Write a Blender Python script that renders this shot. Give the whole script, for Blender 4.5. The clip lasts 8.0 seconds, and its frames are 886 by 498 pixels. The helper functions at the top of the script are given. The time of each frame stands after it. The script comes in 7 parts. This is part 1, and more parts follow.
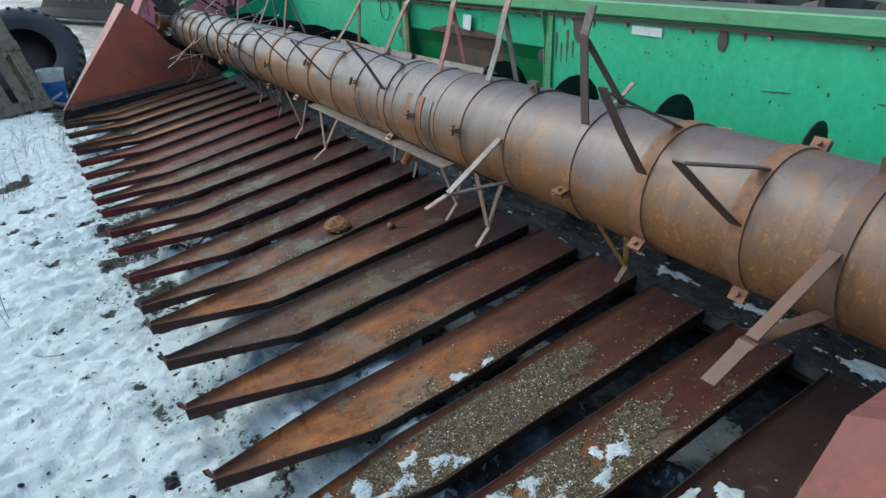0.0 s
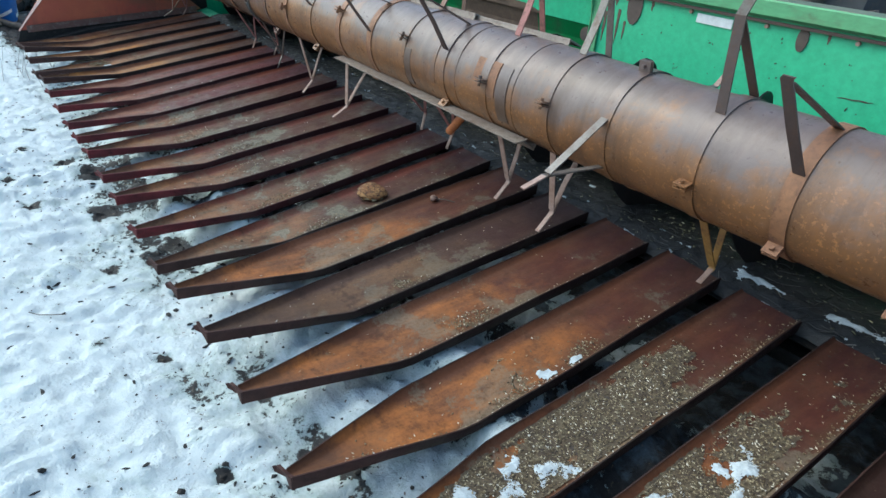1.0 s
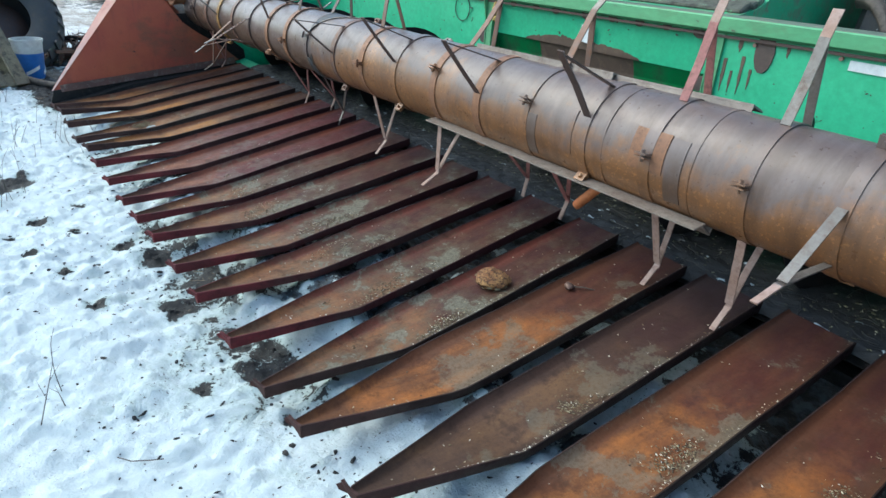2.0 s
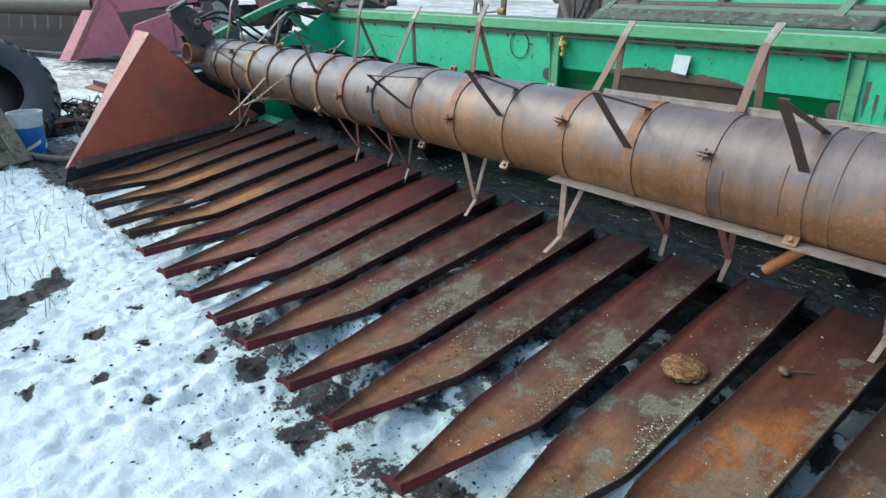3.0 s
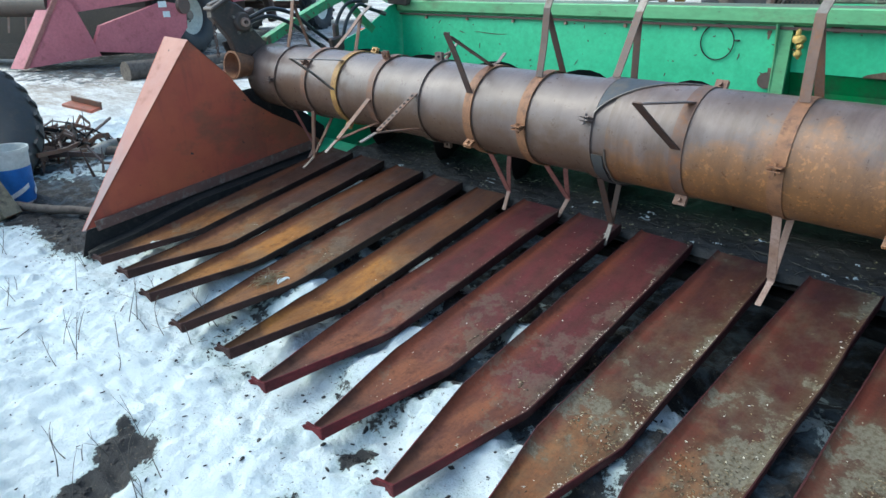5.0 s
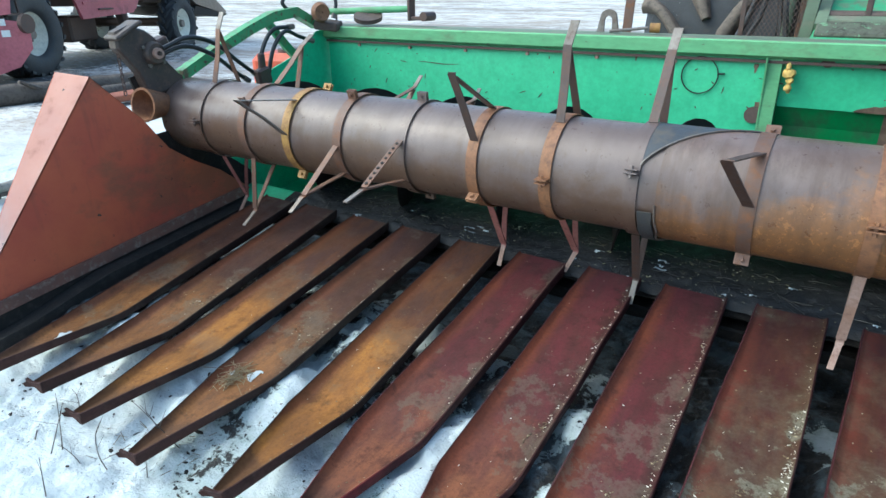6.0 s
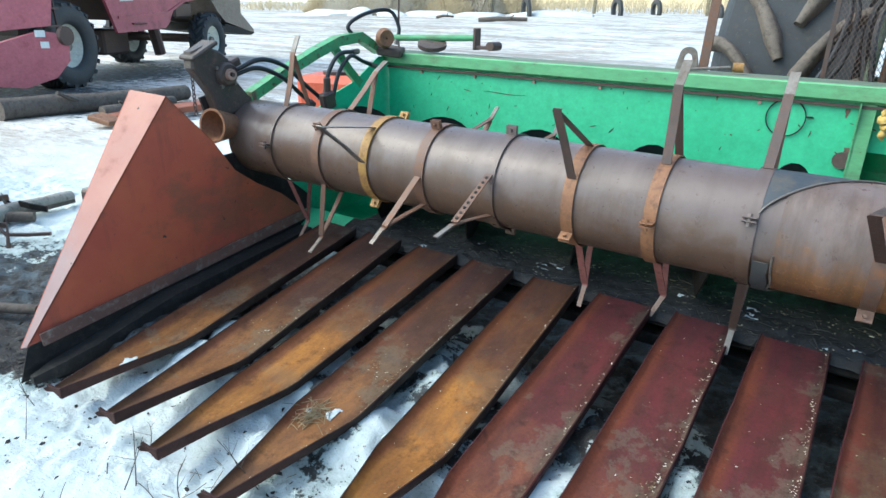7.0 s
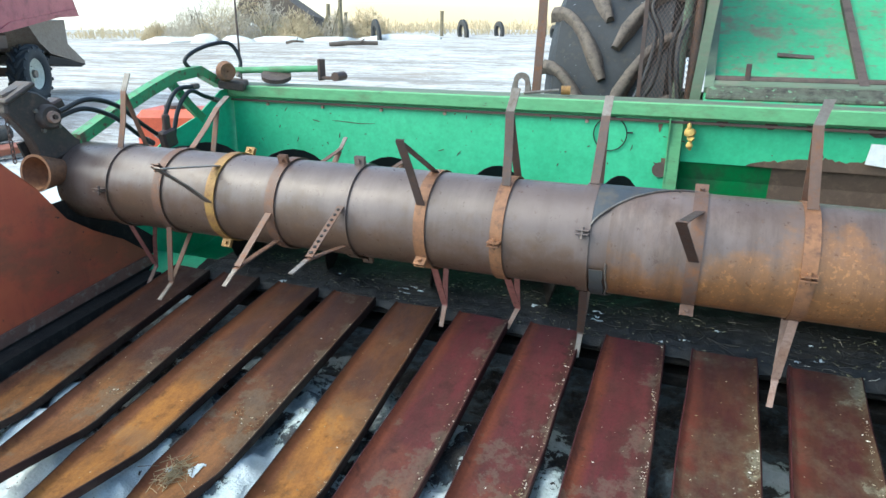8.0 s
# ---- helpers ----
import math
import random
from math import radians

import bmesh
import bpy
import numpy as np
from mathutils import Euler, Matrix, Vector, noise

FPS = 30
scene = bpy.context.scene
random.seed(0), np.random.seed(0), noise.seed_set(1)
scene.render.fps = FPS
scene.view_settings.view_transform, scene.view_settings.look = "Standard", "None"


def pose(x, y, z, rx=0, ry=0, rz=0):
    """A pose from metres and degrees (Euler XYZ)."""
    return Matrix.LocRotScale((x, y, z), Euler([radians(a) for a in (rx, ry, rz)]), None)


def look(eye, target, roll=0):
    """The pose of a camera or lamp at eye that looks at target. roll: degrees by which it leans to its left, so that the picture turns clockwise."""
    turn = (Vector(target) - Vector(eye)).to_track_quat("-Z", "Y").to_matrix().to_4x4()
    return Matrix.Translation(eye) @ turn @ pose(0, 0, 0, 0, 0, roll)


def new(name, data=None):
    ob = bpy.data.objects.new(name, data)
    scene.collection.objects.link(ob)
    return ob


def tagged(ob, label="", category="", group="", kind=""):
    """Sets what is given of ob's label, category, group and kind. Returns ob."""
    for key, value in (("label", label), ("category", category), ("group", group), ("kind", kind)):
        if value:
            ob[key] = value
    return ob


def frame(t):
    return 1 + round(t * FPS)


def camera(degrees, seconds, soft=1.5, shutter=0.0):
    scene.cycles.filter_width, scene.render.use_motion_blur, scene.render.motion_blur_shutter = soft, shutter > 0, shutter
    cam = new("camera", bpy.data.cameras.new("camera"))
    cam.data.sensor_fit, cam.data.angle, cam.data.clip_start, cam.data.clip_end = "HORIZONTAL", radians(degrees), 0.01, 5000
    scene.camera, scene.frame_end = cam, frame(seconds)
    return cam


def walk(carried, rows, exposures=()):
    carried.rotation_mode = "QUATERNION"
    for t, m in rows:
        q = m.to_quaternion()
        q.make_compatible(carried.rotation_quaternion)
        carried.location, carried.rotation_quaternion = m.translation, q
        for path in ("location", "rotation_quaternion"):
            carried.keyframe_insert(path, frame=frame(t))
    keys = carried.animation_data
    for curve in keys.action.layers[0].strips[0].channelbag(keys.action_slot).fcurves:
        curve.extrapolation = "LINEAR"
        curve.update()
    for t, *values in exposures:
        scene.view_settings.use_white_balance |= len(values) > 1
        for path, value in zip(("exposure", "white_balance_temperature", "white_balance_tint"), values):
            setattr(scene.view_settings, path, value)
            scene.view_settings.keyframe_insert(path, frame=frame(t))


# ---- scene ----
cam = camera(69.4, 8.0)
EXPOSURES = [(0.0, 0.59, 5700, -5), (0.5, 0.86, 5700, -5), (1.0, 0.93, 5700, -5), (2.0, 1.05, 5650, -5), (4.5, 1.06, 5700, -5), (5.0, 1.12, 5700, -5), (6.4, 1.35, 5750, -5), (8.0, 1.41, 5900, -5)]
PATH = [
    (0, (2.677, -0.155, 1.41), (1.138, 0.8, 0.561), -1.9),
    (0.5, (2.486, -0.324, 1.324), (1.041, 0.732, 0.432), 3.8),
    (1, (2.245, -0.451, 1.332), (0.862, 0.663, 0.413), 6.2),
    (1.5, (1.928, -0.494, 1.328), (0.449, 0.449, 0.366), 1.5),
    (1.7, (1.793, -0.517, 1.335), (0.359, 0.53, 0.414), 4.9),
    (2.8, (1.006, -0.756, 1.351), (-0.373, 0.48, 0.596), -0.9),
    (3, (0.844, -0.786, 1.362), (-0.561, 0.412, 0.594), -0.1),
    (3.5, (0.438, -0.887, 1.343), (-0.87, 0.404, 0.556), 1.8),
    (4, (0.062, -0.875, 1.334), (-1.251, 0.443, 0.599), -0.5),
    (4.5, (-0.374, -0.868, 1.325), (-1.889, 0.161, 0.521), -4.1),
    (5, (-0.752, -0.802, 1.339), (-2.057, 0.486, 0.54), -1.5),
    (5.2, (-0.866, -0.725, 1.344), (-2.123, 0.631, 0.579), -1.6),
    (6.3, (-1.593, -0.809, 1.402), (-2.554, 0.765, 0.627), -0.1),
    (6.5, (-1.662, -0.821, 1.408), (-2.654, 0.733, 0.632), 0.5),
    (7, (-1.724, -0.862, 1.401), (-2.758, 0.7, 0.702), 1.6),
    (7.5, (-1.72, -0.861, 1.422), (-2.681, 0.78, 0.801), 1.2),
    (8, (-1.671, -0.852, 1.439), (-2.362, 0.915, 0.808), 0.5),
]
walk(cam, [(t, look(eye, target, roll)) for t, eye, target, roll in PATH], EXPOSURES)

# ---- world and sun ----
world = bpy.data.worlds.new("overcast")
scene.world = world
world.use_nodes = True
wn = world.node_tree.nodes
wn.clear()
sky = wn.new("ShaderNodeTexSky")
sky.sky_type = 'NISHITA'
sky.sun_disc = False
SUN_EL, SUN_AZ = 47.0, 236.0
sky.sun_elevation = radians(SUN_EL)
sky.sun_rotation = radians(SUN_AZ)
sky.air_density = 1.0
sky.dust_density = 3.0
sky.ozone_density = 1.0
bg = wn.new("ShaderNodeBackground")
bg.inputs["Strength"].default_value = 0.15
wout = wn.new("ShaderNodeOutputWorld")
world.node_tree.links.new(sky.outputs["Color"], bg.inputs["Color"])
world.node_tree.links.new(bg.outputs["Background"], wout.inputs["Surface"])
sun_data = bpy.data.lights.new("sun", 'SUN')
sun_data.energy = 0.7
sun_data.angle = radians(70)
sun_data.color = (1.0, 0.98, 0.95)
sun = new("sun", sun_data)
sun.matrix_basis = look((0, 0, 30), (0 - 30 * math.sin(radians(SUN_AZ)) , 0 - 30 * math.cos(radians(SUN_AZ)), 30 - 30 * math.tan(radians(SUN_EL))))


# ---- materials ----
def shader(name):
    m = bpy.data.materials.new(name)
    m.use_nodes = True
    nt = m.node_tree
    return m, nt, nt.nodes["Principled BSDF"]


def node(nt, kind, **values):
    n = nt.nodes.new(kind)
    for key, value in values.items():
        n.inputs[key.replace("_", " ")].default_value = value
    return n


def coords(nt, scale=(1, 1, 1), shuffle=0.0):
    tc = nt.nodes.new("ShaderNodeTexCoord")
    mp = nt.nodes.new("ShaderNodeMapping")
    mp.inputs["Scale"].default_value = scale
    nt.links.new(tc.outputs["Object"], mp.inputs["Vector"])
    if shuffle:
        oi = nt.nodes.new("ShaderNodeObjectInfo")
        mu = nt.nodes.new("ShaderNodeMath")
        mu.operation = 'MULTIPLY'
        mu.inputs[1].default_value = shuffle
        nt.links.new(oi.outputs["Random"], mu.inputs[0])
        nt.links.new(mu.outputs[0], mp.inputs["Location"])
    return mp.outputs["Vector"]


def noise_tex(nt, vec, scale, detail=4.0, rough=0.6):
    n = node(nt, "ShaderNodeTexNoise", Scale=scale, Detail=detail, Roughness=rough)
    nt.links.new(vec, n.inputs["Vector"])
    return n.outputs["Fac"]


def steps(nt, fac, stops):
    r = nt.nodes.new("ShaderNodeValToRGB")
    while len(r.color_ramp.elements) < len(stops):
        r.color_ramp.elements.new(0.5)
    for e, (p, c) in zip(r.color_ramp.elements, stops):
        e.position = p
        e.color = (*c, 1) if len(c) == 3 else c
    nt.links.new(fac, r.inputs["Fac"])
    return r.outputs["Color"]


def grey(nt, fac, lo, hi, a=0.0, b=1.0):
    return steps(nt, fac, [(lo, (a, a, a)), (hi, (b, b, b))])


def blend(nt, fac, a, b):
    m = nt.nodes.new("ShaderNodeMix")
    m.data_type = 'RGBA'
    for socket, value in ((m.inputs[0], fac), (m.inputs[6], a), (m.inputs[7], b)):
        if isinstance(value, (int, float)):
            socket.default_value = value
        elif isinstance(value, tuple):
            socket.default_value = (*value, 1)
        else:
            nt.links.new(value, socket)
    return m.outputs[2]


def times(nt, a, b):
    m = nt.nodes.new("ShaderNodeMath")
    m.operation = 'MULTIPLY'
    nt.links.new(a, m.inputs[0])
    if isinstance(b, float):
        m.inputs[1].default_value = b
    else:
        nt.links.new(b, m.inputs[1])
    return m.outputs[0]


def combine(nt, how, a, b, c=None):
    m = nt.nodes.new("ShaderNodeMath")
    m.operation = how
    for socket, value in zip(m.inputs, (a, b, c)):
        if isinstance(value, (int, float)):
            socket.default_value = value
        elif value is not None:
            nt.links.new(value, socket)
    return m.outputs[0]


def relief(nt, bsdf, fac, strength, distance):
    b = node(nt, "ShaderNodeBump", Strength=strength, Distance=distance)
    nt.links.new(fac, b.inputs["Height"])
    nt.links.new(b.outputs["Normal"], bsdf.inputs["Normal"])


def worn(name, c1, c2, c3, big=3.0, fine=60.0, rough=(0.45, 0.8), metal=0.0, bump=0.3, stretch=(1, 1, 1), amount=(0.5, 0.7), chips=None, chip_cut=(0.66, 0.7), chip_scale=7.0):
    """Two scales of colour (c1 to c2 broad, c3 as fine stain), optional paint chips, gloss that follows the stains."""
    m, nt, p = shader(name)
    v = coords(nt, stretch, 20.0)
    broad = noise_tex(nt, v, big, 5.0, 0.62)
    small = noise_tex(nt, v, fine, 6.0, 0.7)
    mid = noise_tex(nt, v, big * 4.3, 6.0, 0.7)
    col = blend(nt, grey(nt, broad, 0.35, 0.65), c1, c2)
    col = blend(nt, grey(nt, mid, amount[0], amount[1]), col, c3)
    col = blend(nt, grey(nt, small, 0.35, 0.8, 0.0, 0.45), col, tuple(0.45 * x for x in c3))
    if chips:
        spot = grey(nt, noise_tex(nt, v, chip_scale, 8.0, 0.65), chip_cut[0], chip_cut[1])
        col = blend(nt, spot, col, chips)
        dot = grey(nt, noise_tex(nt, v, chip_scale * 5.0, 4.0, 0.6), chip_cut[0] + 0.005, chip_cut[1] + 0.005)
        col = blend(nt, dot, col, chips)
    nt.links.new(col, p.inputs["Base Color"])
    nt.links.new(grey(nt, mid, 0.3, 0.75, rough[0], rough[1]), p.inputs["Roughness"])
    p.inputs["Metallic"].default_value = metal
    relief(nt, p, small, bump, 0.004)
    return m


def pan_steel(name, front, rear, wall, edge=1.3, chaff=0.5, fold=None, mud=0.6):
    """Tray steel: scoured orange rust at the nose, dark old paint towards the back, rust along the far fold, crease
    shade painted along the near one.
    """
    m, nt, p = shader(name)
    v = coords(nt, (1, 1, 1), 30.0)
    vs = coords(nt, (3.5, 1.0, 3.5), 30.0)
    tc = nt.nodes.new("ShaderNodeTexCoord")
    sep = nt.nodes.new("ShaderNodeSeparateXYZ")
    nt.links.new(tc.outputs["Object"], sep.inputs[0])
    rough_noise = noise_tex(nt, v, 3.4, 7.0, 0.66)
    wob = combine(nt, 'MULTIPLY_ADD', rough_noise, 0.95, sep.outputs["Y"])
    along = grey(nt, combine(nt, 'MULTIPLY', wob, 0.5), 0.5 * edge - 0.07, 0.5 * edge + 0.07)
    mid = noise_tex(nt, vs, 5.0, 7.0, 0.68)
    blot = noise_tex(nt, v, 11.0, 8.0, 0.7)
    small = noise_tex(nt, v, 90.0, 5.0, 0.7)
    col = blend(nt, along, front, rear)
    col = blend(nt, grey(nt, mid, 0.42, 0.66, 0.0, 0.72), col, wall)
    # stains: rust along the far fold, mud in the nose; the narrow dark near fold is painted shade
    far = combine(nt, 'MULTIPLY_ADD', blot, 0.07, combine(nt, 'MULTIPLY', sep.outputs["X"], -1.0))
    far = grey(nt, combine(nt, 'MULTIPLY', far, 5.0), 0.44, 0.60, 0.0, 0.9)
    near = combine(nt, 'MULTIPLY_ADD', blot, 0.05, sep.outputs["X"])
    near = grey(nt, combine(nt, 'MULTIPLY', near, 5.0), 0.46, 0.58, 0.0, 0.75)
    deep = tuple(0.5 * x for x in wall)
    col = blend(nt, far, col, fold or tuple(0.9 * x for x in wall))
    col = blend(nt, near, col, deep)
    cloud = noise_tex(nt, vs, 2.6, 6.0, 0.62)
    col = blend(nt, grey(nt, cloud, 0.45, 0.72, 0.0, 0.7), col, deep)
    nose = combine(nt, 'MULTIPLY_ADD', blot, -0.26, sep.outputs["Y"])
    col = blend(nt, grey(nt, nose, -0.04, 0.08, mud, 0.0), col, (0.036, 0.021, 0.015))
    # pale crust of chaff dust, mostly on the middle third
    middle = steps(nt, combine(nt, 'MULTIPLY', sep.outputs["Y"], 0.6), [(0.12, (0, 0, 0)), (0.28, (1, 1, 1)), (0.5, (1, 1, 1)), (0.66, (0.2, 0.2, 0.2))])
    lie = combine(nt, 'MULTIPLY_ADD', middle, 0.10, noise_tex(nt, v, 6.0, 10.0, 0.72))
    lie = combine(nt, 'MULTIPLY_ADD', sep.outputs["X"], 0.45, lie)
    film = times(nt, grey(nt, lie, 0.49, 0.60, 0.0, max(0.0, 0.9 * (chaff - 0.45))), grey(nt, blot, 0.32, 0.56, 0.45, 1.0))
    col = blend(nt, film, col, (0.105, 0.088, 0.054))
    dust = grey(nt, lie, 0.615, 0.645, 0.0, 0.85 * chaff)
    dust_col = blend(nt, grey(nt, small, 0.4, 0.6), (0.085, 0.075, 0.048), (0.20, 0.185, 0.135))
    col = blend(nt, dust, col, dust_col)
    col = blend(nt, grey(nt, blot, 0.55, 0.66, 0.0, 0.6), col, deep)
    col = blend(nt, grey(nt, small, 0.45, 0.8, 0.0, 0.5), col, tuple(0.4 * x for x in wall))
    nt.links.new(col, p.inputs["Base Color"])
    nt.links.new(grey(nt, blot, 0.3, 0.7, 0.44, 0.74), p.inputs["Roughness"])
    p.inputs["Specular IOR Level"].default_value = 0.24
    relief(nt, p, combine(nt, 'MULTIPLY_ADD', blot, 1.5, small), 0.4, 0.003)
    return m


def snow_ground():
    """Trodden snow over dark soil: ragged bare patches where the snow lies thin, crumbs and clods, wheel-marked slush
    far off; shade between the pans and warm far haze are in the colours.
    """
    m, nt, p = shader("snow_and_soil")
    v = coords(nt)
    vt = coords(nt, (0.35, 1.0, 1.0))
    vl = coords(nt, (0.3, 1.0, 1.0))
    tc = nt.nodes.new("ShaderNodeTexCoord")
    sep = nt.nodes.new("ShaderNodeSeparateXYZ")
    nt.links.new(tc.outputs["Object"], sep.inputs[0])
    n15 = noise_tex(nt, v, 5.0, 9.0, 0.72)
    n2 = noise_tex(nt, v, 11.0, 8.0, 0.7)
    n3 = noise_tex(nt, v, 34.0, 5.0, 0.7)
    n4 = noise_tex(nt, v, 70.0, 4.0, 0.65)
    thin = nt.nodes.new("ShaderNodeAttribute")
    thin.attribute_name = "thin_snow_and_shade"
    val = combine(nt, 'MULTIPLY_ADD', n15, 1.3, thin.outputs["Fac"])
    val = combine(nt, 'MULTIPLY_ADD', n3, 0.55, val)
    val = combine(nt, 'ADD', val, -0.925)
    bare = grey(nt, val, 0.47, 0.52)
    melt = grey(nt, val, 0.25, 0.50)
    crumb_field = combine(nt, 'MULTIPLY_ADD', thin.outputs["Fac"], 0.16, n4)
    crumbs = times(nt, grey(nt, crumb_field, 0.685, 0.70), grey(nt, n2, 0.47, 0.55))
    dot_field = combine(nt, 'MULTIPLY_ADD', thin.outputs["Fac"], 0.12, n3)
    dots = grey(nt, dot_field, 0.70, 0.712)
    spots = None
    for cx, cy, r in SOIL:
        vm = nt.nodes.new("ShaderNodeVectorMath")
        vm.operation = 'DISTANCE'
        nt.links.new(tc.outputs["Object"], vm.inputs[0])
        vm.inputs[1].default_value = (cx, cy, 0)
        reach = combine(nt, 'MULTIPLY_ADD', n15, 2.2 * r, vm.outputs["Value"])
        f = grey(nt, combine(nt, 'DIVIDE', reach, 6.0), 1.70 * r / 6, 1.86 * r / 6, 1.0, 0.0)
        spots = f if spots is None else combine(nt, 'MAXIMUM', spots, f)
    far = steps(nt, combine(nt, 'MULTIPLY', sep.outputs["Y"], 0.02), [(0.05, (0, 0, 0)), (0.11, (1, 1, 1)), (0.34, (0.9, 0.9, 0.9)), (0.55, (0.25, 0.25, 0.25))])
    west = grey(nt, combine(nt, 'MULTIPLY_ADD', sep.outputs["X"], -0.1, 0.0), 0.72, 0.95)
    far = combine(nt, 'MAXIMUM', far, west)
    ruts = times(nt, grey(nt, noise_tex(nt, vt, 0.9, 13.0, 0.86), 0.44, 0.56), far)
    lanes = combine(nt, 'MULTIPLY_ADD', noise_tex(nt, coords(nt, (0.12, 1.0, 1.0)), 0.35, 5.0, 0.6), 0.55, combine(nt, 'MULTIPLY', noise_tex(nt, v, 1.7, 12.0, 0.82), 0.5))
    tracks = times(nt, grey(nt, lanes, 0.535, 0.60), times(nt, far, 0.8))
    flecks = times(nt, grey(nt, noise_tex(nt, vl, 2.6, 12.0, 0.86), 0.52, 0.57), far)
    snow = blend(nt, grey(nt, n2, 0.3, 0.65), (0.58, 0.635, 0.635), (0.66, 0.71, 0.705))
    # far snow tinted warm, the way haze and sun colour it
    snow = blend(nt, times(nt, far, 0.75), snow, (0.66, 0.64, 0.60))
    snow = blend(nt, melt, snow, (0.42, 0.49, 0.46))
    soil = blend(nt, grey(nt, n3, 0.35, 0.7), (0.015, 0.0148, 0.0145), (0.042, 0.036, 0.031))
    soil = blend(nt, grey(nt, n4, 0.62, 0.66), soil, (0.13, 0.10, 0.065))
    # blue-grey slush behind the noses, coloured like snow lying in shade
    wet = times(nt, grey(nt, combine(nt, 'MULTIPLY', sep.outputs["Y"], 0.5), 0.08, 0.16), grey(nt, noise_tex(nt, v, 8.0, 7.0, 0.68), 0.47, 0.60, 0.0, 0.75))
    soil = blend(nt, wet, soil, (0.11, 0.145, 0.165))
    col = blend(nt, ruts, snow, (0.33, 0.28, 0.23))
    col = blend(nt, tracks, col, (0.20, 0.17, 0.145))
    col = blend(nt, flecks, col, (0.26, 0.225, 0.19))
    for f in (bare, dots, crumbs, spots):
        col = blend(nt, f, col, soil)
    nt.links.new(col, p.inputs["Base Color"])
    p.inputs["Roughness"].default_value = 0.75
    lumps = combine(nt, 'MULTIPLY_ADD', n2, 0.6, combine(nt, 'MULTIPLY_ADD', n3, 0.20, combine(nt, 'MULTIPLY_ADD', n4, 0.04, n15)))
    relief(nt, p, lumps, 0.7, 0.06)
    # the relief flattens out towards the open yard
    away = nt.nodes.new("ShaderNodeVectorMath")
    away.operation = 'DISTANCE'
    away.inputs[1].default_value = (-1.5, -0.5, 0)
    nt.links.new(tc.outputs["Object"], away.inputs[0])
    calm = grey(nt, combine(nt, 'DIVIDE', away.outputs["Value"], 20.0), 0.25, 0.6, 0.7, 0.03)
    nt.links.new(calm, p.inputs["Normal"].links[0].from_node.inputs["Strength"])
    return m


def plain(name, c, rough=0.6, metal=0.0, jitter=0.25, scale=40.0, bump=0.15):
    return worn(name, c, tuple(x * (1 - jitter) for x in c), tuple(x * (1 - 1.6 * jitter) for x in c), 4.0, scale, (max(0.05, rough - 0.12), min(1, rough + 0.12)), metal, bump)


SOIL = [(-12.5, 3.5, 2.6), (-15.5, 6.5, 3.2), (-10.2, 4.4, 1.4), (-6.6, 0.45, 0.7), (-5.85, -0.45, 0.9)]
SNOW = snow_ground()
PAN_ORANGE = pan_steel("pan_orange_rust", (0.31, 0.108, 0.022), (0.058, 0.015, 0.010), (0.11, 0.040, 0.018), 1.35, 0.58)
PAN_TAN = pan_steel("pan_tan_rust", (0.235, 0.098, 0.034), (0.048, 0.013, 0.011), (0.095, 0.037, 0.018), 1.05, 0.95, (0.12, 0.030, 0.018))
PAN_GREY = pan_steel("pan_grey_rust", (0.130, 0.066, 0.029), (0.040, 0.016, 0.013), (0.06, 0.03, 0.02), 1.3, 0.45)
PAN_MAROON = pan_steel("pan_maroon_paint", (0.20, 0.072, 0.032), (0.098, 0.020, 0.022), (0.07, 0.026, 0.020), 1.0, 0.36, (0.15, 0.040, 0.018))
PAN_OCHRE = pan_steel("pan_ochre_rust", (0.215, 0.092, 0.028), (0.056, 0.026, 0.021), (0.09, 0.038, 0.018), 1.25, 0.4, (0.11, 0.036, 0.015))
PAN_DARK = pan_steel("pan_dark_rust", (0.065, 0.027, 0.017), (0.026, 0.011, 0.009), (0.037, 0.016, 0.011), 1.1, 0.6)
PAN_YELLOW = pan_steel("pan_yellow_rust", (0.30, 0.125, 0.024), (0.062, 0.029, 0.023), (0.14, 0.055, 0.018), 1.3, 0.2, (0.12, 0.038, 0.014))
# rusty and red pan sides, darkened for the shade between neighbouring pans
PAN_WALL_SHADED = pan_steel("pan_wall_rust_shaded", (0.062, 0.025, 0.019), (0.026, 0.016, 0.014), (0.038, 0.018, 0.014), 0.85, 0.1, None, 0.0)
PAN_WALL_RED_SHADED = pan_steel("pan_wall_red_shaded", (0.145, 0.018, 0.021), (0.036, 0.012, 0.012), (0.058, 0.015, 0.015), 1.1, 0.1, None, 0.0)


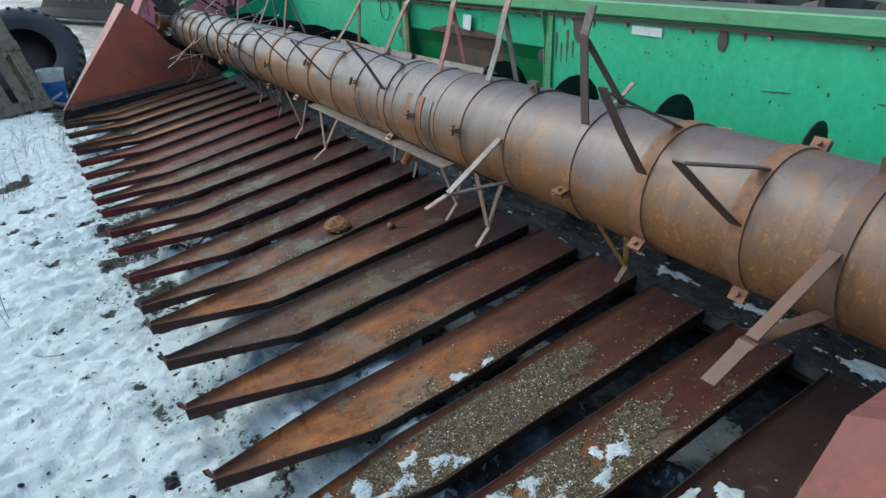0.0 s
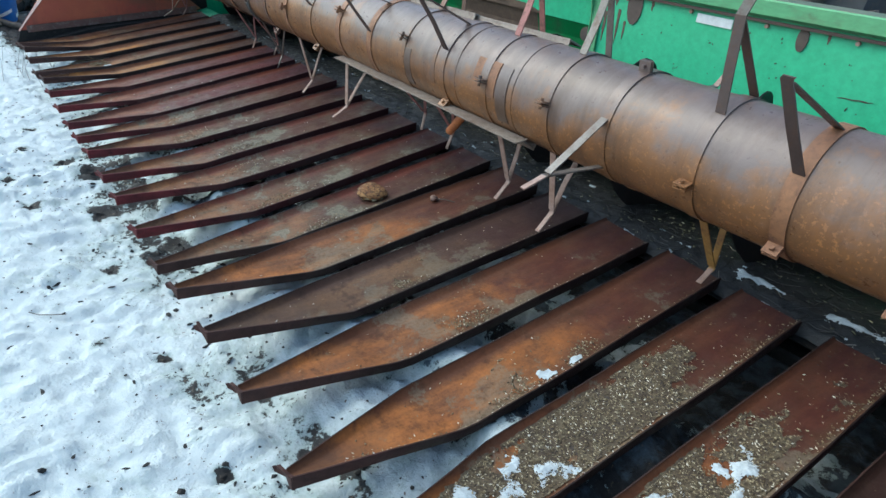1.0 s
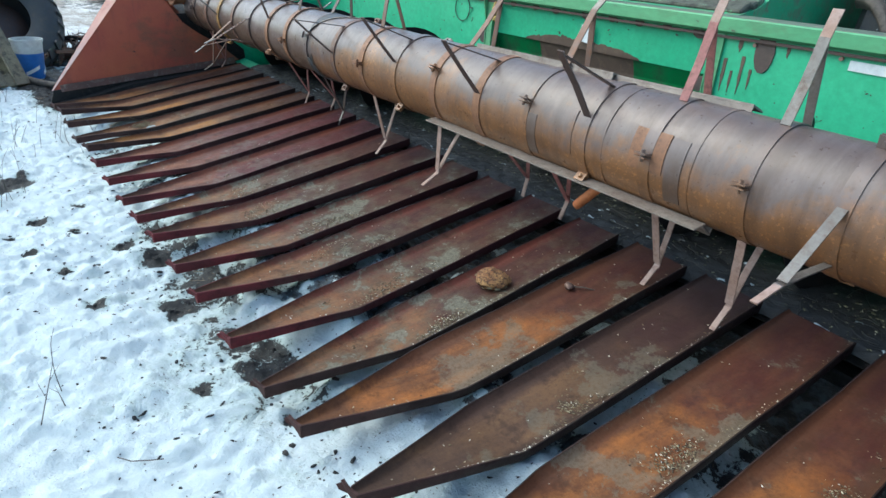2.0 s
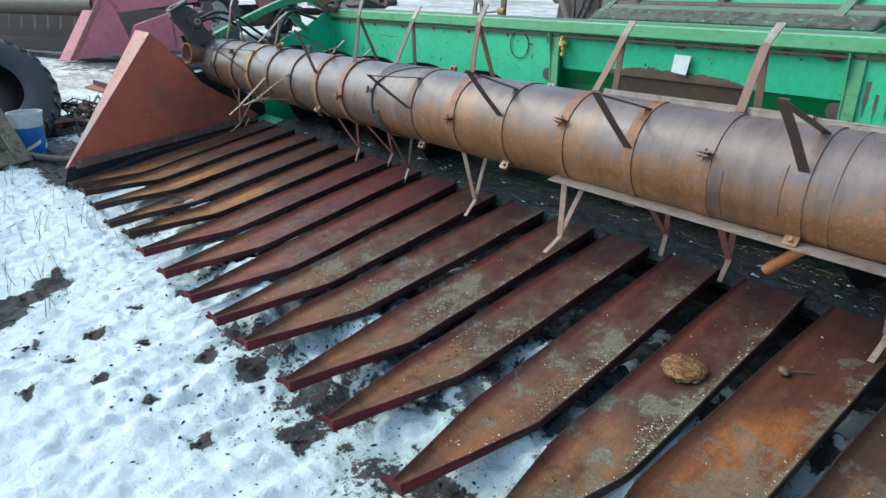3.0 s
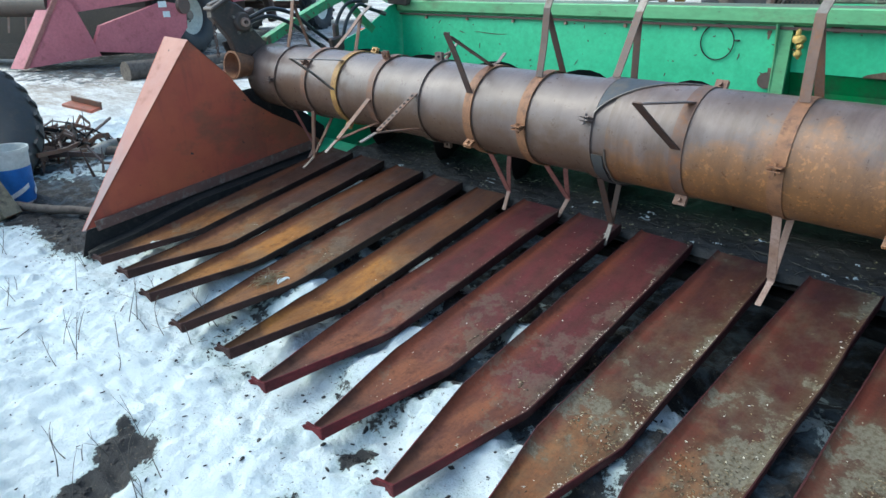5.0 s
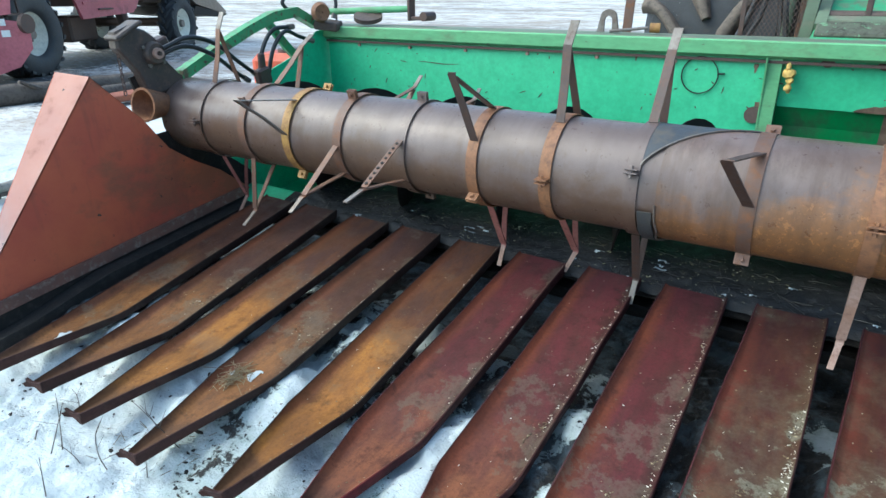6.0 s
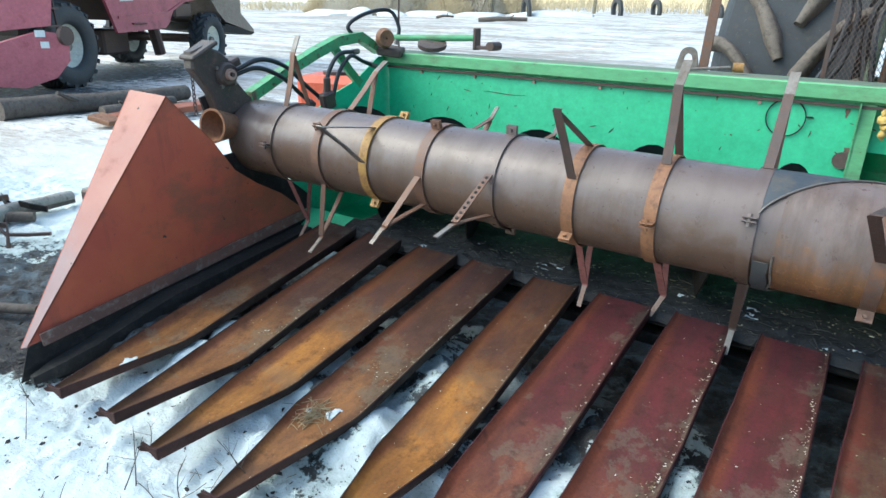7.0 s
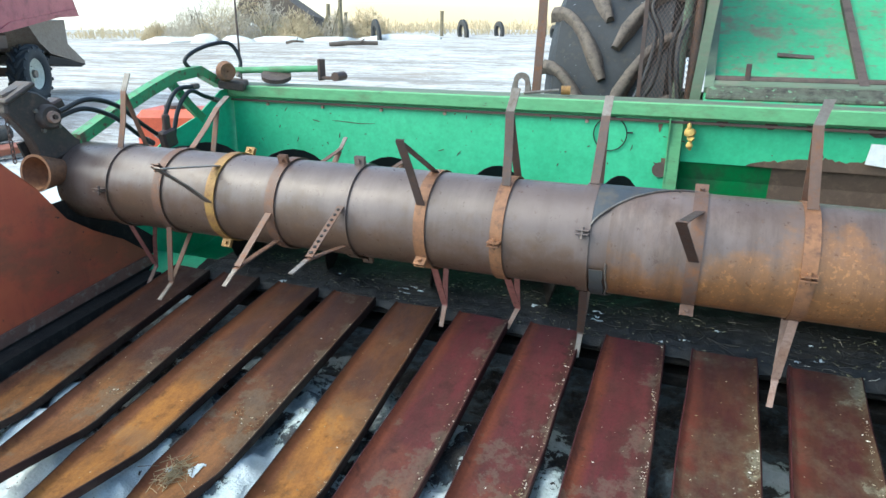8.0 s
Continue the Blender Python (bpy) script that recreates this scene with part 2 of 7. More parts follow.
def divider_paint(name, fold):
    """Faded red paint: orange patches, olive-brown grime towards the header; the fold is paler as if lit, greyer at its
    foot.
    """
    m, nt, p = shader(name)
    v = coords(nt)
    tc = nt.nodes.new("ShaderNodeTexCoord")
    sep = nt.nodes.new("ShaderNodeSeparateXYZ")
    nt.links.new(tc.outputs["Object"], sep.inputs[0])
    broad = noise_tex(nt, v, 2.4, 6.0, 0.62)
    cloud = noise_tex(nt, coords(nt, (1.0, 0.8, 1.5)), 4.4, 8.0, 0.66)
    mid = noise_tex(nt, v, 11.0, 7.0, 0.7)
    small = noise_tex(nt, v, 60.0, 6.0, 0.7)
    run = noise_tex(nt, coords(nt, (1.0, 6.0, 0.7)), 3.0, 6.0, 0.65)
    if fold:
        # pinker and paler than the sheet: the light on the fold is painted in
        col = blend(nt, grey(nt, broad, 0.38, 0.62), (0.39, 0.16, 0.112), (0.34, 0.14, 0.108))
        foot = combine(nt, 'MULTIPLY_ADD', sep.outputs["Z"], -0.8, combine(nt, 'MULTIPLY_ADD', cloud, 0.9, 0.55))
        col = blend(nt, grey(nt, foot, 0.40, 0.72, 0.0, 0.85), col, (0.27, 0.185, 0.18))
    else:
        col = blend(nt, grey(nt, broad, 0.36, 0.62), (0.47, 0.112, 0.050), (0.39, 0.078, 0.045))
        grime = combine(nt, 'MULTIPLY_ADD', sep.outputs["Y"], 0.34, combine(nt, 'MULTIPLY_ADD', cloud, 1.1, -0.40))
        col = blend(nt, grey(nt, grime, 0.42, 0.58, 0.0, 0.6), col, (0.17, 0.085, 0.048))
        col = blend(nt, grey(nt, run, 0.54, 0.70, 0.0, 0.5), col, (0.22, 0.065, 0.04))
    col = blend(nt, grey(nt, mid, 0.56, 0.72, 0.0, 0.6), col, (0.20, 0.075, 0.05))
    col = blend(nt, grey(nt, small, 0.64, 0.72, 0.0, 0.6), col, (0.10, 0.05, 0.035))
    col = blend(nt, grey(nt, noise_tex(nt, v, 26.0, 4.0, 0.6), 0.70, 0.715), col, (0.035, 0.03, 0.028))
    nt.links.new(col, p.inputs["Base Color"])
    nt.links.new(grey(nt, mid, 0.3, 0.75, 0.46, 0.72), p.inputs["Roughness"])
    relief(nt, p, small, 0.08, 0.004)
    return m


def drum_steel(name, bare, rust, dark, low, cover, mottle):
    """Worn tube: bare mauve-brown steel, rust that creeps up from the damp underside, ring-wise streaks and orange specks."""
    m, nt, p = shader(name)
    v = coords(nt)
    ringwise = coords(nt, (9.0, 0.8, 0.8))
    tc = nt.nodes.new("ShaderNodeTexCoord")
    sep = nt.nodes.new("ShaderNodeSeparateXYZ")
    nt.links.new(tc.outputs["Object"], sep.inputs[0])
    broad = noise_tex(nt, v, 3.2, 7.0, 0.66)
    streak = noise_tex(nt, ringwise, 1.6, 5.0, 0.62)
    speck = noise_tex(nt, v, 75.0, 4.0, 0.7)
    fine = noise_tex(nt, v, 32.0, 6.0, 0.7)
    damp = nt.nodes.new("ShaderNodeMath")
    damp.operation = 'MULTIPLY_ADD'
    damp.inputs[1].default_value = -2.3
    nt.links.new(sep.outputs["Z"], damp.inputs[0])
    nt.links.new(combine(nt, 'MULTIPLY_ADD', broad, 1.7, -0.35), damp.inputs[2])
    lift = nt.nodes.new("ShaderNodeMath")
    lift.inputs[1].default_value = 1.80 + cover
    east = combine(nt, 'MAXIMUM', sep.outputs["X"], 0.0)
    nt.links.new(combine(nt, 'MULTIPLY_ADD', east, 0.06, damp.outputs[0]), lift.inputs[0])
    rusty = grey(nt, combine(nt, 'MULTIPLY_ADD', fine, 0.3, combine(nt, 'ADD', lift.outputs[0], -0.15)), 0.42, 0.72)
    col = blend(nt, grey(nt, broad, 0.36, 0.64), bare, low)
    col = blend(nt, times(nt, rusty, grey(nt, fine, 0.25, 0.6, 0.55, 1.0)), col, rust)
    blotch = noise_tex(nt, coords(nt, (2.2, 1.0, 1.0)), 3.6, 10.0, 0.72)
    col = blend(nt, grey(nt, blotch, 0.46, 0.72, 0.0, 0.4 * mottle), col, rust)
    col = blend(nt, grey(nt, noise_tex(nt, coords(nt, (2.6, 1.0, 1.0), 9.0), 3.2, 11.0, 0.74), 0.48, 0.66, 0.0, 1.5 * mottle), col, dark)
    col = blend(nt, grey(nt, streak, 0.49, 0.68, 0.0, 0.25 + 0.8 * mottle), col, dark)
    col = blend(nt, times(nt, grey(nt, speck, 0.45, 0.75, 0.0, 0.4), rusty), col, tuple(1.15 * x for x in rust))
    col = blend(nt, times(nt, grey(nt, speck, 0.42, 0.30, 0.0, 0.5), rusty), col, dark)
    col = blend(nt, grey(nt, fine, 0.6, 0.74, 0.0, 0.5), col, dark)
    nt.links.new(col, p.inputs["Base Color"])
    nt.links.new(grey(nt, fine, 0.3, 0.7, 0.24, 0.46), p.inputs["Roughness"])
    p.inputs["Metallic"].default_value = 0.05
    relief(nt, p, fine, 0.3, 0.003)
    return m


DRUM = drum_steel("drum_steel", (0.160, 0.119, 0.108), (0.135, 0.078, 0.045), (0.075, 0.049, 0.038), (0.120, 0.085, 0.073), 0.05, 0.2)
DRUM_RUST = drum_steel("drum_rust", (0.165, 0.121, 0.108), (0.375, 0.165, 0.055), (0.060, 0.034, 0.022), (0.115, 0.078, 0.062), 0.12, 0.36)
BAND_BROWN = worn("band_brown", (0.13, 0.085, 0.068), (0.17, 0.09, 0.06), (0.21, 0.09, 0.04), 8, 80, (0.45, 0.7), 0.2)
BAND_ORANGE = worn("band_orange", (0.29, 0.135, 0.06), (0.22, 0.10, 0.05), (0.13, 0.065, 0.042), 9, 80, (0.5, 0.75), 0.1)
BAND_YELLOW = worn("band_yellow", (0.42, 0.24, 0.06), (0.30, 0.15, 0.05), (0.17, 0.085, 0.04), 9, 80, (0.5, 0.7), 0.1)
BAR_PINK = worn("bar_pink_primer", (0.36, 0.14, 0.12), (0.28, 0.10, 0.085), (0.15, 0.07, 0.055), 9, 90, (0.5, 0.75))
BAR_PALE = worn("bar_pale_paint", (0.42, 0.29, 0.24), (0.31, 0.18, 0.125), (0.20, 0.11, 0.08), 11, 90, (0.45, 0.7))
BAR_DARK = worn("bar_dark_iron", (0.075, 0.055, 0.05), (0.10, 0.065, 0.055), (0.13, 0.07, 0.045), 9, 80, (0.4, 0.65), 0.3)
BAR_RAIL = worn("rail_weathered_steel", (0.30, 0.25, 0.205), (0.24, 0.19, 0.155), (0.17, 0.115, 0.085), 6, 90, (0.45, 0.7), 0.1)
BAR_GREY = worn("bar_grey_zinc", (0.22, 0.20, 0.18), (0.17, 0.145, 0.125), (0.13, 0.085, 0.06), 8, 90, (0.35, 0.6), 0.4)
GREEN = worn("green_paint", (0.085, 0.53, 0.26), (0.11, 0.57, 0.295), (0.075, 0.47, 0.225), 1.3, 30, (0.30, 0.46), 0.0, 0.02, (1, 1, 1), (0.5, 0.75), (0.05, 0.04, 0.03), (0.70, 0.715), 9.0)
GREEN_PALE = worn("green_faded", (0.16, 0.42, 0.19), (0.12, 0.38, 0.17), (0.14, 0.25, 0.12), 2.5, 40, (0.45, 0.7), 0.0, 0.12, (0.4, 1, 1), (0.55, 0.72), (0.09, 0.075, 0.05), (0.67, 0.71), 8.0)
FEEDER_DIRT = worn("feeder_grime", (0.095, 0.115, 0.075), (0.075, 0.065, 0.048), (0.038, 0.033, 0.027), 5, 50, (0.6, 0.9), 0.0, 0.5, (1, 1, 1), (0.48, 0.62), (0.14, 0.26, 0.14), (0.60, 0.66), 5.0)
FEEDER = worn("feeder_green", (0.065, 0.40, 0.18), (0.05, 0.34, 0.15), (0.16, 0.27, 0.15), 2.2, 35, (0.45, 0.7), 0.0, 0.12, (1, 1, 1), (0.48, 0.64), (0.17, 0.16, 0.10), (0.58, 0.68), 4.0)
GREEN_DIRTY = worn("green_grimy", (0.15, 0.21, 0.13), (0.10, 0.14, 0.095), (0.19, 0.17, 0.13), 2.0, 35, (0.6, 0.85), 0.0, 0.25, (0.5, 1, 1))
# the header green darkened, recess shade put into the colour
GREEN_SHADED = worn("green_recess_shade", (0.012, 0.20, 0.05), (0.015, 0.16, 0.045), (0.03, 0.10, 0.04), 2.0, 40, (0.35, 0.6), 0.0, 0.1)
RUST_STAIN = worn("brown_rust_stain", (0.15, 0.098, 0.066), (0.11, 0.072, 0.05), (0.19, 0.13, 0.085), 5, 60, (0.6, 0.85), 0.0, 0.3)
GREEN_ARM = worn("grimy_arm_green", (0.075, 0.36, 0.135), (0.10, 0.33, 0.14), (0.17, 0.22, 0.10), 3, 40, (0.4, 0.65), 0.0, 0.15, (1, 1, 1), (0.52, 0.66), (0.11, 0.07, 0.045), (0.58, 0.64), 7.0)
ORANGE_TUBE = worn("orange_tube", (0.55, 0.19, 0.06), (0.45, 0.14, 0.05), (0.32, 0.10, 0.04), 8, 80, (0.45, 0.7))
RUST_WALL = worn("bare_rusty_sheet", (0.12, 0.085, 0.065), (0.09, 0.06, 0.05), (0.06, 0.045, 0.04), 3, 40, (0.5, 0.75))
BLACK_STEEL = worn("black_wet_steel", (0.017, 0.017, 0.017), (0.026, 0.023, 0.021), (0.055, 0.048, 0.042), 6.0, 45, (0.55, 0.9), 0.0, 0.6)
BLACK_STEEL.node_tree.nodes["Principled BSDF"].inputs["Specular IOR Level"].default_value = 0.2
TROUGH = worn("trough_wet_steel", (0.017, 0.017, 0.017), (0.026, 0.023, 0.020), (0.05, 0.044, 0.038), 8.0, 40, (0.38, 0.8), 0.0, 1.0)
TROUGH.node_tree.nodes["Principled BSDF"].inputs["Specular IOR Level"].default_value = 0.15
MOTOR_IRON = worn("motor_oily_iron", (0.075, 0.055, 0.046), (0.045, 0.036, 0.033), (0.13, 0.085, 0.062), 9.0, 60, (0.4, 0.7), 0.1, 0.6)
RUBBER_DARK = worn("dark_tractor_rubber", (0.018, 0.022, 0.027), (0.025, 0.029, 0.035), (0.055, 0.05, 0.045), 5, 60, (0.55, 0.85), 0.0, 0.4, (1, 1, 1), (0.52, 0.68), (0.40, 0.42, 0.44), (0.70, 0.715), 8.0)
# far brushwood, its colour paled to paint in the haze
BRUSH_HAZY = worn("hazy_brushwood", (0.58, 0.52, 0.42), (0.48, 0.43, 0.34), (0.36, 0.31, 0.24), 1.0, 10, (0.8, 0.95))
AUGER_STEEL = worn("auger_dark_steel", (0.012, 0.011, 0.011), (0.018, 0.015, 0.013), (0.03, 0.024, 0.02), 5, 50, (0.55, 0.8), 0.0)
AUGER_STEEL.node_tree.nodes["Principled BSDF"].inputs["Specular IOR Level"].default_value = 0.15
SALMON = divider_paint("divider_red_paint", False)
SEAM_DIRT = worn("seam_dirt", (0.19, 0.085, 0.06), (0.12, 0.062, 0.048), (0.26, 0.20, 0.165), 5, 60, (0.6, 0.9), 0.0, 0.3, (1, 1, 1), (0.52, 0.66))
# darker copy of the divider red, shade put into the paint
RED_SHADED = worn("divider_shaded_paint", (0.24, 0.062, 0.045), (0.18, 0.050, 0.038), (0.12, 0.045, 0.034), 2.5, 45, (0.5, 0.75))
SALMON_LIT = divider_paint("divider_lit_paint", True)
RED_FADED = worn("bleached_machine_red", (0.52, 0.15, 0.175), (0.44, 0.115, 0.14), (0.30, 0.08, 0.09), 1.5, 25, (0.4, 0.6), 0.0, 0.08, (1, 1, 1), (0.55, 0.75))
RED = worn("machine_red", (0.45, 0.086, 0.118), (0.39, 0.078, 0.105), (0.26, 0.06, 0.075), 1.0, 25, (0.35, 0.55), 0.0, 0.08)
RUBBER = worn("rubber", (0.036, 0.038, 0.041), (0.05, 0.052, 0.053), (0.075, 0.065, 0.055), 4, 50, (0.55, 0.8))
RUBBER_BLUE = worn("weathered_rubber", (0.05, 0.062, 0.078), (0.038, 0.045, 0.055), (0.10, 0.085, 0.07), 4, 50, (0.5, 0.75))
LUG_MUD = worn("muddy_lug", (0.17, 0.135, 0.105), (0.12, 0.095, 0.08), (0.06, 0.05, 0.045), 7, 50, (0.65, 0.9))
CREAM = plain("cream_rim", (0.80, 0.77, 0.64), 0.5, 0.0, 0.2)
WOOD = worn("grey_wood", (0.31, 0.255, 0.15), (0.19, 0.16, 0.105), (0.085, 0.072, 0.052), 3, 60, (0.65, 0.9), 0.0, 0.4, (1, 1, 1), (0.50, 0.66))
WOOD_PALE = worn("bare_pale_wood", (0.40, 0.375, 0.33), (0.30, 0.275, 0.235), (0.15, 0.13, 0.105), 6, 60, (0.65, 0.9), 0.0, 0.5, (1, 1, 1), (0.52, 0.68))
WOOD_DARK = worn("dark_log", (0.10, 0.08, 0.065), (0.15, 0.12, 0.095), (0.06, 0.045, 0.04), 4, 50, (0.7, 0.95), 0.0, 0.5)
PLYWOOD = worn("yellow_board", (0.50, 0.27, 0.07), (0.44, 0.22, 0.06), (0.30, 0.15, 0.05), 3, 50, (0.5, 0.8))
WHITE_LABEL = plain("white_sticker", (0.80, 0.82, 0.80), 0.5, 0.0, 0.08)
PLASTIC_WHITE = plain("white_plastic", (0.62, 0.63, 0.60), 0.4, 0.0, 0.15)
PLASTIC_BLUE = plain("blue_print", (0.03, 0.16, 0.50), 0.4, 0.0, 0.15)
TUB = worn("black_tub_plastic", (0.010, 0.013, 0.014), (0.015, 0.018, 0.019), (0.026, 0.028, 0.028), 3, 40, (0.6, 0.85))
TUB.node_tree.nodes["Principled BSDF"].inputs["Specular IOR Level"].default_value = 0.25
SEED_HEAD = worn("dry_seed_head", (0.36, 0.19, 0.06), (0.22, 0.085, 0.024), (0.07, 0.030, 0.013), 26, 150, (0.7, 0.95), 0.0, 0.9, (1, 1, 1), (0.44, 0.58))


def husk_colours(name, stops, rough=0.8):
    m, nt, p = shader(name)
    geo = nt.nodes.new("ShaderNodeNewGeometry")
    col = steps(nt, geo.outputs["Random Per Island"], stops)
    nt.links.new(col, p.inputs["Base Color"])
    p.inputs["Roughness"].default_value = rough
    return m


CHAFF = husk_colours("chaff_husks", [(0.0, (0.03, 0.02, 0.012)), (0.35, (0.09, 0.062, 0.03)), (0.7, (0.19, 0.145, 0.078)), (0.92, (0.34, 0.29, 0.18)), (1.0, (0.62, 0.58, 0.48))])
HUSK_PALE = husk_colours("pale_husks", [(0.0, (0.20, 0.17, 0.12)), (0.4, (0.38, 0.34, 0.26)), (1.0, (0.70, 0.68, 0.60))])
STALKS = husk_colours("wet_stalks", [(0.0, (0.010, 0.010, 0.010)), (0.6, (0.024, 0.021, 0.018)), (0.85, (0.05, 0.042, 0.03)), (0.965, (0.10, 0.09, 0.065)), (1.0, (0.36, 0.34, 0.29))], 0.5)
SEEDS = husk_colours("olive_seeds", [(0.0, (0.03, 0.026, 0.015)), (0.4, (0.09, 0.083, 0.04)), (0.8, (0.21, 0.19, 0.10)), (1.0, (0.42, 0.39, 0.27))], 0.6)
RUBBISH = worn("wet_rubbish", (0.011, 0.012, 0.013), (0.018, 0.0175, 0.017), (0.036, 0.032, 0.027), 9.0, 55, (0.36, 0.8), 0.0, 1.0, (1, 1, 1), (0.54, 0.70))
CRUST = worn("chaff_crust", (0.095, 0.065, 0.036), (0.065, 0.043, 0.026), (0.14, 0.11, 0.065), 8, 140, (0.75, 0.95), 0.0, 0.9, (1, 1, 1), (0.48, 0.62), (0.06, 0.045, 0.035), (0.60, 0.64), 30.0)
SNOW_FAR = plain("drifted_snow", (0.72, 0.735, 0.73), 0.8, 0.0, 0.15, 6.0, 0.6)
SNOW_BIT = plain("snow_lump", (0.55, 0.60, 0.615), 0.8, 0.0, 0.2, 60.0, 0.9)
CLOD = worn("soil_clod", (0.022, 0.019, 0.017), (0.036, 0.03, 0.025), (0.016, 0.014, 0.012), 9, 60, (0.75, 0.95), 0.0, 0.6)
STRAW = plain("dry_straw", (0.27, 0.21, 0.12), 0.8, 0.0, 0.3)
STRAW_GREY = plain("dry_stem", (0.095, 0.078, 0.062), 0.8, 0.0, 0.3)
HOSE = plain("black_hose", (0.02, 0.02, 0.022), 0.4, 0.0, 0.2)
REED = worn("dry_reed", (0.62, 0.52, 0.34), (0.52, 0.42, 0.26), (0.38, 0.29, 0.18), 2, 20, (0.8, 0.95))
ORANGE_FOAM = plain("yellow_foam", (0.62, 0.42, 0.12), 0.8, 0.0, 0.2)


# ---- building helpers ----
def world_of(ob):
    m = ob.matrix_basis.copy()
    if ob.parent:
        m = world_of(ob.parent) @ ob.matrix_parent_inverse @ m
    return m


def thing(name, base, label, category, group="", kind=""):
    return tagged(place(new(name), base), label, category, group, kind)


def place(ob, at):
    ob.matrix_basis = Matrix.Translation(at)
    return ob


def part(name, bm, material, parent=None, label="", smooth=None):
    """One mesh object out of a bmesh in world places, under a thing or a part."""
    bmesh.ops.recalc_face_normals(bm, faces=bm.faces)
    me = bpy.data.meshes.new(name)
    bm.to_mesh(me)
    bm.free()
    me.materials.append(material)
    if smooth is not None:
        me.polygons.foreach_set("use_smooth", [True] * len(me.polygons))
        me.set_sharp_from_angle(angle=radians(smooth))
    ob = new(name, me)
    if parent:
        ob.parent = parent
        ob.matrix_parent_inverse = world_of(parent).inverted()
    if label:
        ob["label"] = label
    return ob


def solo(name, bm, material, label, category, smooth=None, group="", kind=""):
    return tagged(part(name, bm, material, None, "", smooth), label, category, group, kind)


def box(bm, c, size, rot=None, bevel=0.0):
    m = Matrix.Translation(c) @ (rot or Matrix()) @ Matrix.Diagonal((*size, 1))
    made = bmesh.ops.create_cube(bm, size=1, matrix=m)
    if bevel:
        edges = list({e for v in made["verts"] for e in v.link_edges})
        bmesh.ops.bevel(bm, geom=edges, offset=bevel, segments=1, affect='EDGES')
    return bm


def loft(bm, rings, caps=True, closed=True):
    rows = [[bm.verts.new(p) for p in r] for r in rings]
    n = len(rows[0])
    for a, b in zip(rows, rows[1:]):
        for i in range(n if closed else n - 1):
            j = (i + 1) % n
            bm.faces.new((a[i], a[j], b[j], b[i]))
    if caps and closed:
        bm.faces.new(rows[0])
        bm.faces.new(rows[-1][::-1])
    return bm


def axes(d):
    d = Vector(d).normalized()
    u = d.orthogonal().normalized()
    return d, u, d.cross(u)


def rod(bm, p0, p1, r0, r1=None, seg=10):
    p0, p1 = Vector(p0), Vector(p1)
    r1 = r0 if r1 is None else r1
    d, u, w = axes(p1 - p0)
    ring = lambda p, r: [p + r * (math.cos(a) * u + math.sin(a) * w) for a in (2 * math.pi * k / seg for k in range(seg))]
    return loft(bm, [ring(p0, r0), ring(p1, r1)])


def pipe(bm, pts, r, seg=8):
    pts = [Vector(p) for p in pts]
    rings, up = [], None
    for i, p in enumerate(pts):
        d = (pts[min(i + 1, len(pts) - 1)] - pts[max(i - 1, 0)]).normalized()
        u = d.orthogonal() if up is None else up - d * up.dot(d)
        u.normalize()
        up = u
        w = d.cross(u)
        rr = r(i / (len(pts) - 1)) if callable(r) else r
        rings.append([p + rr * (math.cos(a) * u + math.sin(a) * w) for a in (2 * math.pi * k / seg for k in range(seg))])
    return loft(bm, rings)


def curve_pts(pts, n=8):
    """Catmull-Rom through the points."""
    q = [Vector(p) for p in pts]
    q = [2 * q[0] - q[1], *q, 2 * q[-1] - q[-2]]
    out = []
    for a, b, c, d in zip(q, q[1:], q[2:], q[3:]):
        for k in range(n):
            t = k / n
            out.append(0.5 * ((2 * b) + (c - a) * t + (2 * a - 5 * b + 4 * c - d) * t * t + (3 * b - a - 3 * c + d) * t ** 3))
    return out + [q[-2]]


def strap(bm, pts, width, thick, across=(1, 0, 0)):
    """A flat bar along the points, its width along `across`."""
    pts = [Vector(p) for p in pts]
    a = Vector(across).normalized() * width / 2
    rings = []
    for i, p in enumerate(pts):
        d = (pts[min(i + 1, len(pts) - 1)] - pts[max(i - 1, 0)]).normalized()
        n = d.cross(a).normalized() * thick / 2
        rings.append([p - a - n, p + a - n, p + a + n, p - a + n])
    return loft(bm, rings)


def plate(bm, outline, depth):
    """A flat plate: outline of 3D points pushed along depth."""
    depth = Vector(depth)
    return loft(bm, [[Vector(p) for p in outline], [Vector(p) + depth for p in outline]])


def ring_tube(bm, c, axis, profile, seg=32):
    """A body of revolution: profile of (along, radius) pairs, closed."""
    c = Vector(c)
    d, u, w = axes(axis)
    rings = []
    for k in range(seg):
        a = 2 * math.pi * k / seg
        r = math.cos(a) * u + math.sin(a) * w
        rings.append([c + d * h + r * q for h, q in profile])
    rows = [[bm.verts.new(p) for p in g] for g in rings]
    n = len(profile)
    for i in range(seg):
        a, b = rows[i], rows[(i + 1) % seg]
        for j in range(n):
            m = (j + 1) % n
            bm.faces.new((a[j], a[m], b[m], b[j]))
    return bm


def chunk(bm, c, r, rng, squash=0.6, sub=1):
    made = bmesh.ops.create_icosphere(bm, subdivisions=sub, radius=r)
    s = Vector((rng.uniform(0.7, 1.3), rng.uniform(0.7, 1.3), squash * rng.uniform(0.7, 1.2)))
    turn = rng.uniform(0, 6.28)
    for v in made["verts"]:
        k = rng.uniform(0.75, 1.2)
        x, y, z = v.co.x * s.x * k, v.co.y * s.y * k, v.co.z * s.z * k
        v.co = Vector((c[0] + x * math.cos(turn) - y * math.sin(turn), c[1] + x * math.sin(turn) + y * math.cos(turn), c[2] + z))
    return bm


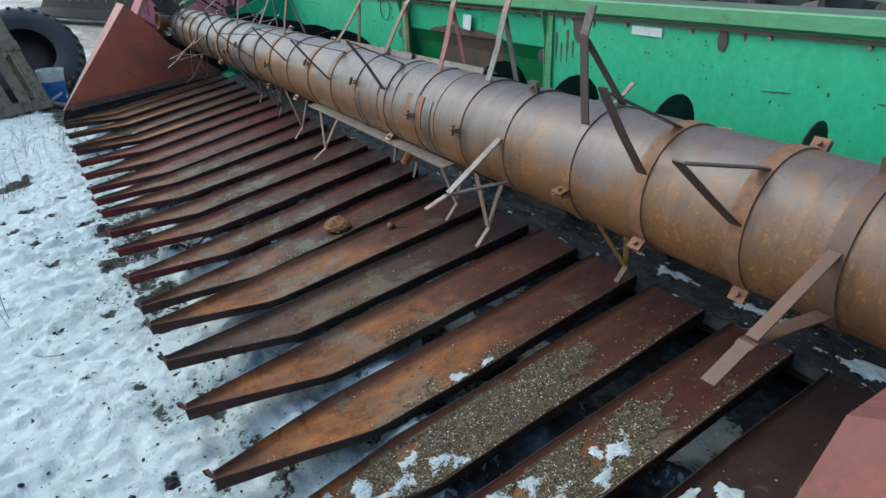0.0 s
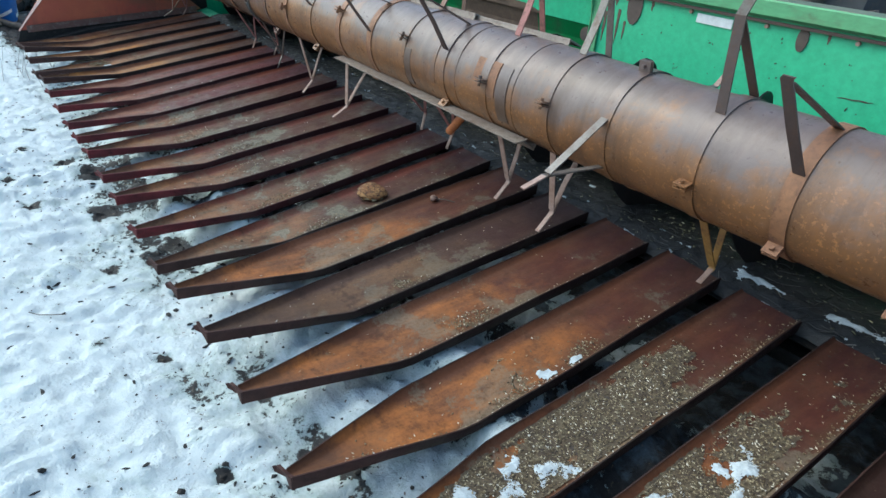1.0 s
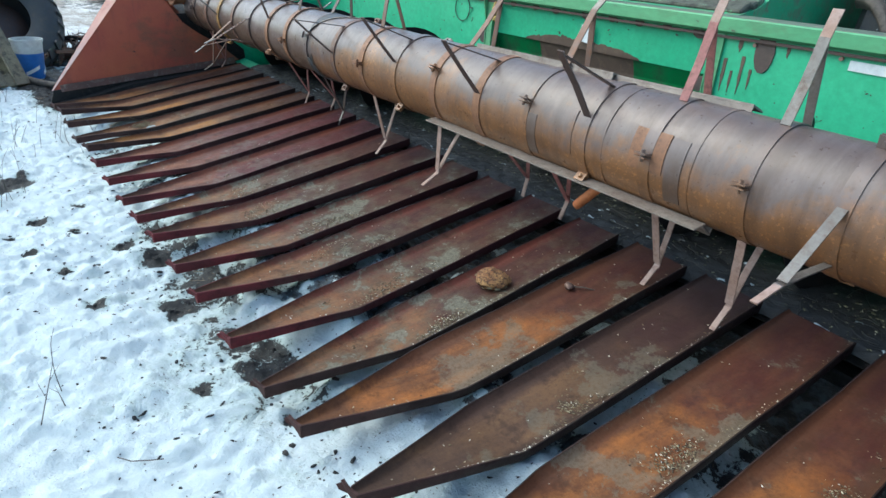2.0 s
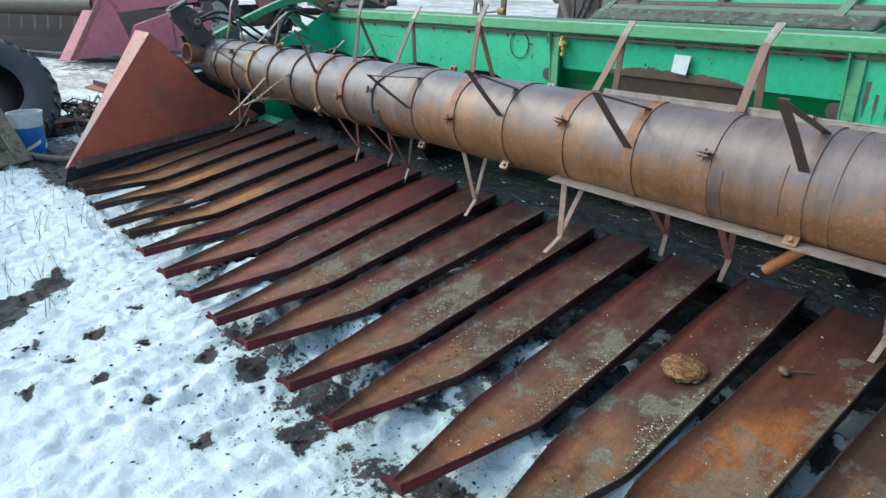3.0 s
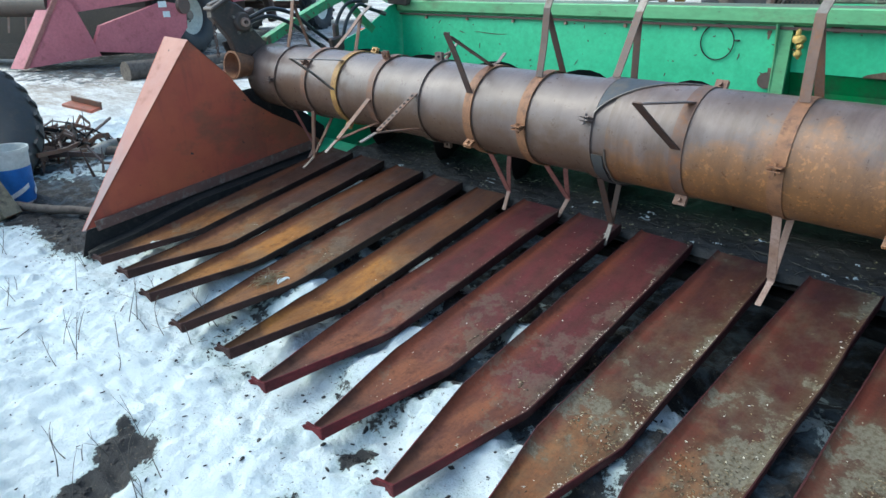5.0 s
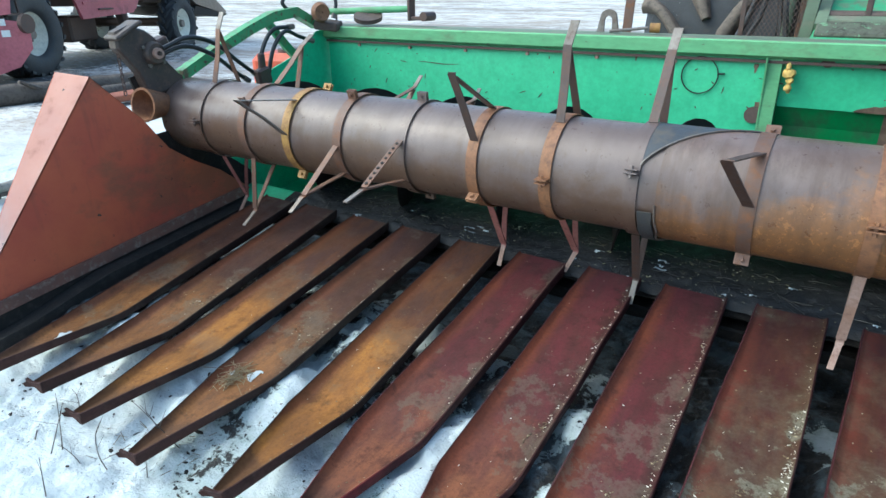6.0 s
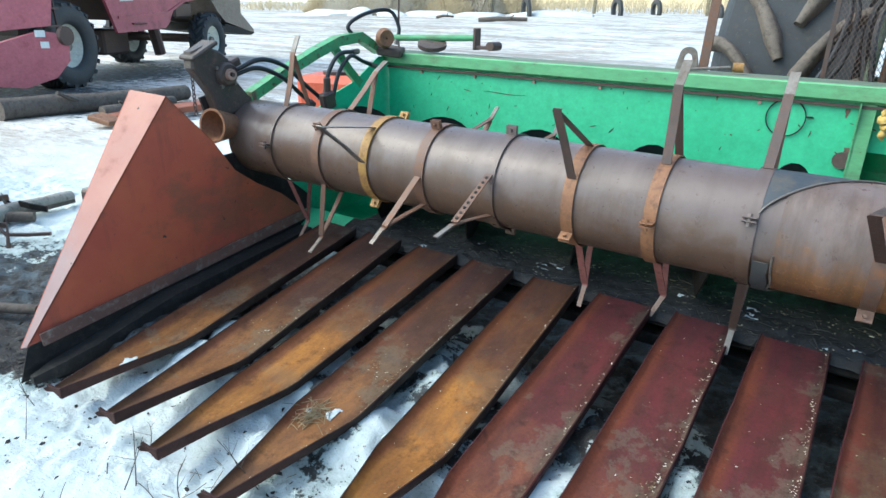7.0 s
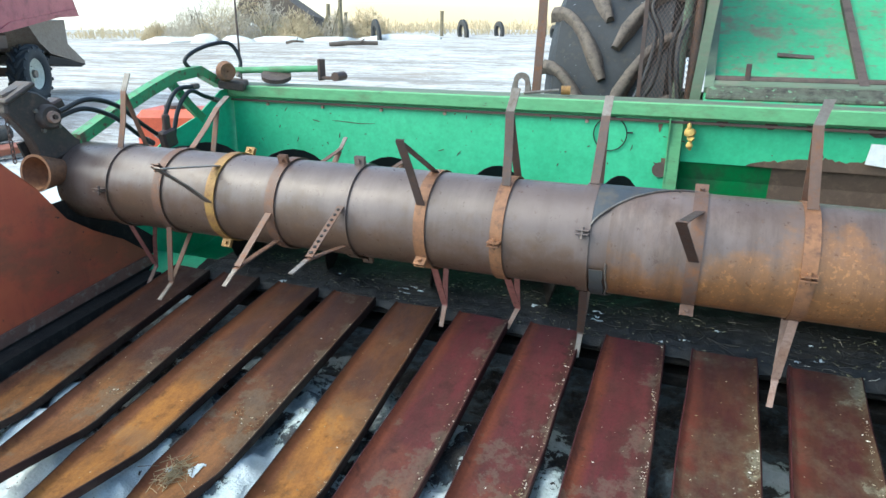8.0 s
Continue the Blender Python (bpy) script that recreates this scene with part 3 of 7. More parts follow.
def pebble_shape(sub):
    bm = bmesh.new()
    bmesh.ops.create_icosphere(bm, subdivisions=sub, radius=1.0)
    bm.verts.index_update()
    shape = [tuple(v.co) for v in bm.verts], [tuple(v.index for v in f.verts) for f in bm.faces]
    bm.free()
    return shape


PEBBLES = {1: pebble_shape(1), 2: pebble_shape(2)}


def pebble(verts, faces, c, r, rng, squash=0.5, sub=1, rough=0.35, long=1.0):
    """A ragged clod added to plain lists."""
    vs, fs = PEBBLES[sub]
    i = len(verts)
    sx, sy, sz = long * rng.uniform(0.6, 1.6), rng.uniform(0.5, 1.0), squash * rng.uniform(0.6, 1.3)
    a = rng.uniform(0, 6.28)
    ca, sa, k = math.cos(a), math.sin(a), rng.uniform(0, 99)
    for x, y, z in vs:
        q = 1 + rough * 2.2 * noise.noise((x * 1.7 + k, y * 1.7, z * 1.7)) + rough * rng.uniform(-0.4, 0.4)
        x, y, z = x * r * sx * q, y * r * sy * q, z * r * sz * q
        verts.append((c[0] + x * ca - y * sa, c[1] + x * sa + y * ca, c[2] + z))
    faces.extend(tuple(i + j for j in f) for f in fs)


def listed(name, verts, faces, material, label, category):
    me = bpy.data.meshes.new(name)
    me.from_pydata(verts, [], faces)
    me.materials.append(material)
    return tagged(new(name, me), label, category, kind="stuff")


B = bmesh.new


# ---- ground ----
def spaced(lo, hi, fine, far):
    """Coordinates that are close together from lo to hi and spread out to the horizon."""
    n = int((hi - lo) / fine)
    mid = [lo + (hi - lo) * k / n for k in range(n + 1)]
    out, step = [], fine
    reach = 0.0
    while reach < far:
        step *= 1.35
        reach += step
        out.append(reach)
    return [lo - r for r in out[::-1]] + mid + [hi + r for r in out]


def ground_height(x, y):
    h = 0.03 * noise.noise((x * 0.9, y * 0.9, 0.3)) + 0.022 * noise.noise((x * 3.6, y * 3.6, 2.0))
    fine = max(0.0, min(1.0, (x + 8.6) / 0.6, (3.6 - x) / 0.6, (y + 2.8) / 0.6, (2.2 - y) / 0.6))
    if fine > 0:
        h += fine * (0.034 * abs(noise.noise((x * 6, y * 6, 5.0))) + 0.030 * abs(noise.noise((x * 13, y * 13, 8.0))) + 0.013 * noise.noise((x * 27, y * 27, 1.0)) - 0.012)
        h -= 0.02 * max(0.0, thin_snow_and_shade(x, y) - 0.3)
    tub = math.hypot(x + 3.08, y + 1.24)
    if tub < 0.8:
        h = min(h, 0.03 - 0.05 * (0.8 - tub))
    if -4.3 < x < 2.7 and 0.0 < y < 2.6:
        rise = max(0.0, min(1.0, (y - 0.1) / 0.4)) * max(0.0, min(1.0, (1.3 - y) / 0.3))
        h = min(h + rise * (0.10 + 0.10 * noise.noise((x * 5.5, y * 5.5, 4.0)) + 0.05 * abs(noise.noise((x * 15, y * 15, 4.0)))), 0.065 + 0.13 * y, 0.20)
    if y > 20:
        h += min(2.2, (y - 20) * (0.028 + 0.018 * max(0.0, min(1.0, (x + 46) / 16))))
    return h


def near_line(x, y, line):
    best = 9.0
    for (ax, ay), (bx, by) in zip(line, line[1:]):
        ux, uy = bx - ax, by - ay
        k = max(0.0, min(1.0, ((x - ax) * ux + (y - ay) * uy) / (ux * ux + uy * uy)))
        best = min(best, math.hypot(x - ax - k * ux, y - ay - k * uy))
    return best


# clods lying in the snow: place and size
CLOD_SPOTS = [(-1.88, -0.37, 0.06), (-1.66, -0.25, 0.035), (-1.25, -0.35, 0.04), (-0.95, -0.3, 0.035), (0.3, -0.26, 0.02), (0.45, -0.1, 0.022), (-2.5, -0.55, 0.05), (-1.2, 0.0, 0.05), (-0.75, -0.05, 0.05), (-2.02, -0.18, 0.04), (-1.75, -0.5, 0.045), (-1.5, -0.45, 0.03), (-1.42, -0.1, 0.05), (-0.2, -0.12, 0.03), (0.1, 0.05, 0.02), (1.0, -0.1, 0.025), (1.35, 0.08, 0.03), (1.65, 0.1, 0.035), (1.2, 0.2, 0.03), (-1.95, -0.62, 0.05), (-1.58, -0.68, 0.035), (-2.0, 0.05, 0.04), (0.75, 0.1, 0.025)]
TUB_STRIP = [(-2.58, -0.40), (-2.46, -0.55), (-2.33, -0.68), (-2.24, -0.80), (-2.12, -0.98), (-1.98, -1.2)]


def thin_snow_and_shade(x, y):
    """0 where the snow lies thick, 1 where the soil is bare; raised under the header to darken it as shade."""
    if not (-9.0 < x < 4.0 and -3.5 < y < 3.2):
        return 0.1
    t = 0.09 + 0.32 * noise.noise((x * 0.9, y * 0.9, 7.0)) + 0.14 * noise.noise((x * 2.6, y * 2.6, 4.0))
    # the strip by the tub
    t = max(t, 1.25 - near_line(x, y, TUB_STRIP) / (0.12 + 0.10 * noise.noise((x * 7, y * 7, 1.0)) + 0.05 * noise.noise((x * 16, y * 16, 1.0))))
    t = max(t, 1.2 - near_line(x, y, [(-2.42, -0.78), (-2.15, -1.15)]) / (0.17 + 0.08 * noise.noise((x * 9, y * 9, 1.0))))
    for cx, cy, r in CLOD_SPOTS:
        d = math.hypot(x - cx, (y - cy) * 1.3)
        if d < 3 * r:
            t += (0.62 + 1.1 * noise.noise((x * 17, y * 17, 3.0))) * math.exp(-(d / (1.25 * r)) ** 2)
    # rubble under the noses, thinner snow in front of them
    nose = math.exp(-((y - 0.08) / 0.2) ** 2)
    if -4.3 < x < 2.7:
        east = max(0.0, min(1.0, (x + 3.2) / 1.2))
        t += nose * (0.08 + (0.22 if x < -0.6 else 0.13) * east * (0.6 + 0.9 * noise.noise((x * 2.2, y * 2.2, 9.0))))
        if x > -1.9 and y < 0.2:
            t += 0.17 * max(0.0, min(1.0, (y + 0.9) / 0.5)) * max(0.0, min(1.0, (x + 1.9) / 0.8))
        # trodden slush and soil between the pans, spread further to paint the shade there
        t += max(0.0, min(1.0, (y - 0.12) / 0.35)) * (0.31 + 0.18 * max(0.0, min(1.0, (y - 0.5) / 0.5)) + 0.6 * noise.noise((x * 3.1, y * 4.2, 14.0)) + 0.3 * noise.noise((x * 9, y * 11, 2.0)))
    # bare wet soil under the machine's back half, also darkening it as shade
    if -4.35 + 0.2 * noise.noise((x, y * 2, 8.0)) < x < 2.75 + 0.3 * noise.noise((1.0, y * 2, 2.0)) and 0.6 < y < 2.75 + 0.4 * noise.noise((x * 1.5, 4.0, 4.0)):
        t = max(t, min(1.0, (y - 1.15 + 0.5 * noise.noise((x * 2.3, y * 1.2, 3.0))) / 0.4))
    # mud round the pallet, the bucket and the tyre
    mud = 1.0 - math.hypot((x + 5.3) / 1.3, (y - 0.42) / 0.85)
    t = max(t, mud * 1.1 + 0.3 * noise.noise((x * 2.5, y * 2.5, 6.0)))
    t = max(t, 1.05 - near_line(x, y, [(-5.3, 0.12), (-4.35, 0.22), (-4.1, 0.65), (-4.3, 1.3)]) / 0.42)
    return max(0.0, min(1.0, t))


def build_ground():
    xs, ys = spaced(-8.0, 3.0, 0.017, 900.0), spaced(-2.2, 1.6, 0.017, 900.0)
    verts = [(x, y, ground_height(x, y)) for y in ys for x in xs]
    n = len(xs)
    faces = [(j * n + i, j * n + i + 1, (j + 1) * n + i + 1, (j + 1) * n + i) for j in range(len(ys) - 1) for i in range(n - 1)]
    me = bpy.data.meshes.new("ground")
    me.from_pydata(verts, [], faces)
    me.polygons.foreach_set("use_smooth", [True] * len(faces))
    me.materials.append(SNOW)
    layer = me.attributes.new("thin_snow_and_shade", 'FLOAT', 'POINT')
    layer.data.foreach_set("value", [thin_snow_and_shade(x, y) for y in ys for x in xs])
    tagged(new("ground", me), "trodden wet snow over dark muddy soil in a farmyard", "ground", kind="structure")


build_ground()

# ---- header: back wall, beam, trough ----
X0, X1 = -4.27, 2.62          # inner ends of the header
WALL_Y, BEAM_Z = 2.33, 1.09


def extrude_x(bm, profile, x0, x1, thick=0.006):
    """A bent sheet of the given (y, z) line, from x0 to x1."""
    n = len(profile)
    nor = []
    for i in range(n):
        a, b = profile[max(i - 1, 0)], profile[min(i + 1, n - 1)]
        d = Vector((b[0] - a[0], b[1] - a[1])).normalized()
        nor.append(Vector((d.y, -d.x)))
    line = [Vector((0, p[0], p[1])) for p in profile] + [Vector((0, p[0] + q.x * thick, p[1] + q.y * thick)) for p, q in list(zip(profile, nor))[::-1]]
    return loft(bm, [[Vector((x0, p.y, p.z)) for p in line], [Vector((x1, p.y, p.z)) for p in line]])


def build_header():
    h = thing("harvester_header", (-0.8, 2.4, 0), "green painted harvester header with chipped paint standing on the snow", "header")
    curve = [(WALL_Y, 0.58)]
    mouth0, mouth1 = -1.73, -0.16
    for nm, a, b in (("back_wall", X0, mouth0), ("back_wall", mouth1, X1)):
        part(nm, extrude_x(B(), curve + [(WALL_Y, 0.86), (WALL_Y, BEAM_Z)], a, b), GREEN, h, "chipped green sheet wall", 40)
    # the feed mouth in the middle: a leaning lit sheet above a dark worn one, its green darkened as shade
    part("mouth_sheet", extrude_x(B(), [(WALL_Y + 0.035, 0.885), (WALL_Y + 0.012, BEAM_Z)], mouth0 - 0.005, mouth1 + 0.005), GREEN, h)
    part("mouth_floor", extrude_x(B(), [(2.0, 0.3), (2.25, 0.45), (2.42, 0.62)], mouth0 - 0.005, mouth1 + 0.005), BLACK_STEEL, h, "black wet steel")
    part("mouth_back", extrude_x(B(), [(2.42, 0.62), (2.40, 0.80), (WALL_Y + 0.04, 0.885)], mouth0 - 0.005, -1.33), GREEN_SHADED, h, "green sheet darkened as in shade")
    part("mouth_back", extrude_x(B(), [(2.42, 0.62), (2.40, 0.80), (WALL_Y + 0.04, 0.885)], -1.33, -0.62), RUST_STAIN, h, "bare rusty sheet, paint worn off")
    part("mouth_back", extrude_x(B(), [(2.42, 0.62), (2.40, 0.80), (WALL_Y + 0.04, 0.885)], -0.62, mouth1 + 0.005), GREEN_SHADED, h, "green sheet darkened as in shade")
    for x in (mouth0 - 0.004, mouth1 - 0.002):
        part("mouth_cheek", plate(B(), [(x, 2.30, 0.35), (x, WALL_Y + 0.002, 0.60), (x, WALL_Y + 0.002, BEAM_Z), (x, WALL_Y + 0.12, BEAM_Z), (x, 2.46, 0.6), (x, 2.4, 0.35)], (0.006, 0, 0)), GREEN_SHADED, h)
    rng = random.Random(4)
    for k in range(8):
        bm = B()
        x = -1.55 + 0.19 * k + rng.uniform(-0.03, 0.03)
        r = rng.uniform(0.018, 0.035)
        plate(bm, [(x + r * 1.3 * math.cos(a), WALL_Y + 0.004, BEAM_Z - 0.012 + r * min(0.3, math.sin(a))) for a in (math.pi + 2 * math.pi * j / 10 for j in range(10))], (0, 0.006, 0))
        part("rust_scab", bm, RUST_WALL, h)

    top = [(-1.44 + 0.014 * k, 0.890 + 0.05 * max(0.0, math.sin(math.pi * k / 62)) ** 0.6 * (1 + 0.4 * noise.noise((k * 0.16, 3, 1)) + 0.3 * noise.noise((k * 0.7, 8, 1)))) for k in range(63)]
    part("rust_stain", plate(B(), [(x, WALL_Y + 0.022 - (z - 0.885) * 0.1, z) for x, z in top] + [(x, WALL_Y + 0.024, 0.886) for x, z in top[::-1]], (0, 0.006, 0)), RUST_STAIN, h, "ragged brown rust stain")
    for x, z, l, w in ((-0.075, 0.98, 0.15, 0.012), (-0.035, 0.93, 0.10, 0.008), (0.01, 1.0, 0.17, 0.010), (0.055, 0.95, 0.09, 0.007), (0.12, 1.02, 0.06, 0.006), (-0.02, 1.065, 0.05, 0.014), (0.20, 1.07, 0.05, 0.010), (1.05, 1.07, 0.04, 0.008), (-1.80, 0.90, 0.08, 0.010), (-1.83, 1.06, 0.04, 0.010), (-2.35, 1.075, 0.03, 0.006)):
        rows = [(z - l * q / 7, x + 0.25 * w * noise.noise((x * 9, q * 0.5, 1.0)), w * (1 - (q / 7) ** 2) * (0.75 + 0.5 * noise.noise((x * 7, q * 0.9, 4.0))) + 0.0008) for q in range(8)]
        edge = [(c + b, a) for a, c, b in rows] + [(c - b, a) for a, c, b in rows[::-1]]
        part("rust_run", plate(B(), [(a, WALL_Y - 0.0025, b) for a, b in edge], (0, 0.005, 0)), RUST_STAIN, h, "brown rust run down the paint")
    for x in (mouth0 - 0.03, mouth1 + 0.03):
        bm = B()
        plate(bm, [(x - 0.03, WALL_Y - 0.05, BEAM_Z), (x - 0.03, WALL_Y, BEAM_Z), (x - 0.03, WALL_Y, 0.5), (x - 0.03, WALL_Y - 0.012, 0.5), (x - 0.03, WALL_Y - 0.02, 0.95)], (0.006, 0, 0))
        strap(bm, [(x, WALL_Y - 0.008, 0.5), (x, WALL_Y - 0.008, BEAM_Z)], 0.06, 0.012)
        part("post", bm, GREEN_PALE, h)
        part("post_plate", rod(B(), (x - 0.05, WALL_Y - 0.012, 0.845), (x - 0.05, WALL_Y - 0.004, 0.845), 0.036, seg=14), RUST_WALL, h, "rusty oval plate")
    # top beam: pale front lip, grimy top, dark groove below
    part("top_beam", extrude_x(B(), [(WALL_Y - 0.02, BEAM_Z - 0.004), (WALL_Y - 0.035, BEAM_Z + 0.008), (WALL_Y - 0.035, BEAM_Z + 0.062), (WALL_Y - 0.028, BEAM_Z + 0.068)], X0 - 0.02, X1, 0.03), GREEN_PALE, h, "faded green front lip", 30)
    part("beam_top", box(B(), ((X0 + X1) / 2, WALL_Y + 0.085, BEAM_Z + 0.052), (X1 - X0 + 0.04, 0.22, 0.036), None, 0.006), GREEN_DIRTY, h, "grimy beam top with dirt")
    part("seam_strip", box(B(), ((X0 + X1) / 2, WALL_Y - 0.014, BEAM_Z - 0.017), (X1 - X0, 0.012, 0.012)), BAR_DARK, h)
    for k in range(18):
        x = X0 + 0.25 + 0.37 * k
        if not mouth0 - 0.1 < x < mouth1 + 0.1:
            part("bolt_head", rod(B(), (x, WALL_Y - 0.012, BEAM_Z - 0.035), (x, WALL_Y + 0.004, BEAM_Z - 0.035), 0.009, seg=8), BAR_PALE, h)
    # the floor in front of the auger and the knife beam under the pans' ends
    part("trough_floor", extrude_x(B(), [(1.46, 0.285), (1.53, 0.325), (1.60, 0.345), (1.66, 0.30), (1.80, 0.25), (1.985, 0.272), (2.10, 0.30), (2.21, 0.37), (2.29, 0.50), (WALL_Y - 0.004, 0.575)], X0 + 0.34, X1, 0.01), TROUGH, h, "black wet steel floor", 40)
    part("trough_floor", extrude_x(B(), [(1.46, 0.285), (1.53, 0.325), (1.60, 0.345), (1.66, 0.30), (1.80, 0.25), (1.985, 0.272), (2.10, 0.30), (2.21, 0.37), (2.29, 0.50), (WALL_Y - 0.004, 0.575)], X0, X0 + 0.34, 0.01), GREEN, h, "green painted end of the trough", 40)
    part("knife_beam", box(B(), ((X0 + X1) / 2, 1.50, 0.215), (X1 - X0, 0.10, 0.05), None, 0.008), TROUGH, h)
    # scratches and dents as thin bare strips
    for x, z, l, t in ((-3.70, 0.975, 0.08, -0.2), (-3.46, 0.976, 0.27, -0.03), (-3.95, 0.93, 0.03, 1.2), (-3.9, 1.03, 0.05, 0.9), (-3.55, 0.90, 0.05, 1.4), (-3.83, 0.86, 0.05, 1.2), (-2.79, 1.04, 0.03, 1.5), (-2.83, 0.85, 0.06, 0.9), (-2.93, 0.86, 0.06, 0.3), (-1.95, 0.94, 0.05, 1.4), (1.22, 0.855, 0.13, 0.1), (1.38, 0.90, 0.02, 0.8), (1.62, 0.87, 0.08, -0.1), (0.55, 0.94, 0.02, 0.4), (-2.3, 0.83, 0.03, 1.2), (-3.15, 0.84, 0.03, 0.6)):
        l *= 1.0 if l > 0.1 else 0.6
        rows = [(l * (q / 8 - 0.5), (0.0018 + 0.003 * abs(noise.noise((x * 9 + q * 0.6, z, 2.0)))) * math.sin(math.pi * (0.06 + 0.88 * q / 8)) ** 0.6, 0.05 * l * noise.noise((x * 5 + q * 0.35, z * 7, 6.0))) for q in range(9)]
        edge = [(a, c + b) for a, b, c in rows] + [(a, c - b) for a, b, c in rows[::-1]]
        part("scratch", plate(B(), [(x + a * math.cos(t) - b * math.sin(t), WALL_Y - 0.0022, z + a * math.sin(t) + b * math.cos(t)) for a, b in edge], (0, 0.005, 0)), BAR_DARK, h, "dark scratch through the paint")
    rng = random.Random(40)
    bm = B()
    for k in range(80):
        x, z = rng.uniform(X0 + 0.1, X1), rng.uniform(0.80, 1.07)
        if mouth0 < x < mouth1 and z < 0.93:
            continue
        l, w, t = rng.choice((0.003, 0.004, 0.006, 0.009)), rng.uniform(0.0015, 0.0035), rng.uniform(0, 3.1)
        c, d = math.cos(t), math.sin(t)
        ring = [(x + l * a * c - w * b * d * rng.uniform(0.6, 1.3), WALL_Y - (0.0025 if not mouth0 < x < mouth1 else -0.004), z + l * a * d + w * b * c * rng.uniform(0.6, 1.3)) for a, b in ((-1, 0), (-0.5, 0.9), (0.4, 1), (1, 0.1), (0.5, -0.8), (-0.4, -1))]
        plate(bm, ring, (0, 0.006, 0))
    tagged(part("chipped_paint", bm, BAR_DARK, h, "small dark chips in the paint"), kind="stuff")
    for x, z, r in ((0.95, 1.03, 0.032), (0.10, 1.03, 0.06)):
        bm = B()
        plate(bm, [(x + r * 0.75 * math.cos(a), WALL_Y - 0.006, z + r * 1.5 * math.sin(a)) for a in (2 * math.pi * j / 14 for j in range(14))], (0, 0.008, 0))
        part("rust_spot", bm, RUST_WALL, h, "rusted-through spot")
    part("wire_ring", pipe(B(), [(-2.055 + 0.078 * math.cos(a), WALL_Y - 0.008, 1.0 + 0.08 * math.sin(a)) for a in (2 * math.pi * j / 36 for j in range(37))], 0.003, 6), HOSE, h, "thin black wire ring")
    part("wire_ring_tail", pipe(B(), [(-1.98, WALL_Y - 0.008, 1.01), (-1.95, WALL_Y - 0.008, 1.012)], 0.004, 6), HOSE, h)
    # stickers
    part("sticker", plate(B(), [(-0.985, WALL_Y - 0.004, 0.935), (-0.90, WALL_Y - 0.004, 0.925), (-0.885, WALL_Y - 0.004, 1.02), (-0.975, WALL_Y - 0.004, 1.022)], (0, 0.003, 0)), WHITE_LABEL, h, "torn white paper sticker")
    part("sticker", plate(B(), [(0.455, WALL_Y - 0.006, 1.015), (0.635, WALL_Y - 0.006, 1.013), (0.635, WALL_Y - 0.006, 1.052), (0.455, WALL_Y - 0.006, 1.054)], (0, 0.003, 0)), WHITE_LABEL, h, "white paper sticker")
    # yellow foam blob by the latch, lifting lug, a pin left on the beam
    bm = B()
    rng = random.Random(2)
    for dz, r in ((0.0, 0.02), (0.03, 0.025), (-0.03, 0.02), (0.055, 0.016)):
        chunk(bm, (-1.70 + rng.uniform(-0.01, 0.01), WALL_Y - 0.02, 1.0 + dz), r, rng, 0.9, 2)
    part("foam_blob", bm, ORANGE_FOAM, h, "yellow sealing foam", 60)
    bm = B()
    arc = [(math.cos(math.pi * k / 8), math.sin(math.pi * k / 8)) for k in range(9)]
    outer = [(-2.58, 1.165)] + [(-2.525 + 0.04 * c * -1, 1.235 + 0.035 * s) for c, s in arc] + [(-2.47, 1.165)]
    inner = [(-2.545, 1.165)] + [(-2.525 + 0.02 * c * -1, 1.215 + 0.025 * s) for c, s in arc] + [(-2.505, 1.165)]
    for (a, b), (c, d) in zip(zip(outer, outer[1:]), zip(inner, inner[1:])):
        plate(bm, [(a[0], 2.40, a[1]), (b[0], 2.40, b[1]), (d[0], 2.40, d[1]), (c[0], 2.40, c[1])], (0, 0.014, 0))
    part("lifting_lug", bm, BAR_GREY, h, "grey steel lifting lug")
    part("pin", rod(B(), (-2.50, 2.36, 1.172), (-2.33, 2.40, 1.19), 0.007), BAR_GREY, h)
    bm = B()
    ring_tube(bm, (-2.30, 2.40, 1.19), (1, 0.2, 0), [(-0.02, 0.012), (0.025, 0.012), (0.025, 0.022), (-0.02, 0.022)], 14)
    part("pin_head", bm, BAND_YELLOW, h, "rusty brass-coloured pin head")
    # left end: lower gusset, sloping arm, cross strut
    xl = X0 - 0.01
    bm = B()
    low = [(xl, 1.48, 0.2), (xl, 2.42, 0.2), (xl, 2.42, 1.15), (xl, 2.24, 1.13), (xl, 2.02, 1.0), (xl, 1.86, 0.95), (xl, 1.70, 0.87), (xl, 1.56, 0.78), (xl, 1.50, 0.60)]
    plate(bm, low, (-0.008, 0, 0))
    part("end_plate", bm, GREEN, h)
    bm = B()
    arm = [(1.26, 0.975), (1.47, 1.068), (1.72, 1.165), (1.90, 1.225), (2.09, 1.245), (2.25, 1.17)]
    loft(bm, [[(xl - 0.02 + sx * 0.03, y + sy * 0.01, z + sz * 0.027) for sx, sy, sz in ((-1, 0, -1), (1, 0, -1), (1, 0, 1), (-1, 0, 1))] for y, z in arm])
    part("end_arm", bm, GREEN_ARM, h, "grimy green sloping arm", 30)
    part("arm_strut", strap(B(), [(xl - 0.01, 1.86, 1.2), (xl - 0.01, 1.99, 1.06), (xl - 0.01, 2.08, 0.98)], 0.02, 0.05), GREEN_ARM, h)
    part("wear_ring", pipe(B(), [(xl + 0.01, 1.85 + 0.26 * math.cos(a), 0.59 + 0.26 * math.sin(a)) for a in (radians(10 + 8 * k) for k in range(20))], 0.012, 6), RUST_WALL, h)
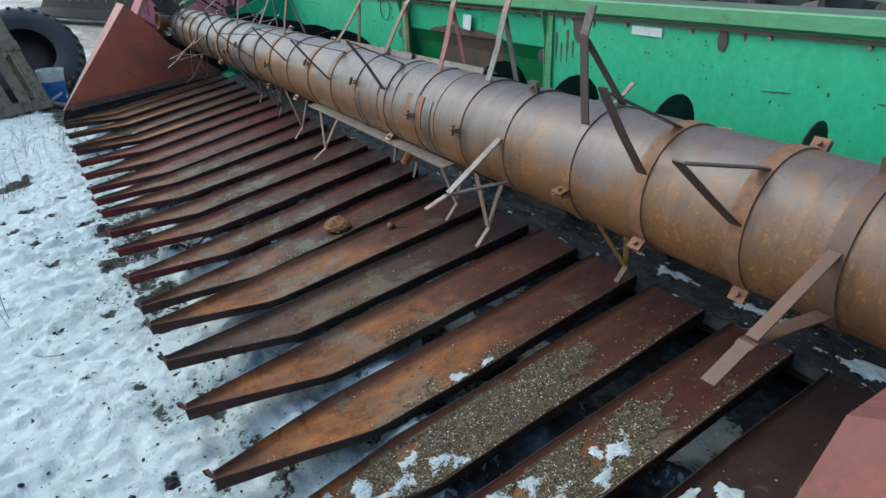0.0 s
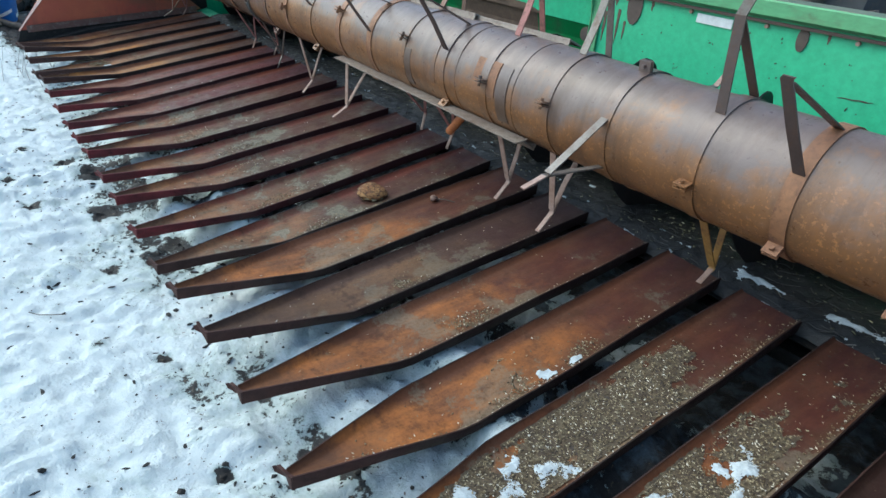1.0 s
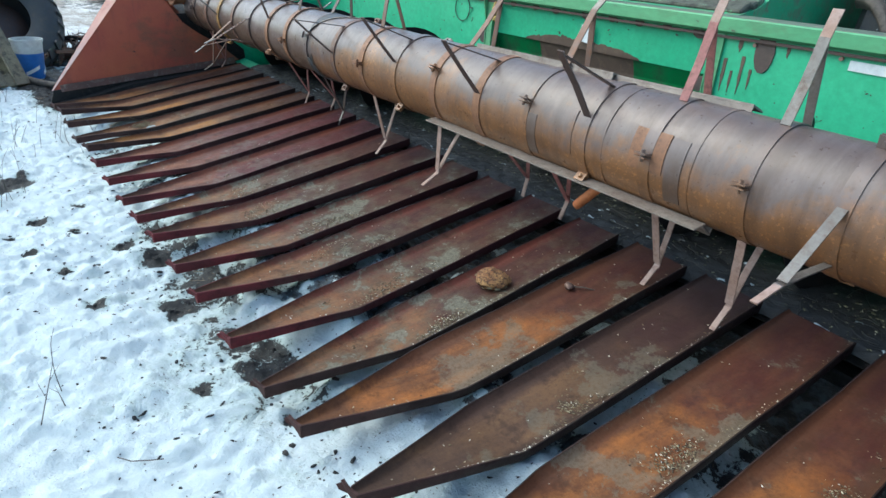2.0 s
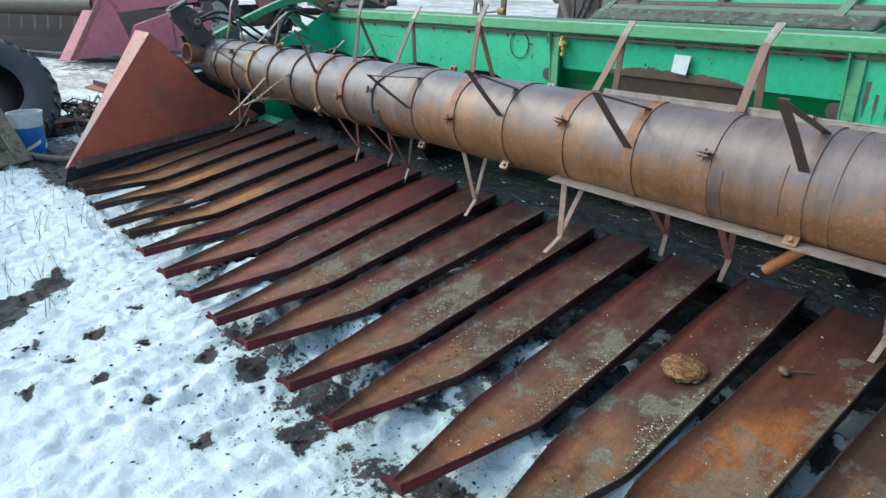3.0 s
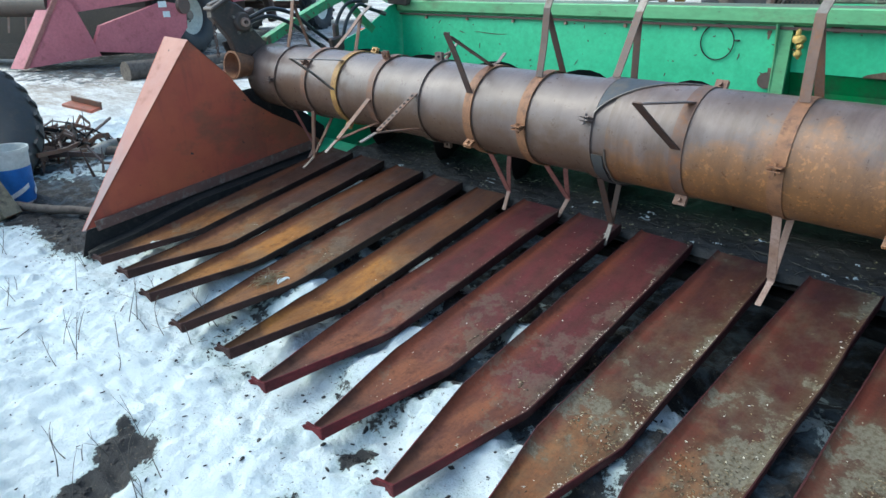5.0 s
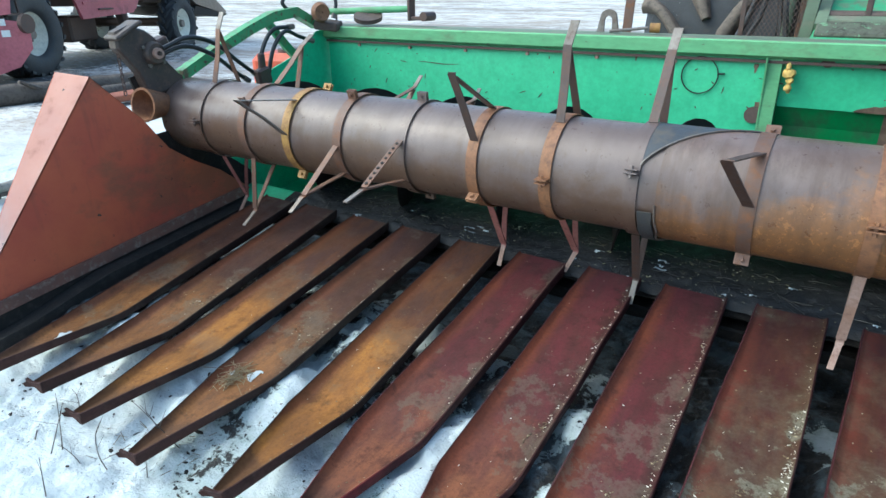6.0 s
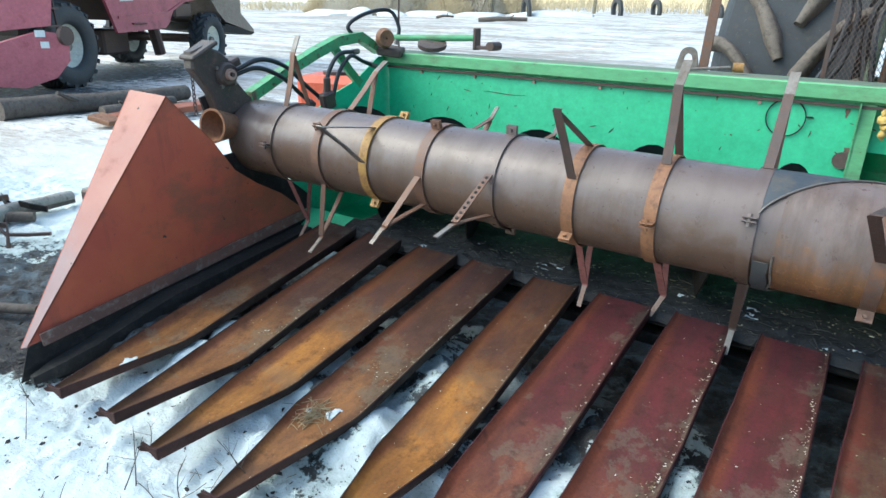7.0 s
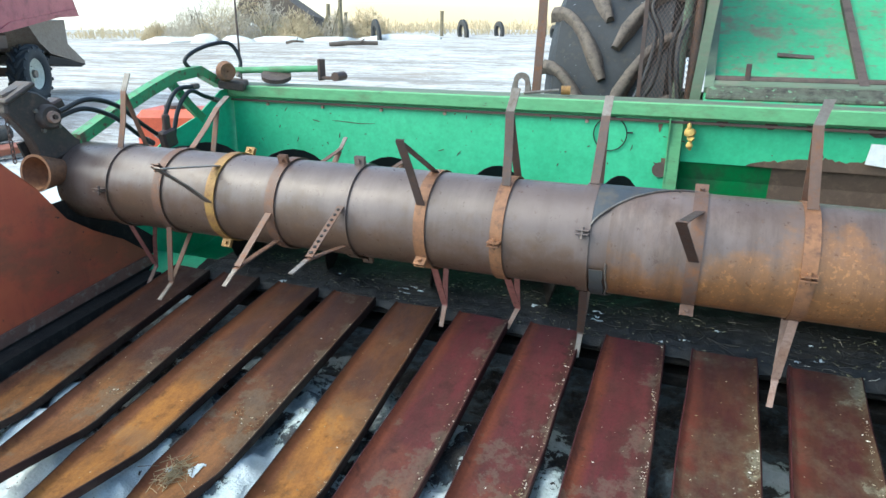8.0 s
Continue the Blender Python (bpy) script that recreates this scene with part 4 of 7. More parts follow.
    part("rusty_bracket", box(B(), (xl + 0.07, 2.27, 1.165), (0.15, 0.10, 0.05), pose(0, 0, 0, 8, 6, 20), 0.008), RUST_WALL, h, "rusty end bracket")
    # pipe with rusty end cap lying over the beam
    part("tie_pipe", rod(B(), (-4.32, 2.32, 1.235), (-3.74, 2.47, 1.255), 0.019, seg=12), GREEN_PALE, h, "", 40)
    part("pipe_cap", ring_tube(B(), (-4.2, 2.2, 1.24), (1, -0.5, 0), [(-0.03, 0.005), (0.03, 0.005), (0.035, 0.045), (0.0, 0.058), (-0.03, 0.045)], 20), BAND_ORANGE, h, "rusty disc cap", 40)
    part("pipe_cap", ring_tube(B(), (-3.98, 2.37, 1.21), (0.2, -0.3, 1), [(-0.012, 0.004), (0.012, 0.004), (0.012, 0.085), (-0.012, 0.085)], 20), RUST_WALL, h, "rusty round plate", 40)
    bm = B()
    box(bm, (-3.73, 2.46, 1.25), (0.02, 0.06, 0.12), None, 0.004)
    box(bm, (-3.66, 2.46, 1.205), (0.12, 0.05, 0.02), None, 0.004)
    rod(bm, (-3.62, 2.42, 1.215), (-3.62, 2.52, 1.215), 0.026)
    part("pipe_bracket", bm, BAR_DARK, h)
    part("housing_cheek", plate(B(), [(xl + 0.012, 1.02, 0.72), (xl + 0.012, 1.14, 0.73), (xl + 0.012, 1.45, 0.54), (xl + 0.012, 1.60, 0.42), (xl + 0.012, 1.62, 0.2), (xl + 0.012, 1.1, 0.2), (xl + 0.012, 1.02, 0.5)], (-0.008, 0, 0)), BLACK_STEEL, h, "black housing cheek")
    # right end
    part("end_plate", plate(B(), [(X1 + 0.01, 1.48, 0.2), (X1 + 0.01, 2.42, 0.2), (X1 + 0.01, 2.42, 1.15), (X1 + 0.01, 2.2, 1.13), (X1 + 0.01, 1.56, 0.78)], (0.008, 0, 0)), GREEN, h)
    # legs that carry it
    for x in (-3.6, 0.0, 2.0):
        part("stand_block", box(B(), (x, 2.25, 0.11), (0.3, 0.2, 0.26), None, 0.015), WOOD_DARK, h, "dark wooden block")


build_header()


def build_auger():
    a = thing("auger", (-0.8, 1.85, 0.3), "dark steel feed auger lying in the green header trough", "auger")
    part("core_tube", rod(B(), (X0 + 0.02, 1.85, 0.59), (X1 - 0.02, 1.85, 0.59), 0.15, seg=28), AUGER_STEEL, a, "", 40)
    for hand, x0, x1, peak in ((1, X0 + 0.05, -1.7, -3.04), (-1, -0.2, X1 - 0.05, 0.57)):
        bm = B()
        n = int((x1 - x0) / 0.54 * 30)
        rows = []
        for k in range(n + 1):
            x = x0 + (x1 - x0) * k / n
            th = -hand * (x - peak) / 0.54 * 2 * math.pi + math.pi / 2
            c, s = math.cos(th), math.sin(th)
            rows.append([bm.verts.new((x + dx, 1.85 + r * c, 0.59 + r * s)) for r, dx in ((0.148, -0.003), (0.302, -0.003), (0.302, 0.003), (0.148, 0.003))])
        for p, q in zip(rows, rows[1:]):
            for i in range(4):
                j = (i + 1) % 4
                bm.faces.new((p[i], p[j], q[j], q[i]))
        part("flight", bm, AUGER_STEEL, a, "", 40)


build_auger()

# ---- pans ----
PITCH, PAN_L, SHOULDER, PAN_END_Z = 0.30, 1.465, 0.43, 0.352


def along_line(y, stops):
    """Height on a line of (y, z) stops."""
    for (y0, z0), (y1, z1) in zip(stops, stops[1:]):
        if y <= y1:
            return z0 + (z1 - z0) * max(0.0, (y - y0) / (y1 - y0))
    return stops[-1][1]


# pan: nose off its even place, height of the nose's lower edge, rear end off its place, half width
PAN_FORM = {7: (-0.016, 0.08, 0.016, 0.101), 6: (-0.016, 0.08, 0.026, 0.106), 5: (-0.016, 0.08, 0.029, 0.108), 4: (-0.008, 0.07, 0.045, 0.113), 3: (-0.032, 0.092, 0.053, 0.115), 2: (-0.013, 0.115, 0.053, 0.117), 1: (-0.023, 0.098, 0.053, 0.124), 0: (0.02, 0.06, 0.04, 0.114), -1: (0.03, 0.075, 0.034, 0.108), -2: (-0.015, 0.08, 0.03, 0.108), -3: (0.009, 0.08, 0.04, 0.112), -4: (-0.018, 0.088, 0.045, 0.116), -5: (-0.009, 0.07, 0.022, 0.114), -6: (0.008, 0.062, 0.01, 0.114), -7: (-0.012, 0.067, 0.007, 0.109), -8: (-0.026, 0.078, 0.008, 0.113), -9: (0.05, 0.11, 0.006, 0.106), -10: (-0.05, 0.055, 0.003, 0.114), -11: (-0.033, 0.09, 0.01, 0.114), -12: (0.045, 0.125, -0.01, 0.106), -13: (0.0, 0.085, 0.0, 0.108)}


class PanShape:
    """One dished pan: place, half widths, rim line and floor."""

    def __init__(self, n):
        rng = random.Random(100 + n)
        dx, low, rear, self.half = PAN_FORM[n]
        self.rim_line = [(0.0, low + 0.042), (SHOULDER, 0.152 + 0.45 * (low - 0.08)), (PAN_L, PAN_END_Z + rng.uniform(-0.004, 0.004))]
        self.seed = rng.uniform(0, 50)
        self.late = {1: rng.uniform(0.0, 0.05), -1: rng.uniform(-0.05, 0.01)}
        self.roll = rng.uniform(-0.03, 0.03)
        self.m = pose(n * PITCH + dx, 0, 0, 0, 0, -math.degrees(math.atan2(rear - dx, PAN_L)))

    def rim(self, y, s):
        """Half width on side s."""
        k = min(1.0, y / (SHOULDER + self.late[s]))
        w = self.half - 0.008 * max(0.0, (y - 0.9) / 0.6)
        dent = 0.0045 * noise.noise((self.seed + 9 * s, y * 4.0, 3.0)) * min(1.0, y / 0.2)
        return 0.015 + (w - 0.015) * k + dent

    def top(self, y, s):
        """Height of the rim."""
        return along_line(y, self.rim_line) + self.roll * s * self.half * min(1.0, y / 0.4) + 0.004 * noise.noise((self.seed + 5 * s, y * 3.0, 8.0)) * min(1.0, y / 0.2)

    def deep(self, y):
        """How far the floor lies under the rim."""
        return along_line(y, [(0.0, 0.012), (0.10, 0.020), (0.45, 0.020), (1.0, 0.016), (PAN_L, 0.007)])

    def flat(self, y, s):
        """Half width of the floor between the folds."""
        r = self.rim(y, s)
        return max(0.15 * r, r - along_line(y, [(0.0, 0.013), (0.12, 0.026), (0.6, 0.025), (1.1, 0.021), (PAN_L, 0.013)]))

    def z(self, x, y):
        """Height of the inner surface."""
        s = 1 if x >= 0 else -1
        f, r = self.flat(y, s), self.rim(y, s)
        k = max(0.0, min(1.0, (abs(x) - f) / max(1e-4, r - f)))
        mid = 0.5 * (self.top(y, 1) + self.top(y, -1)) - self.deep(y)
        floor = mid + (self.top(y, s) - self.deep(y) - mid) * min(1.0, abs(x) / r)
        return floor + self.deep(y) * k ** 1.5 + 0.003 * noise.noise((self.seed, y * 2.2, x * 6))

    def wall(self, y):
        """How far the outer side hangs down from the rim."""
        return along_line(y, [(0.0, 0.042), (0.2, 0.032), (0.43, 0.028), (0.9, 0.036), (PAN_L, 0.04)])


PAN_LOOK = {7: (PAN_DARK, 0), 6: (PAN_ORANGE, 0), 5: (PAN_ORANGE, 0), 4: (PAN_ORANGE, 0), 3: (PAN_ORANGE, 0), 2: (PAN_GREY, 0), 1: (PAN_ORANGE, 0), 0: (PAN_TAN, 0), -1: (PAN_TAN, 1), -2: (PAN_TAN, 1), -3: (PAN_TAN, 1), -4: (PAN_TAN, 1), -5: (PAN_TAN, 1), -6: (PAN_MAROON, 1), -7: (PAN_MAROON, 1), -8: (PAN_MAROON, 1), -9: (PAN_YELLOW, 0), -10: (PAN_OCHRE, 0), -11: (PAN_YELLOW, 0), -12: (PAN_OCHRE, 0), -13: (PAN_OCHRE, 0)}
PAN_WORDS = {PAN_ORANGE: "orange rusted", PAN_GREY: "grey-brown rusted", PAN_TAN: "tan and brown rusted", PAN_MAROON: "maroon painted rusty", PAN_YELLOW: "yellow-orange rusted", PAN_OCHRE: "ochre and brown rusted", PAN_DARK: "dark brown rusted"}


def build_pan(n):
    rng = random.Random(300 + n)
    steel, red = PAN_LOOK[n]
    wall_mat = PAN_WALL_RED_SHADED if red else PAN_WALL_SHADED
    form = PanShape(n)
    t = thing("lifter_pan", (form.m.translation.x, 0, form.rim_line[0][1] - 0.042), PAN_WORDS[steel] + " pointed steel lifter pan of the header", "lifter pan", "lifter pans")
    ys = [0.0, 0.025, 0.06, 0.11, 0.17, 0.24, 0.31, 0.37, 0.41, 0.44, 0.48, 0.54, 0.62, 0.72, 0.84, 0.96, 1.08, 1.2, 1.32, 1.41, PAN_L]
    made = []
    rings = []
    for y in ys:
        lip = []
        for s in (1, -1):
            f, r = form.flat(y, s), form.rim(y, s)
            side = [(s * x, y, form.z(s * x, y)) for x in (r, r - 0.18 * (r - f), r - 0.45 * (r - f), r - 0.75 * (r - f), f, 0.5 * f)]
            lip += side if s > 0 else side[::-1]
        rings.append(lip + [(p[0] * 0.985, p[1], p[2] - 0.004) for p in lip[::-1]])
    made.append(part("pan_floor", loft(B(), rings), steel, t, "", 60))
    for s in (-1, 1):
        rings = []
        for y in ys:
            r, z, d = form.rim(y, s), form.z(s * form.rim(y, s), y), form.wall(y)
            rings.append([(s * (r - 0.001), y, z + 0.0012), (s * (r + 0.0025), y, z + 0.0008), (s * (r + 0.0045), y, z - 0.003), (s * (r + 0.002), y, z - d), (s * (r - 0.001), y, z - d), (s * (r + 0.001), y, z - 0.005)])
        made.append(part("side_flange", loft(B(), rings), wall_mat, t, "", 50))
    k = rng.uniform(-0.006, 0.006)
    z = form.rim_line[0][1] - 0.012
    bm = plate(B(), [(x, y, z + h) for x, y, h in ((-0.040, -0.016, 0.004 + k), (-0.037, -0.018, 0.017 + k), (-0.018, -0.014, 0.014), (0.0, -0.006, 0.008), (0.016, -0.002, 0.011), (0.019, -0.001, -0.029), (0.004, -0.002, -0.031), (-0.014, -0.004, -0.012), (-0.04, -0.022, -0.009), (-0.048, -0.026, 0.004))], (0, 0.009, 0.0))
    made.append(part("nose_tab", bm, wall_mat, t))
    for ob in made:
        ob.matrix_parent_inverse = world_of(t).inverted()
        ob.matrix_basis = form.m
    return form


PANS = {n: build_pan(n) for n in range(-13, 8)}

# ---- dividers ----


def build_divider(x, side, apex, low, label, paint, fold, wide=0.20, rise=0.0):
    """Wedge at the header's end. side: -1 where the outer side lies towards -x."""
    d = thing("crop_divider", (x, 0.7, 0), label, "divider", "crop dividers")
    ay, az = apex
    o = side * wide
    # inner sheet, curved away at the back
    back = [(ay + 0.10, az - 0.105 + rise), (0.955, 0.822 - 0.05 * (rise > 0)), (1.067, 0.663), (1.19, 0.575), (1.344, 0.489), (1.524, 0.345)]
    outline = [(x, low[0], low[1]), (x, ay, az)] + [(x, y, z) for y, z in back] + [(x, 1.3, 0.30), (x, 0.7, 0.238)]
    part("inner_sheet", plate(B(), outline, (o * 0.03, 0, 0)), paint, d, "faded red sheet with rust stains")
    # folded front face; on the left divider its paleness is light put into the paint
    bm = B()
    face = [(x, low[0], low[1]), (x, ay, az), (x + o, ay - 0.035, az + 0.012 + rise), (x + o * 0.14, low[0] - 0.012, low[1] - 0.008)]
    plate(bm, face, (0, 0.004, -0.004))
    part("front_fold", bm, fold, d, "darkened red folded face" if rise else "pale folded face with light painted into its red")
    bm = B()
    plate(bm, [(x + o, ay - 0.035, az + 0.012 + rise), (x + o * 0.14, low[0] - 0.012, low[1] - 0.008), (x + o, 0.6, 0.2), (x + o, 1.45, 0.3), (x + o, ay + 0.3, az - 0.25)], (o * -0.02, 0, 0))
    part("outer_sheet", bm, paint, d)
    part("top_fold", plate(B(), [(x, ay, az), (x, ay + 0.10, az - 0.105 + rise), (x, 0.955, 0.822 - 0.05 * (rise > 0)), (x + o, 0.955, 0.80 - 0.05 * (rise > 0)), (x + o, ay - 0.035, az + 0.012 + rise)], (0, 0.0, -0.004)), fold, d)
    # black sheet added where the shadow lies below the wedge
    skirt = [(x - side * 0.004, low[0], low[1] - 0.004), (x - side * 0.004, 0.7, 0.236), (x - side * 0.004, 1.5, 0.322), (x - side * 0.004, 1.5, 0.12), (x - side * 0.004, 0.0, 0.03)]
    part("skirt", plate(B(), skirt, (side * 0.006, 0, 0)), BLACK_STEEL, d, "black sheet in place of the shadow below the divider")
    # dark runner along its foot
    bm = B()
    rings = []
    for y, z, w, hh in ((0.02, 0.05, 0.012, 0.016), (0.10, 0.06, 0.03, 0.025), (0.25, 0.075, 0.04, 0.035), (0.6, 0.13, 0.05, 0.07), (1.45, 0.22, 0.05, 0.075)):
        rings.append([(x - side * 0.05 + sx * w, y, z + sz * hh) for sx, sz in ((-1, -1), (1, -1), (1, 1), (-1, 1))])
    loft(bm, rings)
    part("runner", bm, BLACK_STEEL, d, "black steel runner")
    bm = B()
    strap(bm, [(x - side * 0.012, low[0] + 0.05, low[1] + 0.012), (x - side * 0.012, 0.7, 0.25), (x - side * 0.012, 1.48, 0.345)], 0.012, 0.052)
    part("seam_strip", bm, SEAM_DIRT, d, "dirty bottom seam")


build_divider(-4.2, -1, (0.75, 1.035), (0.045, 0.165), "faded red sheet steel crop divider with rust stains", SALMON, SALMON_LIT)
build_divider(2.40, 1, (0.613, 0.858), (0.03, 0.17), "red steel crop divider at the header end, darkened as in shade", RED_SHADED, RED_SHADED, 0.20, 0.105)

# ---- reel ----
AX_Y, AX_Z, DRUM_R = 1.29, 0.788, 0.180
DRUM_X0, DRUM_X1 = -4.285, 2.58


def polar(x, r, deg):
    return Vector((x, AX_Y + r * math.cos(radians(deg)), AX_Z + r * math.sin(radians(deg))))


def shell(bm, x0, x1, r, a0, a1, thick, n=14):
    """A curved patch on the drum; x0 and x1 may be functions of the angle."""
    f0 = x0 if callable(x0) else (lambda a: x0)
    f1 = x1 if callable(x1) else (lambda a: x1)
    rings = []
    for k in range(n + 1):
        a = a0 + (a1 - a0) * k / n
        rings.append([polar(f0(a), r, a), polar(f1(a), r, a), polar(f1(a), r + thick, a), polar(f0(a), r + thick, a)])
    return loft(bm, rings)


CLAMPS = [  # place along the drum, directions of its two fingers, band, finger
    (-4.005, (85, 265), DRUM, (BAND_BROWN, BAR_PINK)), (-3.71, (50, 237), BAND_BROWN, BAND_BROWN), (-3.437, (150, 330), BAND_YELLOW, BAR_GREY),
    (-3.153, (199, 19), BAND_BROWN, BAND_BROWN), (-2.84, (186, 14), DRUM, BAND_BROWN), (-2.53, (124, 274), BAND_ORANGE, (BAR_DARK, BAR_PINK)),
    (-2.25, (90, 281), BAND_ORANGE, (BAR_DARK, BAR_PINK)), (-1.965, (70, 269), DRUM, BAR_DARK), (-1.63, (150, 330), BAND_BROWN, BAR_DARK),
    (-1.325, (86, 256), BAND_ORANGE, (BAND_BROWN, BAR_PALE)), (-1.02, (138, 318), DRUM_RUST, BAR_DARK), (-0.70, (62, 242), BAND_ORANGE, (BAND_BROWN, BAR_PALE)),
    (-0.395, (140, 284), BAND_ORANGE, (BAR_DARK, BAR_PINK)), (-0.115, (67, 280), DRUM_RUST, (BAND_BROWN, BAR_PINK)), (0.175, (132, 312), DRUM_RUST, BAR_DARK),
    (0.44, (83, 261), DRUM_RUST, (BAR_PINK, BAR_PALE)), (0.765, (82, 254), DRUM_RUST, (BAR_GREY, BAR_PALE)), (1.02, (191, 11), DRUM_RUST, BAR_GREY),
    (1.34, (103, 276), DRUM_RUST, (BAR_DARK, BAND_YELLOW)), (1.61, (129, 309), BAND_ORANGE, BAR_DARK), (1.90, (146, 326), BAND_ORANGE, BAR_DARK), (2.12, (188, 8), BAND_BROWN, BAND_BROWN)]


def build_reel():
    r = thing("reel", (-0.8, AX_Y, AX_Z - 0.5), "rusty steel reel drum with clamped bent flat-bar fingers", "reel")
    step = -1.887
    # the drum's two lengths, slightly dented
    for nm, x0, x1, rad, mat, seed in (("drum_tube", DRUM_X0, step, DRUM_R - 0.002, DRUM, 1.0), ("drum_tube", step, DRUM_X1, DRUM_R + 0.002, DRUM_RUST, 7.0)):
        bm = B()
        nx = int((x1 - x0) / 0.06)
        rings = []
        for k in range(nx + 1):
            x = x0 + (x1 - x0) * k / nx
            rings.append([polar(x, rad + 0.0025 * noise.noise((x * 1.7, math.cos(radians(a)) * 1.5 + seed, math.sin(radians(a)) * 1.5)), a) for a in range(0, 360, 8)])
        loft(bm, rings)
        part(nm, bm, mat, r, "", 50)
    # dark rubber sleeve over the joint
    part("joint_sleeve", shell(B(), lambda a: -1.967, lambda a: -1.967 + 0.02 + 0.28 * max(0.0, (152 - a) / 75) ** 1.3, DRUM_R + 0.001, 62, 158, 0.004), RUBBER_BLUE, r, "dark rubber sleeve on the joint", 40)
    part("sleeve_edge", pipe(B(), [polar(-1.967 + 0.02 + 0.28 * max(0.0, (152 - a) / 75) ** 1.3, DRUM_R + 0.006, a) for a in range(62, 158, 6)], 0.003, 6), BAR_GREY, r)
    # the sleeve's torn end hangs down beside the clamp
    rings = []
    for k in range(13):
        a = 196 + 6.5 * k
        w = 0.022 + 0.010 * noise.noise((k * 0.7, 3.0, 1.0))
        q = DRUM_R + 0.008 + 0.016 * max(0.0, (k - 8) / 4) ** 1.5
        rings.append([polar(-1.915 - w, q, a), polar(-1.915 + w, q, a), polar(-1.915 + w, q + 0.004, a), polar(-1.915 - w, q + 0.004, a)])
    part("torn_rubber", loft(B(), rings), RUBBER, r, "torn black rubber strip", 50)
    part("sleeve_wire", pipe(B(), curve_pts([polar(-1.885, DRUM_R + 0.007, a) + Vector((0.008 * math.sin(a * 0.2), 0, 0)) for a in (188, 205, 222, 240, 252)] + [(-1.86, 1.33, 0.585), (-1.80, 1.34, 0.58)], 4), 0.0035, 6), BAR_GREY, r, "frayed wire")
    # patches and seams
    for x0, x1, a0, a1, mat in ((0.377, 0.505, 148, 188, BAND_ORANGE), (-0.095, -0.048, 168, 218, DRUM), (0.515, 0.57, 150, 215, DRUM), (0.09, 0.13, 150, 200, DRUM_RUST)):
        part("patch_plate", shell(B(), x0, x1, DRUM_R + 0.001, a0, a1, 0.004), mat, r, "", 40)
    for x in (0.595, 0.262):
        part("weld_seam", shell(B(), x, x + 0.006, DRUM_R - 0.001, 60, 300, 0.0055, 24), DRUM_RUST, r, "", 40)
    # bolted rails
    for nm, x0, x1, deg in (("front_rail", -0.745, 0.655, 236), ("rear_rail", -0.66, 0.10, 74), ("rear_rail", 0.07, 0.62, 68)):
        bm = B()
        p0, p1 = polar(x0, DRUM_R + 0.014, deg), polar(x1, DRUM_R + 0.020, deg)
        tang = Vector((0, -math.sin(radians(deg)), math.cos(radians(deg))))
        rad = Vector((0, math.cos(radians(deg)), math.sin(radians(deg))))
        strap(bm, [p0, p1], 0.07, 0.006, tang)
        strap(bm, [p0 + tang * 0.03 - rad * 0.012, p1 + tang * 0.03 - rad * 0.012], 0.03, 0.006, rad)
        if nm == "front_rail":
            q0, q1 = polar(x0, DRUM_R + 0.024, 224), polar(x1, DRUM_R + 0.030, 224)
            strap(bm, [q0, q1], 0.058, 0.005, (0, -1, -0.12))
        rail = part(nm, bm, BAR_RAIL, r, "grey bolted steel rail")
        for k in range(7):
            q = p0 + (p1 - p0) * (0.08 + 0.14 * k)
            part("bolt", rod(B(), q, q + rad * 0.008, 0.007, seg=6), BAR_DARK, rail)
    part("orange_tube", rod(B(), (0.075, 1.262, 0.49), (0.20, 1.25, 0.625), 0.019, seg=14), ORANGE_TUBE, r, "short orange tube", 40)
    # clamps: two half bands with ears, each carrying one bent finger
    rng = random.Random(11)
    for x, dirs, bmat, fmat in CLAMPS:
        c = part("clamp_band", shell(B(), x - 0.021, x + 0.021, DRUM_R + 0.002, 0, 359.5, 0.0045, 44), bmat, r, "", 40)
        ear0 = dirs[0] + 90
        for e in (ear0, ear0 + 180):
            bm = B()
            p = polar(x, DRUM_R + 0.004, e)
            rad = Vector((0, math.cos(radians(e)), math.sin(radians(e))))
            tang = Vector((0, -rad.z, rad.y))
            for s in (-1, 1):
                strap(bm, [p + tang * s * 0.006, p + rad * 0.036 + tang * s * 0.006], 0.042, 0.004)
            q = p + rad * 0.02
            rod(bm, q - tang * 0.018, q + tang * 0.02, 0.007, seg=6)
            part("clamp_ear", bm, bmat, c)
        for i, a in enumerate(dirs):
            fm = fmat[i] if isinstance(fmat, tuple) else fmat
            spread = rng.uniform(20, 26)
            upper = 30 < a % 360 < 160
            foot = polar(x + (0.004 if upper else -rng.uniform(0.012, 0.035)), 0.488, a + (1 if upper else 6))
            if 225 < a < 300:
                a += 8
            j = polar(x + rng.uniform(-0.02, 0.005) - (0.035 if 115 < a % 360 < 165 else 0.0), 0.413, a + 4)
            wide = 0.030 if upper else 0.022
            if x > 2.1:
                foot, wide = j + (j - polar(x, DRUM_R, a - spread)) * 0.42, 0.036
            mid = j.lerp(foot, 0.10)
            part("finger_bar", strap(B(), [polar(x, DRUM_R + 0.007, a + spread), j.lerp(polar(x, DRUM_R, a + spread), 0.5) + Vector((0, rng.uniform(-1, 1) * 0.006, 0)), j, mid], wide, 0.0045), fm, c)
            if not 115 < a % 360 < 165:
                part("finger_foot", strap(B(), [j.lerp(foot, 0.02), mid, foot], wide * (0.98 if upper else 0.85), 0.005), fm if x > 2.1 else BAR_GREY if fm in (BAR_DARK, BAND_BROWN) else BAR_PALE, c, "bare worn tip")
